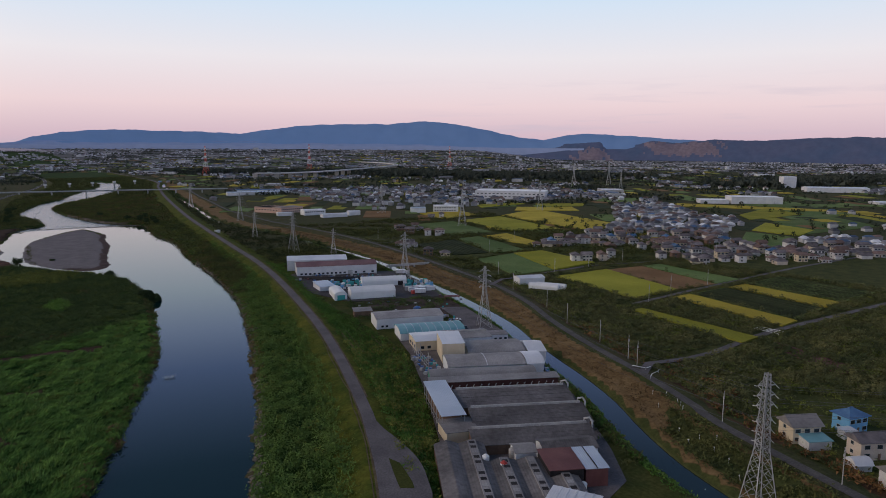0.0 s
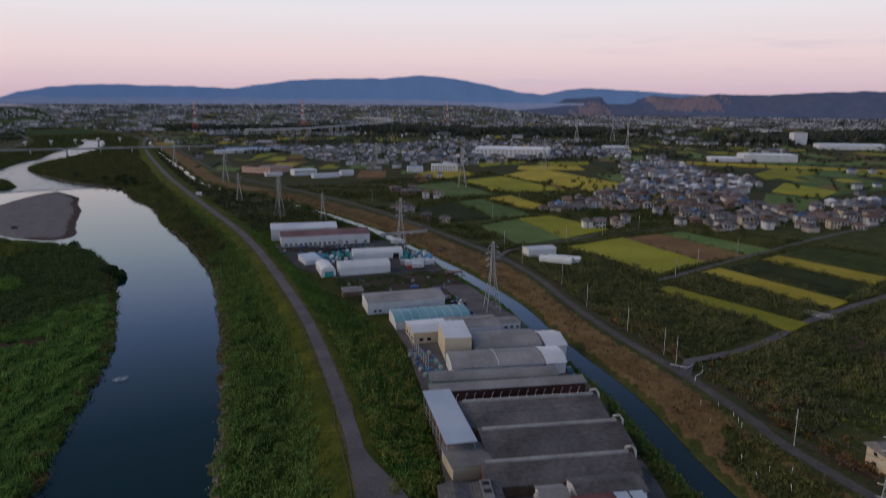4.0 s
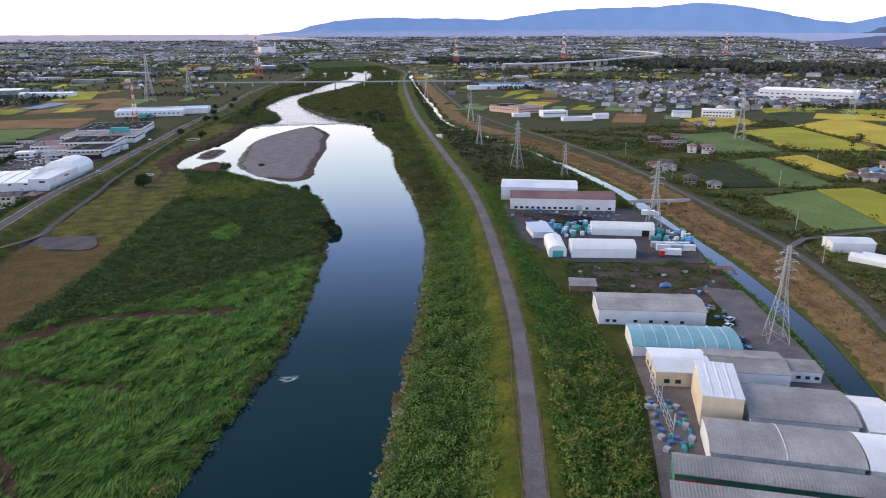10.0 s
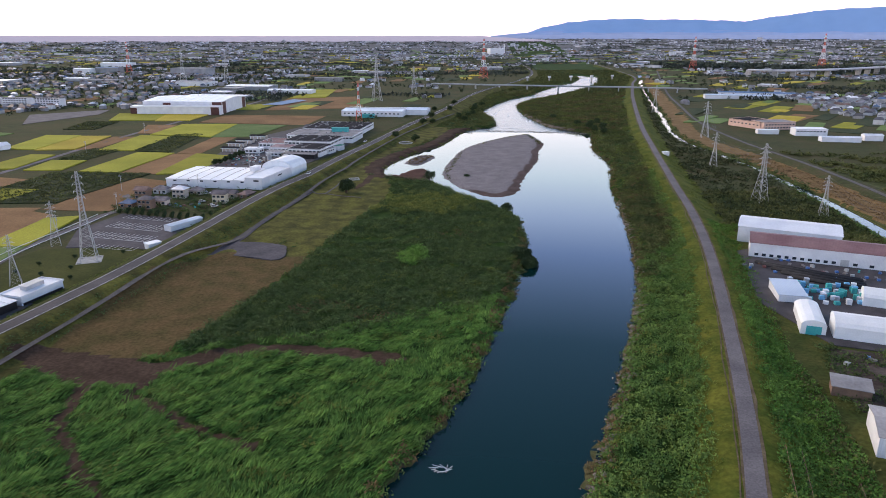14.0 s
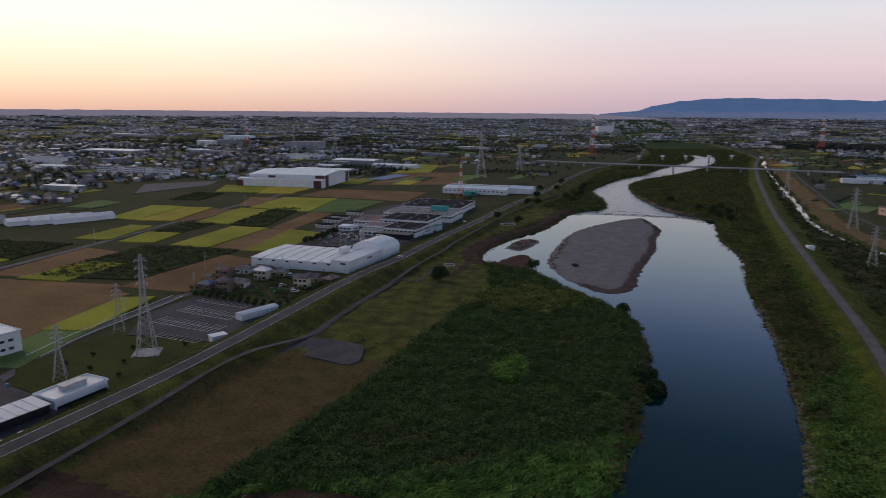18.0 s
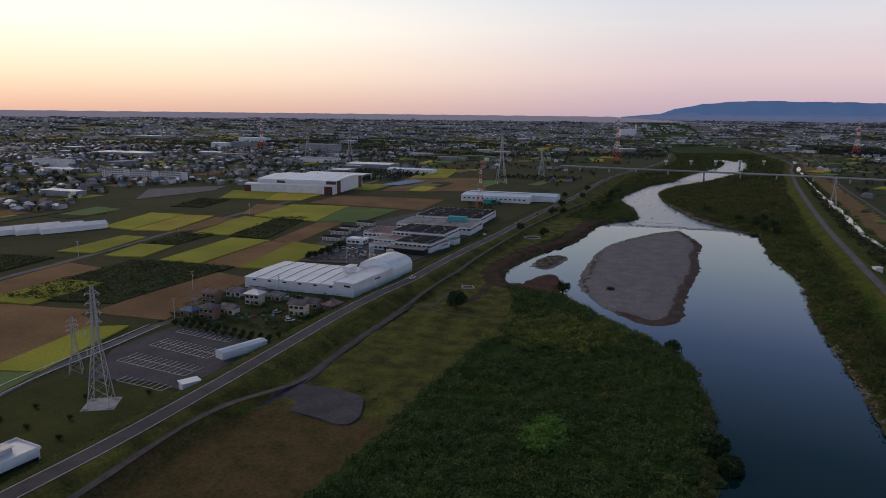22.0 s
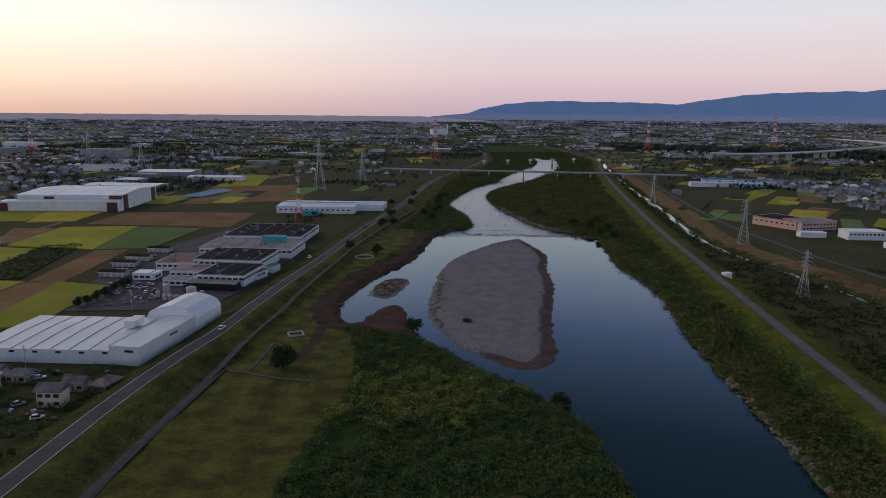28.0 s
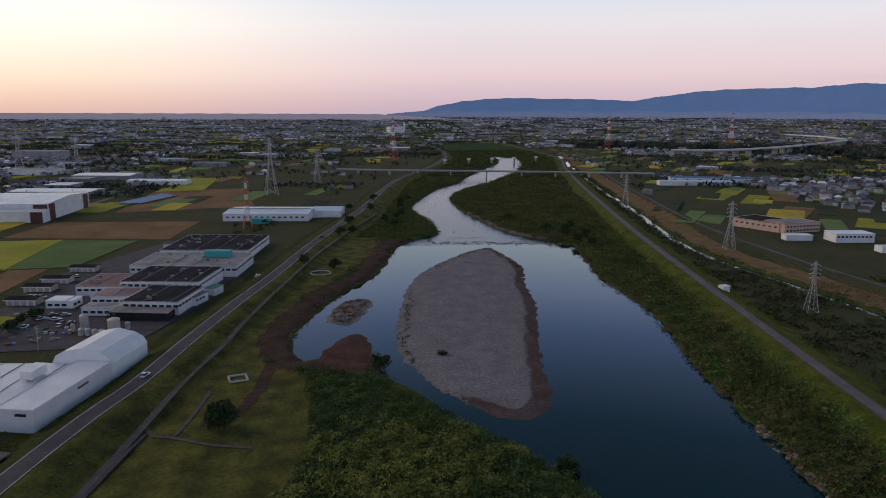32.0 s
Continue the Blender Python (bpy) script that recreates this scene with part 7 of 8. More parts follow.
CROPS = [np.array(c) for _, c in PLOTS]

scatter("crop_cover", "dark leafy crop standing on the western plots", "bush", (-320, -120, 500, 920), 0.5, lambda x, y: np.logical_or.reduce([inside(x, y, c) for (m_, _), c in zip(PLOTS, CROPS) if m_ == DARK]), 0.6, (0.6, 1.5), 5, 0.8, 65)
scatter("levee_grass", "dark green weeds on the western levee's inner slope", "kudzu", (-100, 40, 200, 800), 0.5, lambda x, y: (line_distance(x, y, LEVEE_L[::3])[1] < 0) & (line_distance(x, y, LEVEE_L[::3])[0] < 15) & (line_distance(x, y, LEVEE_L[::3])[0] > 6.5) & (line_distance(x, y, PATH_L)[0] > 2.2), 0.34, (0.05, 0.5), 7, 0.8, 66)


def orchard_ground(x, y):
    d, s = dE(x, y)
    ok = (s < 0) & (d > 7) & ((y < 700))
    for c in CROPS[:31]:
        ok &= ~inside(x, y, c)
    for ln in ([(226, 153), (239, 159), (345, 154), (560, 132)], [(298, 318), (330, 334), (362, 334), (464, 318)], [(333, 234), (426, 234), (556, 231)]):
        ok &= line_distance(x, y, np.array(ln, float))[0] > 3.5
    return ok


scatter("orchard", "dark rows of pear trees and vegetable scrub", "orchard_leaf", (200, 500, 40, 330), 0.30, lambda x, y: orchard_ground(x, y) & ~inside(x, y, [(205, 40), (205, 110), (260, 105), (300, 40)]) & ~inside(x, y, [(312, 285), (312, 330), (348, 330), (345, 285)]) & (np.sin((x * 0.94 + y * 0.34) * 1.25) > -0.55), 0.42, (0.3, 2.6), 32, 0.85, 48)
scatter("orchard", "olive and yellowing undergrowth between the orchard rows", "weed_yellow", (200, 500, 40, 330), 0.12, lambda x, y: orchard_ground(x, y) & (wobble(x, y, 30, 82) > 0.1), 0.5, (0.1, 1.8), 12, 1.0, 68)
scatter("scrub", "dark thicket between the canal and its road", "bush", (150, 240, 50, 150), 0.5, lambda x, y: (dE(x, y)[1] > 0) & (dE(x, y)[0] > 4) & (line_distance(x, y, CANAL[::3])[0] > 8) & (line_distance(x, y, CANAL[::3])[1] < 0) & (y < 128 + 8 * wobble(x, y, 30, 8)), 0.5, (0.1, 1.2), 9, 0.9, 69)
scatter("orchard", "dark orchard bushes farther up the plain", "bush", (300, 640, 330, 800), 0.07, lambda x, y: orchard_ground(x, y) & (wobble(x, y, 70, 80) > -0.2), 0.8, (0.3, 3.0), 20, 1.2, 49)
scatter("scrub", "rust-coloured bushes along the canal road", "rust_bush", (170, 300, 50, 260), 0.34, lambda x, y: orchard_ground(x, y) & (dE(x, y)[0] < 24) & (wobble(x, y, 22, 81) > 0.35) & (y < 215), 0.55, (0.4, 2.6), 10, 0.9, 50)


def tree_mesh(r, tall, wide, leaves, size, seed):
    """Trunk with limbs, and a crown of small leaf blades in uneven clumps."""
    g = np.random.default_rng(seed)
    limbs = [tube("trunk", [(0, 0, -0.5), (0.1, 0, tall * 0.25), (0.25, 0.1, tall * 0.55)], [wide * 0.07, wide * 0.055, wide * 0.03], "bark", 7)]
    pts, clumps = [], []
    for k in range(20):
        a, q = k * 2.4 + g.uniform(-0.4, 0.4), g.uniform(0.0, 1.0)
        up = g.uniform(-1, 1)
        rad = wide / 2 * 0.74 * math.sqrt(q) * math.sqrt(max(0.12, 1 - 0.75 * up * up))
        clumps.append((rad * math.cos(a), rad * math.sin(a), tall * (0.58 + 0.27 * up), wide * g.uniform(0.17, 0.26)))
    for cx, cy, cz, cr in clumps:
        n = leaves // 20
        d = g.normal(0, 1, (n, 3))
        d /= np.linalg.norm(d, axis=1)[:, None]
        pts.append(np.array([cx, cy, cz]) + d * cr * (0.55 + 0.5 * g.uniform(0, 1, (n, 1))) * [1, 1, 0.8])
    return limbs[0], leaf_mat(np.vstack(pts), size, "tree_leaf", "crown", 0.9, 0.6, seed), clumps


def tree(label, x, y, tall, wide, leaves=900, size=0.42, seed=0, group="", z=None, protos={}):
    key = (tall, wide, leaves, seed)
    root = thing("tree", label, "tree", x, y, height_at(x, y)[0] if z is None else z, (seed * 77) % 360, group)
    if key not in protos:
        protos[key] = tree_mesh(random, tall, wide, leaves, size, seed)
    trunk, crown, clumps = protos[key]
    part("trunk", trunk, root)
    for k, (cx, cy, cz, cr) in enumerate(clumps[:4]):
        part("limb", tube("limb", [(0.1, 0, tall * 0.25), (cx * 0.5, cy * 0.5, cz * 0.75), (cx, cy, cz)], [wide * 0.03, wide * 0.02, wide * 0.01], "bark", 5), root)
    part("crown", crown, root)
    return root


tree("round dark tree leaning over the river bank", 118, 434, 7.0, 9.5, 5200, 0.42, 3, z=-4.4)
tree("round dark bush tree at the water's edge", 120, 424, 6.0, 8.5, 4600, 0.42, 4, z=-4.9)
tree("solitary dark rounded tree on the flood meadow", 22, 560, 8.5, 10.5, 5200, 0.4, 5)
for k, (x_, y_) in enumerate(((70, 900), (60, 880), (100, 960), (106, 935), (118, 1000), (120, 1040), (112, 980), (235, 870), (240, 885), (228, 900), (236, 845), (248, 862), (70, 1040), (96, 1080), (250, 900), (210, 955), (242, 830), (56, 775), (38, 780),
                              (68, 925), (124, 1075), (135, 1110), (90, 1010), (73, 604), (119, 524))):
    tree("dark willow on the river bank", x_, y_, 5 + k % 3, 7 + k % 2 * 2, 1000, 0.5, 10 + k % 4, "bank trees")
for k in range(24):
    x_, y_ = -90 + (k % 12) * 4.6 - (k // 12) * 3, 506 - (k % 12) * 1.5 - (k // 12) * 4
    tree("clipped dark tree along the car park edge", x_, y_, 3.2, 2.6, 200, 0.4, 20 + k % 2, "car park trees")
for x_, y_ in ((-52, 440), (-60, 432), (-72, 410), (-80, 402), (-66, 398), (-88, 415), (-78, 425), (-92, 405)):
    tree("small clipped shrub on the pylon lawn", x_, y_, 2.0, 2.0, 120, 0.3, 22, "lawn shrubs")

# ---- village on the plain ----
VILLAGE = [(470, 440), (528, 449), (595, 463), (681, 505), (744, 557), (889, 671), (973, 662), (903, 556), (838, 482), (824, 421), (740, 385), (640, 342), (618, 286), (690, 300), (770, 262), (700, 212), (590, 214), (574, 236), (535, 242), (532, 264), (490, 284), (490, 312), (520, 345), (505, 390), (470, 420)]
r_v = np.random.default_rng(12)
roofs = ["tile_roof"] * 11 + ["tile_roof_brown"] * 6 + ["tile_roof_blue"]
walls_ = ["house_wall"] * 5 + ["beige_wall", "cream_wall", "timber_wall"]
LABELS = {"tile_roof": "grey-tiled", "tile_roof_brown": "brown-tiled", "tile_roof_blue": "blue-roofed", "white_roof": "pale-roofed", "house_wall": "white plastered", "beige_wall": "beige", "cream_wall": "cream", "timber_wall": "dark timber"}
houses_made, placed = {}, []
gu, gv = np.meshgrid(np.arange(-12, 68), np.arange(-34, 46))
ca, sa = math.cos(math.radians(-38)), math.sin(math.radians(-38))
cells = np.stack([480 + gu.ravel() * 12.5 * ca - gv.ravel() * 15 * sa, 330 + gu.ravel() * 12.5 * sa + gv.ravel() * 15 * ca], 1) + r_v.normal(0, 2.4, (gu.size, 2))
cells = cells[inside(cells[:, 0], cells[:, 1], VILLAGE) & (wobble(cells[:, 0], cells[:, 1], 60, 87) > -0.75)]
extra = [(435, 615), (428, 600), (422, 575), (430, 555), (440, 548), (450, 565), (462, 620), (446, 590), (362, 508), (373, 510), (368, 498), (349, 450), (359, 440), (432, 350), (445, 345), (424, 355), (466, 352), (468, 425),
         (461, 432), (474, 418), (487, 318), (489, 288), (540, 690), (552, 684)]
near_first = sorted([tuple(c) for c in cells], key=lambda c: math.hypot(c[0] - 100, c[1] - 150))
far_cells = []
for k, (x_, y_) in enumerate([*extra, *near_first]):
    if k >= 190 or (k >= len(extra) and r_v.random() < 0.18):
        far_cells.append((x_, y_)) if k >= 190 else None
        continue
    wl_, tp_ = walls_[int(r_v.integers(len(walls_)))], roofs[int(r_v.integers(len(roofs)))]
    st_ = 2 if r_v.random() < 0.5 else 1
    hp_ = r_v.random() < 0.55
    key = (wl_, tp_, st_, hp_, int(r_v.integers(2)))
    turn_ = -38 + (90 if r_v.random() < 0.4 else 0) + r_v.normal(0, 3)
    if key not in houses_made:
        houses_made[key] = house("house", f"{LABELS[wl_]} {'two-storey' if st_ == 2 else 'single-storey'} {LABELS[tp_]} village house", x_, y_, turn_, 7.8 + key[4] * 1.6, 6.4, st_, wl_, tp_, hp_, 2.2 * key[4], "village houses")
    else:
        copy_thing(houses_made[key], pose(x_, y_, 0, 0, 0, turn_))


def town(name, label, xs, ys, wmin, wmax, hmin, hmax, wall, tops, seed, gable=True):
    """Many small houses seen from far off: walls and pitched roofs, one mesh of each."""
    r = np.random.default_rng(seed)
    n = len(xs)
    w, d, h = r.uniform(wmin, wmax, n), r.uniform(wmin * 0.7, wmax * 0.75, n), r.uniform(hmin, hmax, n)
    a = np.radians(np.where(np.asarray(xs) > 250, -38, -8) + np.where(r.random(n) < 0.4, 90, 0) + r.normal(0, 4, n))
    z = height_at(xs, ys)
    root = thing(name, label, "buildings", kind="stuff")
    c, s = np.cos(a), np.sin(a)

    def put(px, py, pz):
        return np.stack([xs + px * c - py * s, ys + px * s + py * c, z + pz], -1)

    low = [put(sx * w / 2, sy * d / 2, -1.0 + 0 * h) for sx, sy in ((-1, -1), (1, -1), (1, 1), (-1, 1))]
    up = [put(sx * w / 2, sy * d / 2, h) for sx, sy in ((-1, -1), (1, -1), (1, 1), (-1, 1))]
    vs = np.stack(low + up, 1).reshape(-1, 3)
    b = np.arange(n)[:, None] * 8
    part("wall", mesh_of("wall", vs, np.concatenate([b + np.array(q) for q in ((0, 1, 5, 4), (1, 2, 6, 5), (2, 3, 7, 6), (3, 0, 4, 7))]), wall), root)
    pick = r.integers(0, len(tops), n)
    rise = d * 0.36 if gable else 0 * d + 0.3
    e = [put(sx * (w / 2 + 0.5), sy * (d / 2 + 0.5), h) for sx, sy in ((-1, -1), (1, -1), (1, 1), (-1, 1))]
    rg = [put(-w / 2 * (0.6 if gable else 1), 0 * d, h + rise), put(w / 2 * (0.6 if gable else 1), 0 * d, h + rise)]
    allv = np.stack(e + rg, 1)
    for t, top in enumerate(tops):
        sel = allv[pick == t]
        b = np.arange(len(sel))[:, None] * 6
        q4 = np.concatenate([b + np.array(q) for q in ((0, 1, 5, 4), (2, 3, 4, 5), (1, 2, 5, 5), (3, 0, 4, 4))])
        fs = [tuple(dict.fromkeys(map(int, f))) for f in q4]
        part("roof", mesh_of("roof", sel.reshape(-1, 3), fs, top), root)
    return root


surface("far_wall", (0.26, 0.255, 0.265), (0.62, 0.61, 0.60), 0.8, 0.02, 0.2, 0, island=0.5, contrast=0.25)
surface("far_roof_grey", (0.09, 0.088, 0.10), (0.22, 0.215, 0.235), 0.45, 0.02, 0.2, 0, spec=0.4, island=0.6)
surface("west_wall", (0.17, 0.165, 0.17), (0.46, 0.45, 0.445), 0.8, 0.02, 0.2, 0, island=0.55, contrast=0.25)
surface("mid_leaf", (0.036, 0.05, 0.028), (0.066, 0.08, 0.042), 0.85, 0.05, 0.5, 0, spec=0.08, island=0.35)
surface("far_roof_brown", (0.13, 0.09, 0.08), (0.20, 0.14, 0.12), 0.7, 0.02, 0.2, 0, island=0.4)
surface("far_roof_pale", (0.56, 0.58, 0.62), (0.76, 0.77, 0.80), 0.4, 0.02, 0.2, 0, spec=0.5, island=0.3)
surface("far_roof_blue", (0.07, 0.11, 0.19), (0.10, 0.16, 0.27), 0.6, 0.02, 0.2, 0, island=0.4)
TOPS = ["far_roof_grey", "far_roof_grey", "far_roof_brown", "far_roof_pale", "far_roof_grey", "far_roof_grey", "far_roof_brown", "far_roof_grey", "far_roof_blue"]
VALLEY_FAR = [(-200, -2500), (-140, 0), (-60, 500), (20, 1010), (105, 1300), (220, 1650), (320, 2000), (380, 2500), (560, 2500), (600, 2100), (510, 1600), (450, 1300), (380, 900), (350, 640), (330, 430), (250, 200), (190, -2500)]
OPEN_W = [(-60, 250), (-420, 250), (-400, 640), (-372, 720), (-376, 760), (-395, 810), (-432, 905), (-425, 1045), (-330, 1045), (-305, 1100), (-160, 1120), (-150, 1240), (-60, 1260), (60, 1180), (30, 1040), (-60, 880)]
OPEN_E = [(200, 0), (330, 430), (350, 640), (380, 900), (430, 1180), (520, 1200), (620, 1000), (660, 820), (760, 740), (640, 600), (470, 440), (470, 250), (700, 200), (900, 0)]


def sprinkle(n, r0, r1, seed, clump=0.3, keep_out=()):
    r = np.random.default_rng(seed)
    rad = np.sqrt(r.uniform(r0 ** 2, r1 ** 2, n * 4))
    ang = np.radians(r.uniform(-62, 96, n * 4))
    x, y = ORIGIN[0] + np.sin(ang) * rad, ORIGIN[1] + np.cos(ang) * rad
    ok = wobble(x, y, 420, 91) + 0.6 * wobble(x, y, 150, 92) > clump
    for poly in (VALLEY_FAR, OPEN_W, OPEN_E, VILLAGE, *keep_out):
        ok &= ~inside(x, y, poly)
    return x[ok][:n], y[ok][:n]


town("far_town", "rest of the village's crowded tiled houses", np.array([c[0] for c in far_cells]), np.array([c[1] for c in far_cells]), 6.5, 10, 2.8, 5.6, "far_wall", TOPS, 5)
t2 = np.random.default_rng(31)
u_, v_ = t2.uniform(0, 1, 620), t2.uniform(0, 1, 620)
town("far_town", "crowded suburb of small tiled houses", 540 + 560 * u_ + 60 * v_, 800 + 280 * u_ * 0.6 + 470 * v_ - 200 * u_, 7, 11, 2.8, 5.8, "far_wall", TOPS, 6)
x_, y_ = sprinkle(1700, 650, 1900, 61, 0.75)
town("far_town", "scattered houses of the nearer plain", x_, y_, 7, 11, 2.8, 5.8, "far_wall", TOPS, 7)
x_, y_ = sprinkle(5000, 1700, 3200, 62, 0.5)
town("far_town", "dense small roofs of the distant town", x_, y_, 6.5, 10.5, 2.4, 5, "far_wall", TOPS, 8)
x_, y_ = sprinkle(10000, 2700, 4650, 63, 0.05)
town("far_town", "rows of roofs below the mountains, coloured paler for haze", x_, y_, 6, 12, 1.8, 4.2, "hazed_town_wall", ["hazed_town_roof", "hazed_town_roof", "hazed_town_roof", "far_roof_grey", "far_roof_pale", "far_roof_brown"], 9)
w_ = np.random.default_rng(33)
x_, y_ = w_.uniform(-1500, -280, 3400), w_.uniform(420, 1900, 3400)
ok_ = (wobble(x_, y_, 170, 98) > -0.35) & ~inside(x_, y_, OPEN_W)
x_, y_ = x_[ok_], y_[ok_]
town("far_town", "low tiled houses of the western villages", x_, y_, 6.5, 9.5, 2.6, 5.2, "west_wall", TOPS, 12)
WEST_TREES = (x_ + w_.normal(0, 9, len(x_)), y_ + w_.normal(0, 9, len(x_)))
x_, y_ = sprinkle(260, 1100, 4500, 64, -0.4)
town("far_works", "long pale factory sheds scattered over the plain", x_, y_, 25, 60, 4, 8, "far_wall", ["far_roof_pale", "hazed_town_roof", "far_roof_grey", "far_roof_blue"], 10, False)
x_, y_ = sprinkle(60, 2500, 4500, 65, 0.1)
town("far_blocks", "apartment blocks rising over the distant town", x_, y_, 12, 28, 8, 18, "hazed_town_wall", ["hazed_town_roof", "far_roof_grey"], 11, False)


def woods(name, label, xs, ys, size, per, lift, seed, leaf="tree_leaf"):
    r = np.random.default_rng(seed)
    z = height_at(xs, ys)
    n = len(xs) * per
    p = np.stack([np.repeat(xs, per) + r.normal(0, size * 1.4, n), np.repeat(ys, per) + r.normal(0, size * 1.4, n), np.repeat(z, per) + r.uniform(0.1, 1, n) * lift], 1)
    return tagged(new(name, leaf_mat(p, size * 1.15, leaf, name, 0.9, 0.75, seed, None, True)), label, "trees", kind="stuff")


rw = np.random.default_rng(51)
fx_, fy_ = [], []
for (ax, ay), (bx, by), n_, wd in (((1303, 1960), (1390, 1527), 240, 90), ((1390, 1527), (1720, 1330), 240, 90), ((1577, 800), (2400, 820), 260, 60), ((1250, 2000), (760, 2250), 120, 50)):
    t_ = rw.uniform(0, 1, n_)
    fx_ += list(ax + (bx - ax) * t_ + rw.normal(0, wd, n_))
    fy_ += list(ay + (by - ay) * t_ + rw.normal(0, wd, n_))
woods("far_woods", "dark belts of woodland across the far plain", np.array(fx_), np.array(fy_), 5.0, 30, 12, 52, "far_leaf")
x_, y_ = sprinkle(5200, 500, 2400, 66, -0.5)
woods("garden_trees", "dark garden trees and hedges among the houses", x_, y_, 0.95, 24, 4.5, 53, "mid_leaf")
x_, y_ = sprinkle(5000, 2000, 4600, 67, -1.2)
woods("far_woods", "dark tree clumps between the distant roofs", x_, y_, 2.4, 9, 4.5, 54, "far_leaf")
rows_x, rows_y = [], []
for _ in range(420):  # windbreaks and hedges in lines between the fields
    a_, d_ = math.radians(rw.uniform(-60, 94)), math.sqrt(rw.uniform(900 ** 2, 4600 ** 2))
    n_, along_ = int(rw.uniform(8, 46)), math.radians((-8 if a_ < 0.25 else -38) + rw.normal(0, 4))
    x0, y0 = ORIGIN[0] + math.sin(a_) * d_, ORIGIN[1] + math.cos(a_) * d_
    rows_x += [x0 + math.cos(along_) * 7 * q for q in range(n_)]
    rows_y += [y0 + math.sin(along_) * 7 * q for q in range(n_)]
rows_x, rows_y = np.array(rows_x), np.array(rows_y)
free_ = np.ones(len(rows_x), bool)
for poly in (VALLEY_FAR, OPEN_W, OPEN_E, VILLAGE):
    free_ &= ~inside(rows_x, rows_y, poly)
woods("far_woods", "dark hedges and windbreaks in lines across the plain", rows_x[free_], rows_y[free_], 2.4, 8, 5, 58, "far_leaf")
woods("garden_trees", "dark garden trees among the western villages", *WEST_TREES, 0.95, 20, 4.5, 64, "mid_leaf")
vx, vy = np.array([c[0] for c in near_first[:340]]) + 6, np.array([c[1] for c in near_first[:340]]) + 5
woods("garden_trees", "dark garden trees between the village houses", vx, vy, 0.7, 34, 3.8, 55)

# ---- river edge ----


def stones(name, label, pts, smin, smax, seed):
    r = np.random.default_rng(seed)
    base = np.array([(-1, -1, 0), (1, -1, 0), (1, 1, 0), (-1, 1, 0), (-0.6, -0.7, 1), (0.7, -0.5, 1), (0.5, 0.7, 1), (-0.7, 0.6, 1)], float) * 0.5
    q = np.array([(4, 5, 6, 7), (0, 1, 5, 4), (1, 2, 6, 5), (2, 3, 7, 6), (3, 0, 4, 7)])
    n = len(pts)
    s = r.uniform(smin, smax, n)
    a = r.uniform(0, 6.283, n)
    v = base[None] + r.normal(0, 0.1, (n, 8, 3))
    v *= s[:, None, None] * np.array([1, 1, 0.7])
    x, y = v[..., 0] * np.cos(a)[:, None] - v[..., 1] * np.sin(a)[:, None], v[..., 0] * np.sin(a)[:, None] + v[..., 1] * np.cos(a)[:, None]
    w = np.stack([x, y, v[..., 2]], -1) + np.asarray(pts)[:, None, :]
    fs = (np.arange(n)[:, None, None] * 8 + q[None]).reshape(-1, 4)
    return tagged(new(name, mesh_of(name, w.reshape(-1, 3), fs, "stone")), label, "rocks", kind="stuff")


rs = np.random.default_rng(71)
bank = BANK_R[(BANK_R[:, 1] > 150) & (BANK_R[:, 1] < 545)]
k_ = rs.integers(0, len(bank), 2600)
p = bank[k_] + rs.normal(0, 1.0, (2600, 2)) * (1 + 0.7 * wobble(bank[k_, 0], bank[k_, 1], 14, 99))[:, None] + [0.7, -0.3]
stones("riprap", "rough grey boulders along the river's edge", np.column_stack([p, np.maximum(height_at(p[:, 0], p[:, 1]), WATER_Z - 0.3) - 0.15]), 0.3, 1.35, 72)
k_ = rs.integers(0, 1000, 500)
p = np.column_stack([rs.uniform(124, 232, 500), np.zeros(500)])
p[:, 1] = 866 - (p[:, 0] - 125) * 0.19 + rs.normal(0, 4, 500)
stones("weir_stones", "low line of stones where the river spills over a weir", np.column_stack([p, np.full(500, WATER_Z - 0.25)]), 0.5, 1.4, 73)
p = np.column_stack([rs.uniform(146, 176, 14), rs.uniform(885, 1080, 14)])
p = np.vstack([p + rs.normal(0, 2.2, p.shape) * [1, 2.5] for _ in range(4)])
stones("weir_stones", "stones and gravel showing in the shallow riffles", np.column_stack([p, np.full(len(p), WATER_Z - 0.25)]), 0.4, 1.2, 74)
snag = thing("drift_branches", "bare pale driftwood branches standing in the shallow river", "driftwood", 82.6, 276.8, WATER_Z)
for k in range(9):
    a = k * 0.7
    part("branch", tube("branch", [(math.cos(a) * 2.2, math.sin(a) * 1.2, -0.6), (math.cos(a) * 1.3, math.sin(a), 0.3), (math.cos(a + 1) * 2.8, math.sin(a + 1) * 1.4, 0.8 + 0.1 * (k % 3))], [0.13, 0.11, 0.06], "tent_cloth", 5), snag)

# ---- poles, cars, small things ----


def utility_pole(x, y, angle):
    root = thing("utility_pole", "grey concrete utility pole with two crossarms", "utility pole", x, y, height_at(x, y)[0], angle, "utility poles")
    part("shaft", tube("shaft", [(0, 0, -0.5), (0, 0, 10.5)], [0.15, 0.1], "pole_concrete", 8), root)
    for z in (10.0, 9.2):
        part("crossarm", boxes("crossarm", [(-0.9, -0.06, z - 0.06, 0.9, 0.06, z + 0.06)], "galvanised"), root)
    part("transformer", tube("transformer", [(0.3, 0, 7.6), (0.3, 0, 8.5)], 0.25, "galvanised", 8), root)
    return root


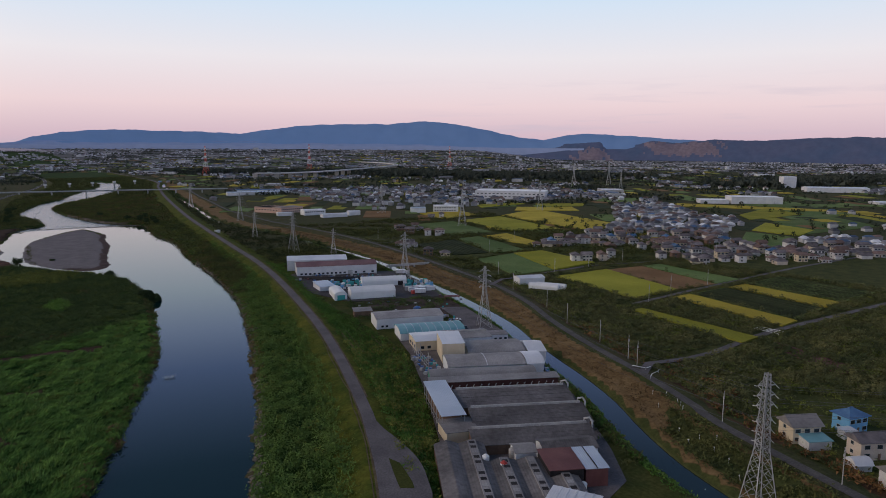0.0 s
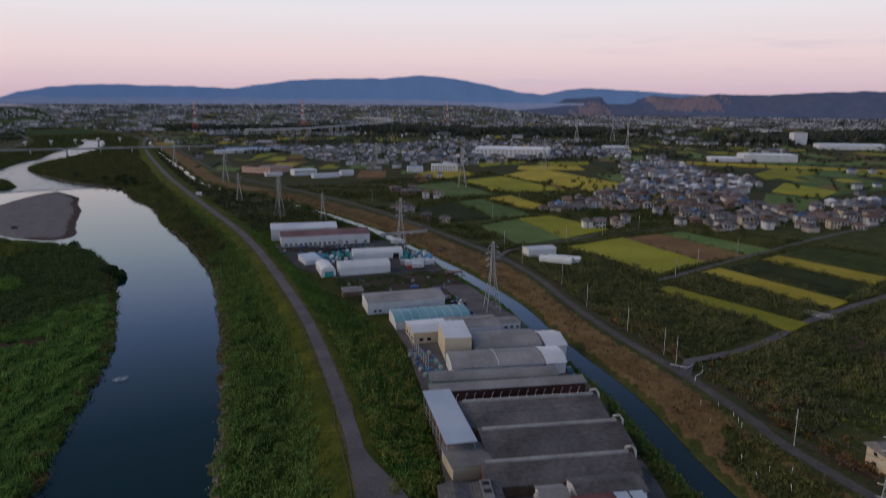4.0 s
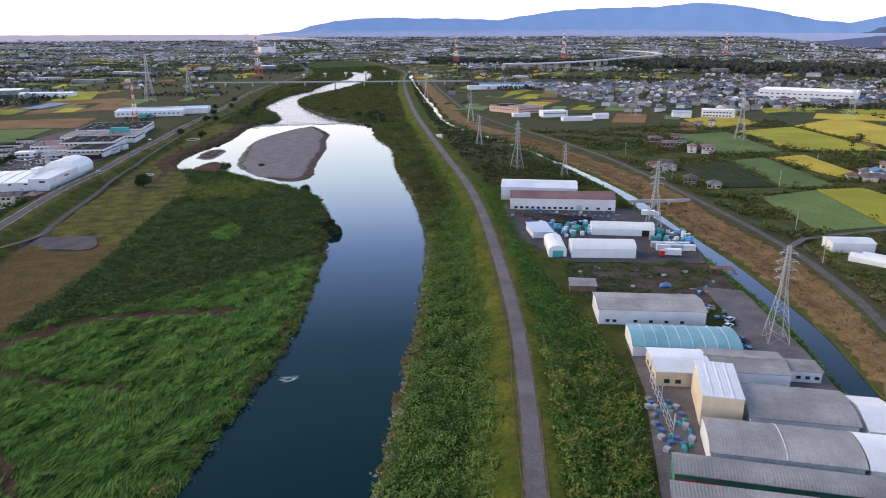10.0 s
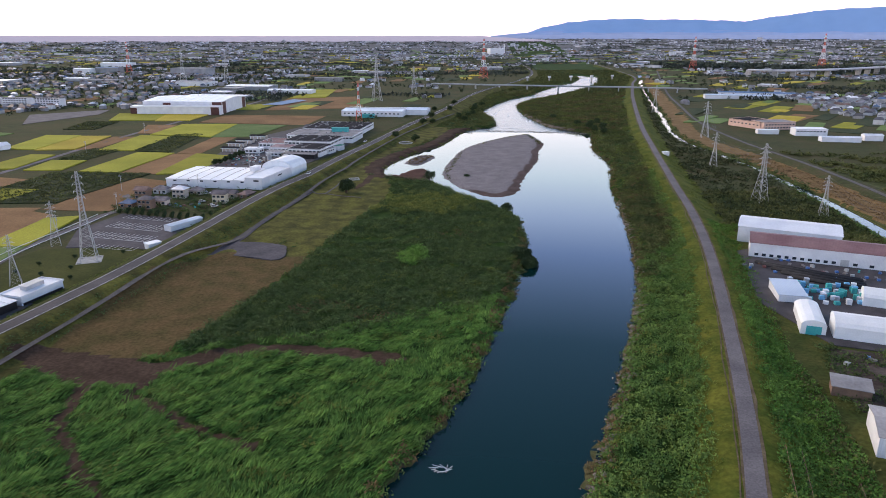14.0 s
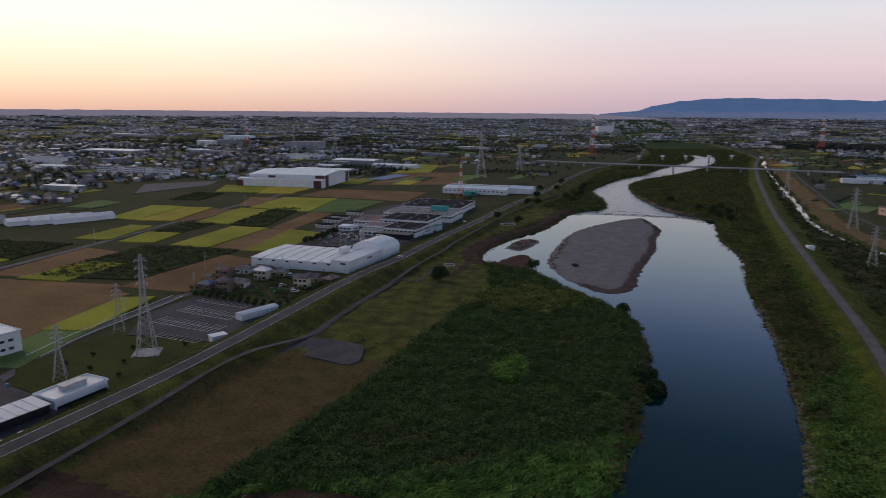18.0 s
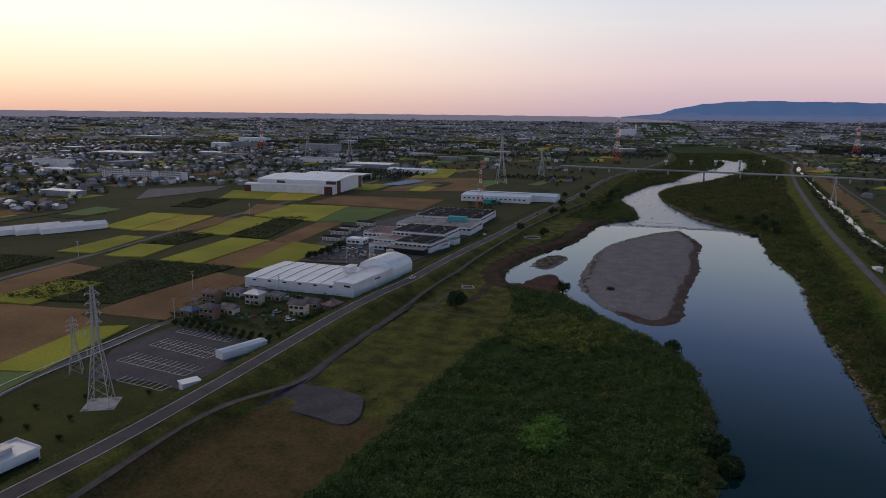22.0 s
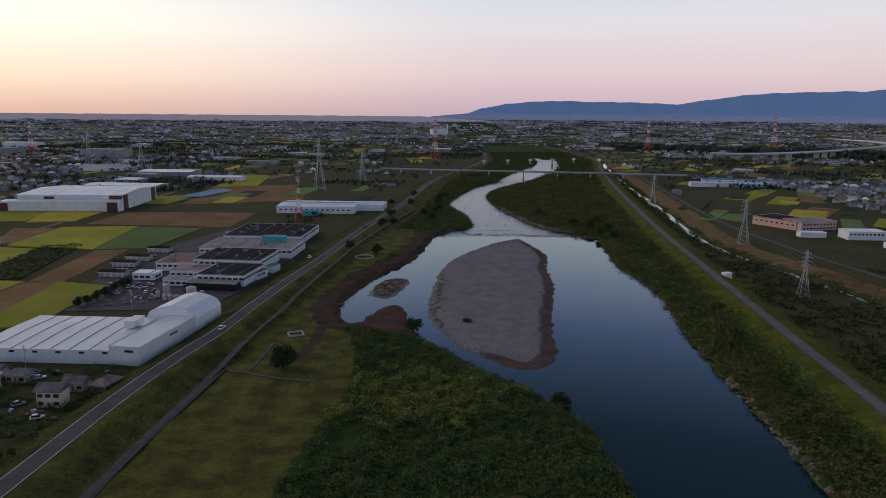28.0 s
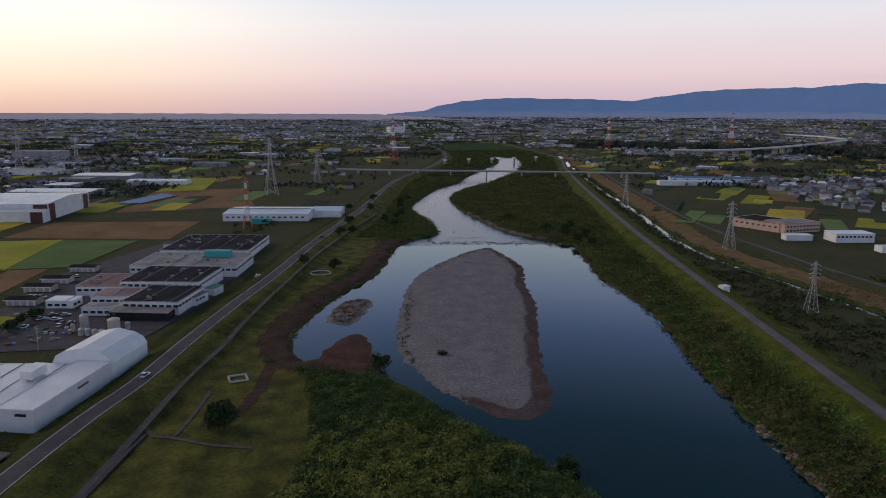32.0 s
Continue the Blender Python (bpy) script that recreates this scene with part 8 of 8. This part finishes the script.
pole0 = utility_pole(250, 193, 30)
for x_, y_ in ((237, 168), (232, 160), (263, 224), (283, 256), (300, 300), (330, 345), (372, 330), (410, 330), (452, 330), (345, 232), (380, 240), (420, 238), (350, 470), (372, 560), (400, 430), (470, 470), (520, 420), (560, 380), (-104, 460), (-98, 510),
               (-118, 560), (-210, 700), (-212, 820), (-232, 620), (205, 108), (190, 66), (-70, 560), (-60, 640), (540, 300), (600, 320), (650, 400)):
    copy_thing(pole0, pose(x_, y_, height_at(x_, y_)[0], 0, 0, 30))


def car(label, x, y, z, angle, paint, long_=4.2, wide=1.7, box=False):
    root = thing("car", label, "car", x, y, z, angle)
    me = boxes("body", [(-long_ / 2, -wide / 2, 0.28, long_ / 2, wide / 2, 0.85)], paint)
    bm = bmesh.new()
    bm.from_mesh(me)
    bmesh.ops.bevel(bm, geom=bm.edges[:], offset=0.12, segments=2, affect="EDGES")
    bm.to_mesh(me), bm.free()
    part("body", me, root)
    h = 1.9 if box else 1.45
    vs = [(-long_ * 0.42, -wide * 0.46, 0.8), (long_ * 0.22, -wide * 0.46, 0.8), (long_ * 0.22, wide * 0.46, 0.8), (-long_ * 0.42, wide * 0.46, 0.8),
          (-long_ * 0.34, -wide * 0.38, h), (long_ * 0.05, -wide * 0.38, h), (long_ * 0.05, wide * 0.38, h), (-long_ * 0.34, wide * 0.38, h)]
    part("cabin", mesh_of("cabin", vs, [(0, 1, 5, 4), (1, 2, 6, 5), (2, 3, 7, 6), (3, 0, 4, 7)], "window_glass"), root, "dark glazed cabin")
    part("roof", boxes("roof", [(-long_ * 0.34, -wide * 0.38, h, long_ * 0.05, wide * 0.38, h + 0.06)], paint), root)
    wheel = tube("wheel", [(0, -0.1, 0), (0, 0.1, 0)], 0.31, "rubber", 12)
    for sx in (-0.31, 0.31):
        for sy in (-1, 1):
            w = part("wheel", wheel, root, at=pose(sx * long_, sy * wide * 0.45, 0.31))
    return root


CARS = [("white van on the levee road", -8, 595, CREST_Z + 0.13, 76, "paint_white"), ("dark car on the levee road", 47, 858, CREST_Z + 0.13, 76, "paint_dark"), ("white car parked in the works yard", 222, 262, 0.31, 20, "paint_white"),
        ("white car parked beside the warehouse", 226, 266, 0.31, 20, "paint_white"), ("dark car parked in the works yard", 219, 252, 0.31, 60, "paint_dark"), ("blue car parked below the pylon", 216, 246, 0.31, 60, "paint_blue"),
        ("red small truck by the car park entrance", -46, 429, 0.35, 60, "paint_red"), ("white car beside the plant", -65, 352, 0.35, 72, "paint_white"), ("white car beside the plant", -66.5, 346, 0.35, 72, "paint_white"),
        ("silver car beside the plant", -68, 340, 0.35, 72, "paint_silver"), ("white car by the levee house", -47, 519, 0.1, 20, "paint_white"), ("silver car in the house yard", -58, 530, 0.1, 40, "paint_silver"),
        ("white car in the factory yard", -84, 690, 0.31, 10, "paint_white"), ("silver car in the factory yard", -80, 690, 0.31, 10, "paint_silver"), ("dark car in the factory yard", -88, 690, 0.31, 10, "paint_dark"),
        ("white car in the factory yard", -78, 672, 0.31, 80, "paint_white"), ("white car parked on the flood meadow road", 14, 740, CREST_Z + 0.13, 74, "paint_white")]
for k, (x_, y_) in enumerate(((-91, 724), (-94, 725), (-97, 726), (-70, 682), (-67, 689), (-60, 675), (-64, 672), (-90, 769), (-73, 690), (-76, 684), (-66, 680), (-58, 557), (-62, 553), (-66, 558), (-40, 556), (-57, 690), (-60, 697))):
    CARS.append((("white", "silver", "dark")[k % 3] + " car parked on the asphalt", x_, y_, 0.32 if y_ > 600 else float(height_at(x_, y_)[0]) + 0.02, (k * 47) % 180, ("paint_white", "paint_silver", "paint_dark")[k % 3]))
for lab, x_, y_, z_, a_, p_ in CARS:
    car(lab, x_, y_, z_, a_, p_)


def truck(label, x, y, angle, paint):
    root = thing("box_truck", label, "truck", x, y, 0.35, angle)
    part("cargo_box", boxes("cargo_box", [(-4.5, -1.2, 1.0, 2.2, 1.2, 3.5)], "paint_white"), root)
    part("cab", boxes("cab", [(2.4, -1.15, 0.5, 4.4, 1.15, 2.7)], paint), root)
    part("chassis", boxes("chassis", [(-4.4, -0.5, 0.55, 4.2, 0.5, 0.98)], "dark_or_shade"), root)
    wheel = tube("wheel", [(0, -0.18, 0), (0, 0.18, 0)], 0.5, "rubber", 12)
    for sx in (-3.2, -2.0, 3.4):
        for sy in (-1, 1):
            part("wheel", wheel, root, at=pose(sx, sy * 0.95, 0.5))
    return root


truck("white box truck with a red cab in the works yard", 249, 331, 155, "paint_red")
truck("white box truck parked beside the warehouse", 280, 391, -25, "paint_white")
crate_meshes = [boxes("crate", [(-0.9, -0.7, 0, 0.9, 0.7, 0.37)], m_) for m_ in ("blue_wall", "teal_door", "paint_silver", "white_wall", "teal_door")]
for k in range(90):
    a, b = rs.uniform(0, 1), rs.uniform(0, 1)
    x_, y_ = (216 + 22 * a + 3 * b, 373 - 5 * a + 22 * b) if k % 3 else (252 + 20 * a + 5 * b, 352 - 8 * a + 16 * b)
    s = thing("crate_stack", "stack of blue and green plastic crates in the yard", "crates", x_, y_, 0.35, rs.uniform(-40, 0), "crate stacks")
    hgt = rs.uniform(0.8, 2.4)
    for q in np.arange(0, hgt, 0.4):
        part("crate", crate_meshes[k % 5], s, at=pose(0, 0, q, 0, 0, (q * 40) % 9 - 4))
for k in range(6):
    s = thing("container", "pale cargo container in the works yard", "container", 252 + 5 * (k % 3), 344 - 4 * (k // 3) - 2 * (k % 3), 0.35, -25, "containers")
    part("shell", boxes("shell", [(-3, -1.2, 0, 3, 1.2, 2.5)], "white_wall" if k % 2 else "paint_silver"), s)
hall("water_gauge_hut", "small white box hut beside the levee lane", 256, 679, 10, 4.5, 3.5, 3.2, "flat", 0, "white_wall", "white_roof", z=2.0)
ring = thing("stone_ring", "pale round stone kerb on the flood meadow", "kerb ring", 48, 764, -0.6)
part("kerb", tube("kerb", [(6 * math.cos(a), 6 * math.sin(a), 0.2) for a in np.linspace(0, 6.283, 33)], 0.45, "concrete", 5), ring)
sq = thing("stone_ring", "square concrete kerb on the meadow", "kerb ring", 22, 600, -0.5, 15)
part("kerb", beams("kerb", [((-3, -3, 0.2), (3, -3, 0.2)), ((3, -3, 0.2), (3, 3, 0.2)), ((3, 3, 0.2), (-3, 3, 0.2)), ((-3, 3, 0.2), (-3, -3, 0.2))], 0.6, "concrete"), sq)

tree("small dark bush on the gravel bar", 99, 619, 1.6, 4.5, 500, 0.3, 31, z=WATER_Z + 0.5)
# odds and ends in the yards
odd = np.random.default_rng(91)
bits = [boxes("yard_bin", [(-w_, -d_, 0, w_, d_, h_)], m_) for w_, d_, h_, m_ in ((0.6, 0.5, 0.8, "paint_blue"), (1.2, 0.5, 0.6, "timber_wall"), (0.7, 0.7, 1.0, "galvanised"), (1.3, 0.4, 0.5, "slate_roof"), (0.4, 0.4, 1.0, "teal_door"), (0.8, 0.6, 0.6, "slate_roof"), (1.0, 0.6, 0.7, "rust_roof"))]
NAMES = ("blue wrapped bundle", "stack of weathered boards", "grey steel bin", "pile of concrete kerbs", "teal drum crate", "grey block pallet", "rusty scrap bin")
for n_, poly_, z_ in ((18, [(226, 286), (262, 300), (266, 322), (200, 333), (190, 300)], 0.0), (34, [(160, 209), (170, 232), (177, 230), (168, 206)], 0.3), (30, [(196, 172), (206, 190), (214, 205), (204, 184)], 0.3), (40, [(204, 418), (224, 428), (272, 400), (266, 388), (210, 408)], 0.35),
                      (30, [(208, 240), (226, 262), (236, 292), (222, 290), (214, 262)], 0.3), (40, [(-98, 645), (-96, 690), (-60, 680), (-52, 650)], 0.3), (24, [(-118, 340), (-116, 395), (-92, 385), (-90, 350)], 0.28), (26, [(-80, 515), (-40, 518), (-40, 524), (-80, 528)], 0.0)):
    pa = np.array(poly_, float)
    got = 0
    while got < n_:
        x_, y_ = odd.uniform(pa[:, 0].min(), pa[:, 0].max()), odd.uniform(pa[:, 1].min(), pa[:, 1].max())
        if inside(np.array([x_]), np.array([y_]), pa)[0]:
            i_ = int(odd.integers(len(bits))) if n_ not in (34, 30) else int(odd.choice([0, 0, 0, 4, 2, 5]))
            ob = tagged(new("yard_bin", bits[i_]), NAMES[i_] + " lying in the yard", "yard goods", "yard goods")
            ob.matrix_basis = pose(x_, y_, max(z_, float(height_at(x_, y_)[0])), 0, 0, odd.uniform(0, 180))
            got += 1

# foam where the river breaks over the weir
foam = thing("white_water", "broken white water over the weir and riffles", "rapids", kind="stuff")
for k in range(26):
    y0 = 880 + (odd.normal(0, 3) if k < 12 else odd.uniform(10, 300))
    x0 = odd.uniform(142, 222) if k < 12 else odd.uniform(146, 186)
    ln = np.array([(x0 + q * (3.2 if k < 12 else 0.5) + odd.normal(0, 0.6), y0 + q * (0.3 if k < 12 else 3.5) + odd.normal(0, 0.6)) for q in range(6)])
    part("foam", ribbon("foam", smooth_line(ln, 1.5), odd.uniform(0.4, 1.2), WATER_Z + 0.05, "rapids_water", 0.04), foam)

# stakes in the thicket beside the canal road, and the guard rail at its fork
stake = tagged(new("marker_stake", beams("marker_stake", [((0, 0, -0.4), (0.1, 0, 1.7)), ((-0.25, 0, 1.3), (0.35, 0, 1.4))], 0.09, "tent_cloth")), "thin white stake standing in rough grass", "stake", "white stakes")
stake.matrix_basis = pose(210.3, 137.8, height_at(210.3, 137.8)[0])
for k, (x_, y_) in enumerate(((211.9, 133), (202.3, 130.1), (208.7, 126.4), (204.4, 121.9), (206.4, 124), (190.7, 114.6), (185.5, 107.8), (189.9, 107), (186, 99.8), (182.2, 93.2), (166.1, 90.8), (161.8, 86.3), (174.9, 85.9), (192.1, 102.6))):
    copy_thing(stake, pose(x_, y_, height_at(x_, y_)[0], 0, (k * 37) % 25 - 12, (k * 53) % 180))
rail = thing("guard_rail", "low white steel guard rail at the fork of the canal road", "guard rail", group="guard rails")
for k, line in enumerate(([(228.9, 160.2), (230.5, 154.8), (236, 156)], [(222.6, 147.2), (226.2, 149), (233, 150.6), (240, 154.5)])):
    part("beam", tube("beam", [(x_, y_, max(height_at(x_, y_)[0], 0) + 0.85) for x_, y_ in line], 0.16, "tent_cloth", 4), rail)
    for x_, y_ in line:
        part("post", tube("post", [(x_, y_, height_at(x_, y_)[0] - 0.4), (x_, y_, max(height_at(x_, y_)[0], 0) + 0.85)], 0.08, "galvanised", 6), rail)
for k, off in enumerate((2.9, -2.9)):
    g_ = thing("guard_rail", "white steel guard rail along the lane behind the car park", "guard rail", group="guard rails")
    a_, b_ = ribbon_data(smooth_line([(-109, 410), (-109, 434), (-104, 470), (-101, 499)], 4), 0.0, 0.0, off)
    pts = [(float(x_), float(y_), max(float(height_at(x_, y_)[0]), 0.05) + 0.75) for x_, y_, _ in a_]
    part("beam", tube("beam", pts, 0.16, "tent_cloth", 4), g_)
    for x_, y_, z_ in pts:
        part("post", tube("post", [(x_, y_, z_ - 1.0), (x_, y_, z_)], 0.07, "galvanised", 6), g_)
# vegetable trellises on the landward foot of the levee
for k, ((ax, ay), (bx, by)) in enumerate((((161, 276.2), (148.8, 240.7)), ((164.8, 276), (152.8, 241.5)), ((172.7, 266), (163.4, 239.4)), ((176.6, 263.3), (168.1, 239.4)))):
    tr = thing("trellis", "pale pole trellis with climbing vegetables on the levee slope", "trellis", group="trellises")
    n_ = 14
    pts = [(ax + (bx - ax) * q / n_, ay + (by - ay) * q / n_) for q in range(n_ + 1)]
    for x_, y_ in pts:
        z_ = float(height_at(x_, y_)[0])
        part("pole", beams("pole", [((x_ - 0.5, y_, z_ - 0.2), (x_, y_, z_ + 1.7)), ((x_ + 0.5, y_, z_ - 0.2), (x_, y_, z_ + 1.7))], 0.05, "timber_wall"), tr)
    part("rail", tube("rail", [(x_, y_, float(height_at(x_, y_)[0]) + 1.7) for x_, y_ in pts], 0.05, "timber_wall", 4), tr)
    g_ = np.random.default_rng(70 + k)
    q_ = g_.uniform(0, 1, 420)
    bx_, by_ = ax + (bx - ax) * q_ + g_.normal(0, 0.3, 420), ay + (by - ay) * q_ + g_.normal(0, 0.3, 420)
    part("foliage", leaf_mat(np.stack([bx_, by_, height_at(bx_, by_) + g_.uniform(0.1, 1.6 if k > 1 else 0.9, 420)], 1), 0.3, "kudzu", "foliage", 0.7, 0.6, 70 + k), tr)
# red mulch beds and a glazed frame beside the farm road
bed = field("rustmulch", "bed under reddish mulch sheets beside the farm road", [(320, 146), (309, 142), (292, 106), (306, 101)], 0.2, 0)
cold = thing("cold_frame", "low frame of pale battens in a field", "garden frame", 336, 156, 0.1, 0)
part("frame", beams("frame", [((-3, -6, 0.5), (-3, 6, 0.5)), ((3, -6, 0.5), (3, 6, 0.5)), ((-3, -6, 0.5), (3, -6, 0.5)), ((-3, 6, 0.5), (3, 6, 0.5)), ((-3, 0, 0.5), (3, 0, 0.5)), ((0, -6, 0.5), (0, 6, 0.5))] + [((sx, sy, -0.3), (sx, sy, 0.5)) for sx in (-3, 3) for sy in (-6, 0, 6)], 0.18, "tent_cloth"), cold)

# black sheeted rows behind the tents, and the scrap plot's bits
for k in range(5):
    row_ = thing("sheeted_row", "long low row of goods under black sheeting", "sheeted stack", 216 + 1.6 * k, 419.5 - 5.2 * k + (2 if k else 0), 0.3, -36, "sheeted rows in the yard")
    part("cover", tube("cover", [(0, 0, 0.3), (0.5, 0, 0.5), (20, 0.1, 0.5), (40 - 3 * k, 0, 0.5), (40.5 - 3 * k, 0, 0.3)], [0.3, 0.9, 0.85, 0.9, 0.3], "black_sheet", 8), row_)
    part("edge_board", boxes("edge_board", [(0, 1.0, -0.2, 40 - 3 * k, 1.15, 0.3)], "concrete"), row_, "pale edging board")
tarp = thing("tarpaulin", "crumpled bright blue tarpaulin over a heap", "tarpaulin", 225, 300, 0.2, -20)
part("sheet", tube("sheet", [(-2.2, 0, 0), (-1.6, 0.2, 0.5), (0, -0.2, 0.8), (1.5, 0.1, 0.5), (2.3, 0, 0)], [0.3, 1.0, 1.3, 0.9, 0.2], "paint_blue", 9), tarp)
perg = thing("pergola", "small open frame shelter with a rusty red roof", "shelter", 250, 306, 0.2, -30)
part("roof", boxes("roof", [(0, 0, 2.5, 9, 4, 2.7)], "rust_roof"), perg)
for q in range(4):
    for w_ in (0.2, 3.8):
        part("post", boxes("post", [(0.1 + q * 2.9, w_ - 0.1, -0.4, 0.3 + q * 2.9, w_ + 0.1, 2.5)], "timber_wall"), perg)
fence = thing("yard_fence", "tall grey pipe frame along the works yard", "fence")
for k in range(9):
    x_, y_ = 165 + 1.4 * k, 212.5 + 3.2 * k
    part("post", tube("post", [(x_, y_, -0.3), (x_, y_, 4.2 if k % 4 else 7.5)], 0.12, "galvanised", 6), fence)
for z_ in (1.2, 2.6, 4.0):
    part("rail", tube("rail", [(165, 212.5, z_), (176.2, 238.1, z_)], 0.08, "galvanised", 5), fence)

# lone piers of an unfinished crossing, and the plant far up the river
for k in range(5):
    pr = thing("bridge_pier", "pale concrete hammerhead pier standing free by the river", "pier", 256 + 48 * k, 1614 + 16.5 * k, 0, 18, "unfinished bridge piers")
    part("shaft", boxes("shaft", [(-1.4, -1.2, -5, 1.4, 1.2, 7.0)], "concrete"), pr)
    part("cap", boxes("cap", [(-3.2, -1.4, 6.6, 3.2, 1.4, 9.8)], "white_wall"), pr)
hall("plant_building", "white incinerator plant beside the upper river", 278, 3185, 20, 66, 36, 27, "flat", 0, "white_wall", "white_roof", z=height_at(278, 3185)[0])
chim = thing("chimney", "tall pale chimney of the incinerator plant", "chimney", 340, 3230, height_at(340, 3230)[0], 0)
part("stack", tube("stack", [(0, 0, -4), (0, 0, 44)], [3.5, 2.8], "white_wall", 12), chim)

for k, (x_, y_) in enumerate(((-86, 654), (-84, 660), (-82, 666), (-83, 672), (-82, 679), (-80, 685), (-79, 690), (-88, 648))):
    tree("dark hedge tree beside the factory yard", x_, y_, 4.0 + k % 3, 5.0, 500, 0.5, 80 + k % 3, "yard trees")
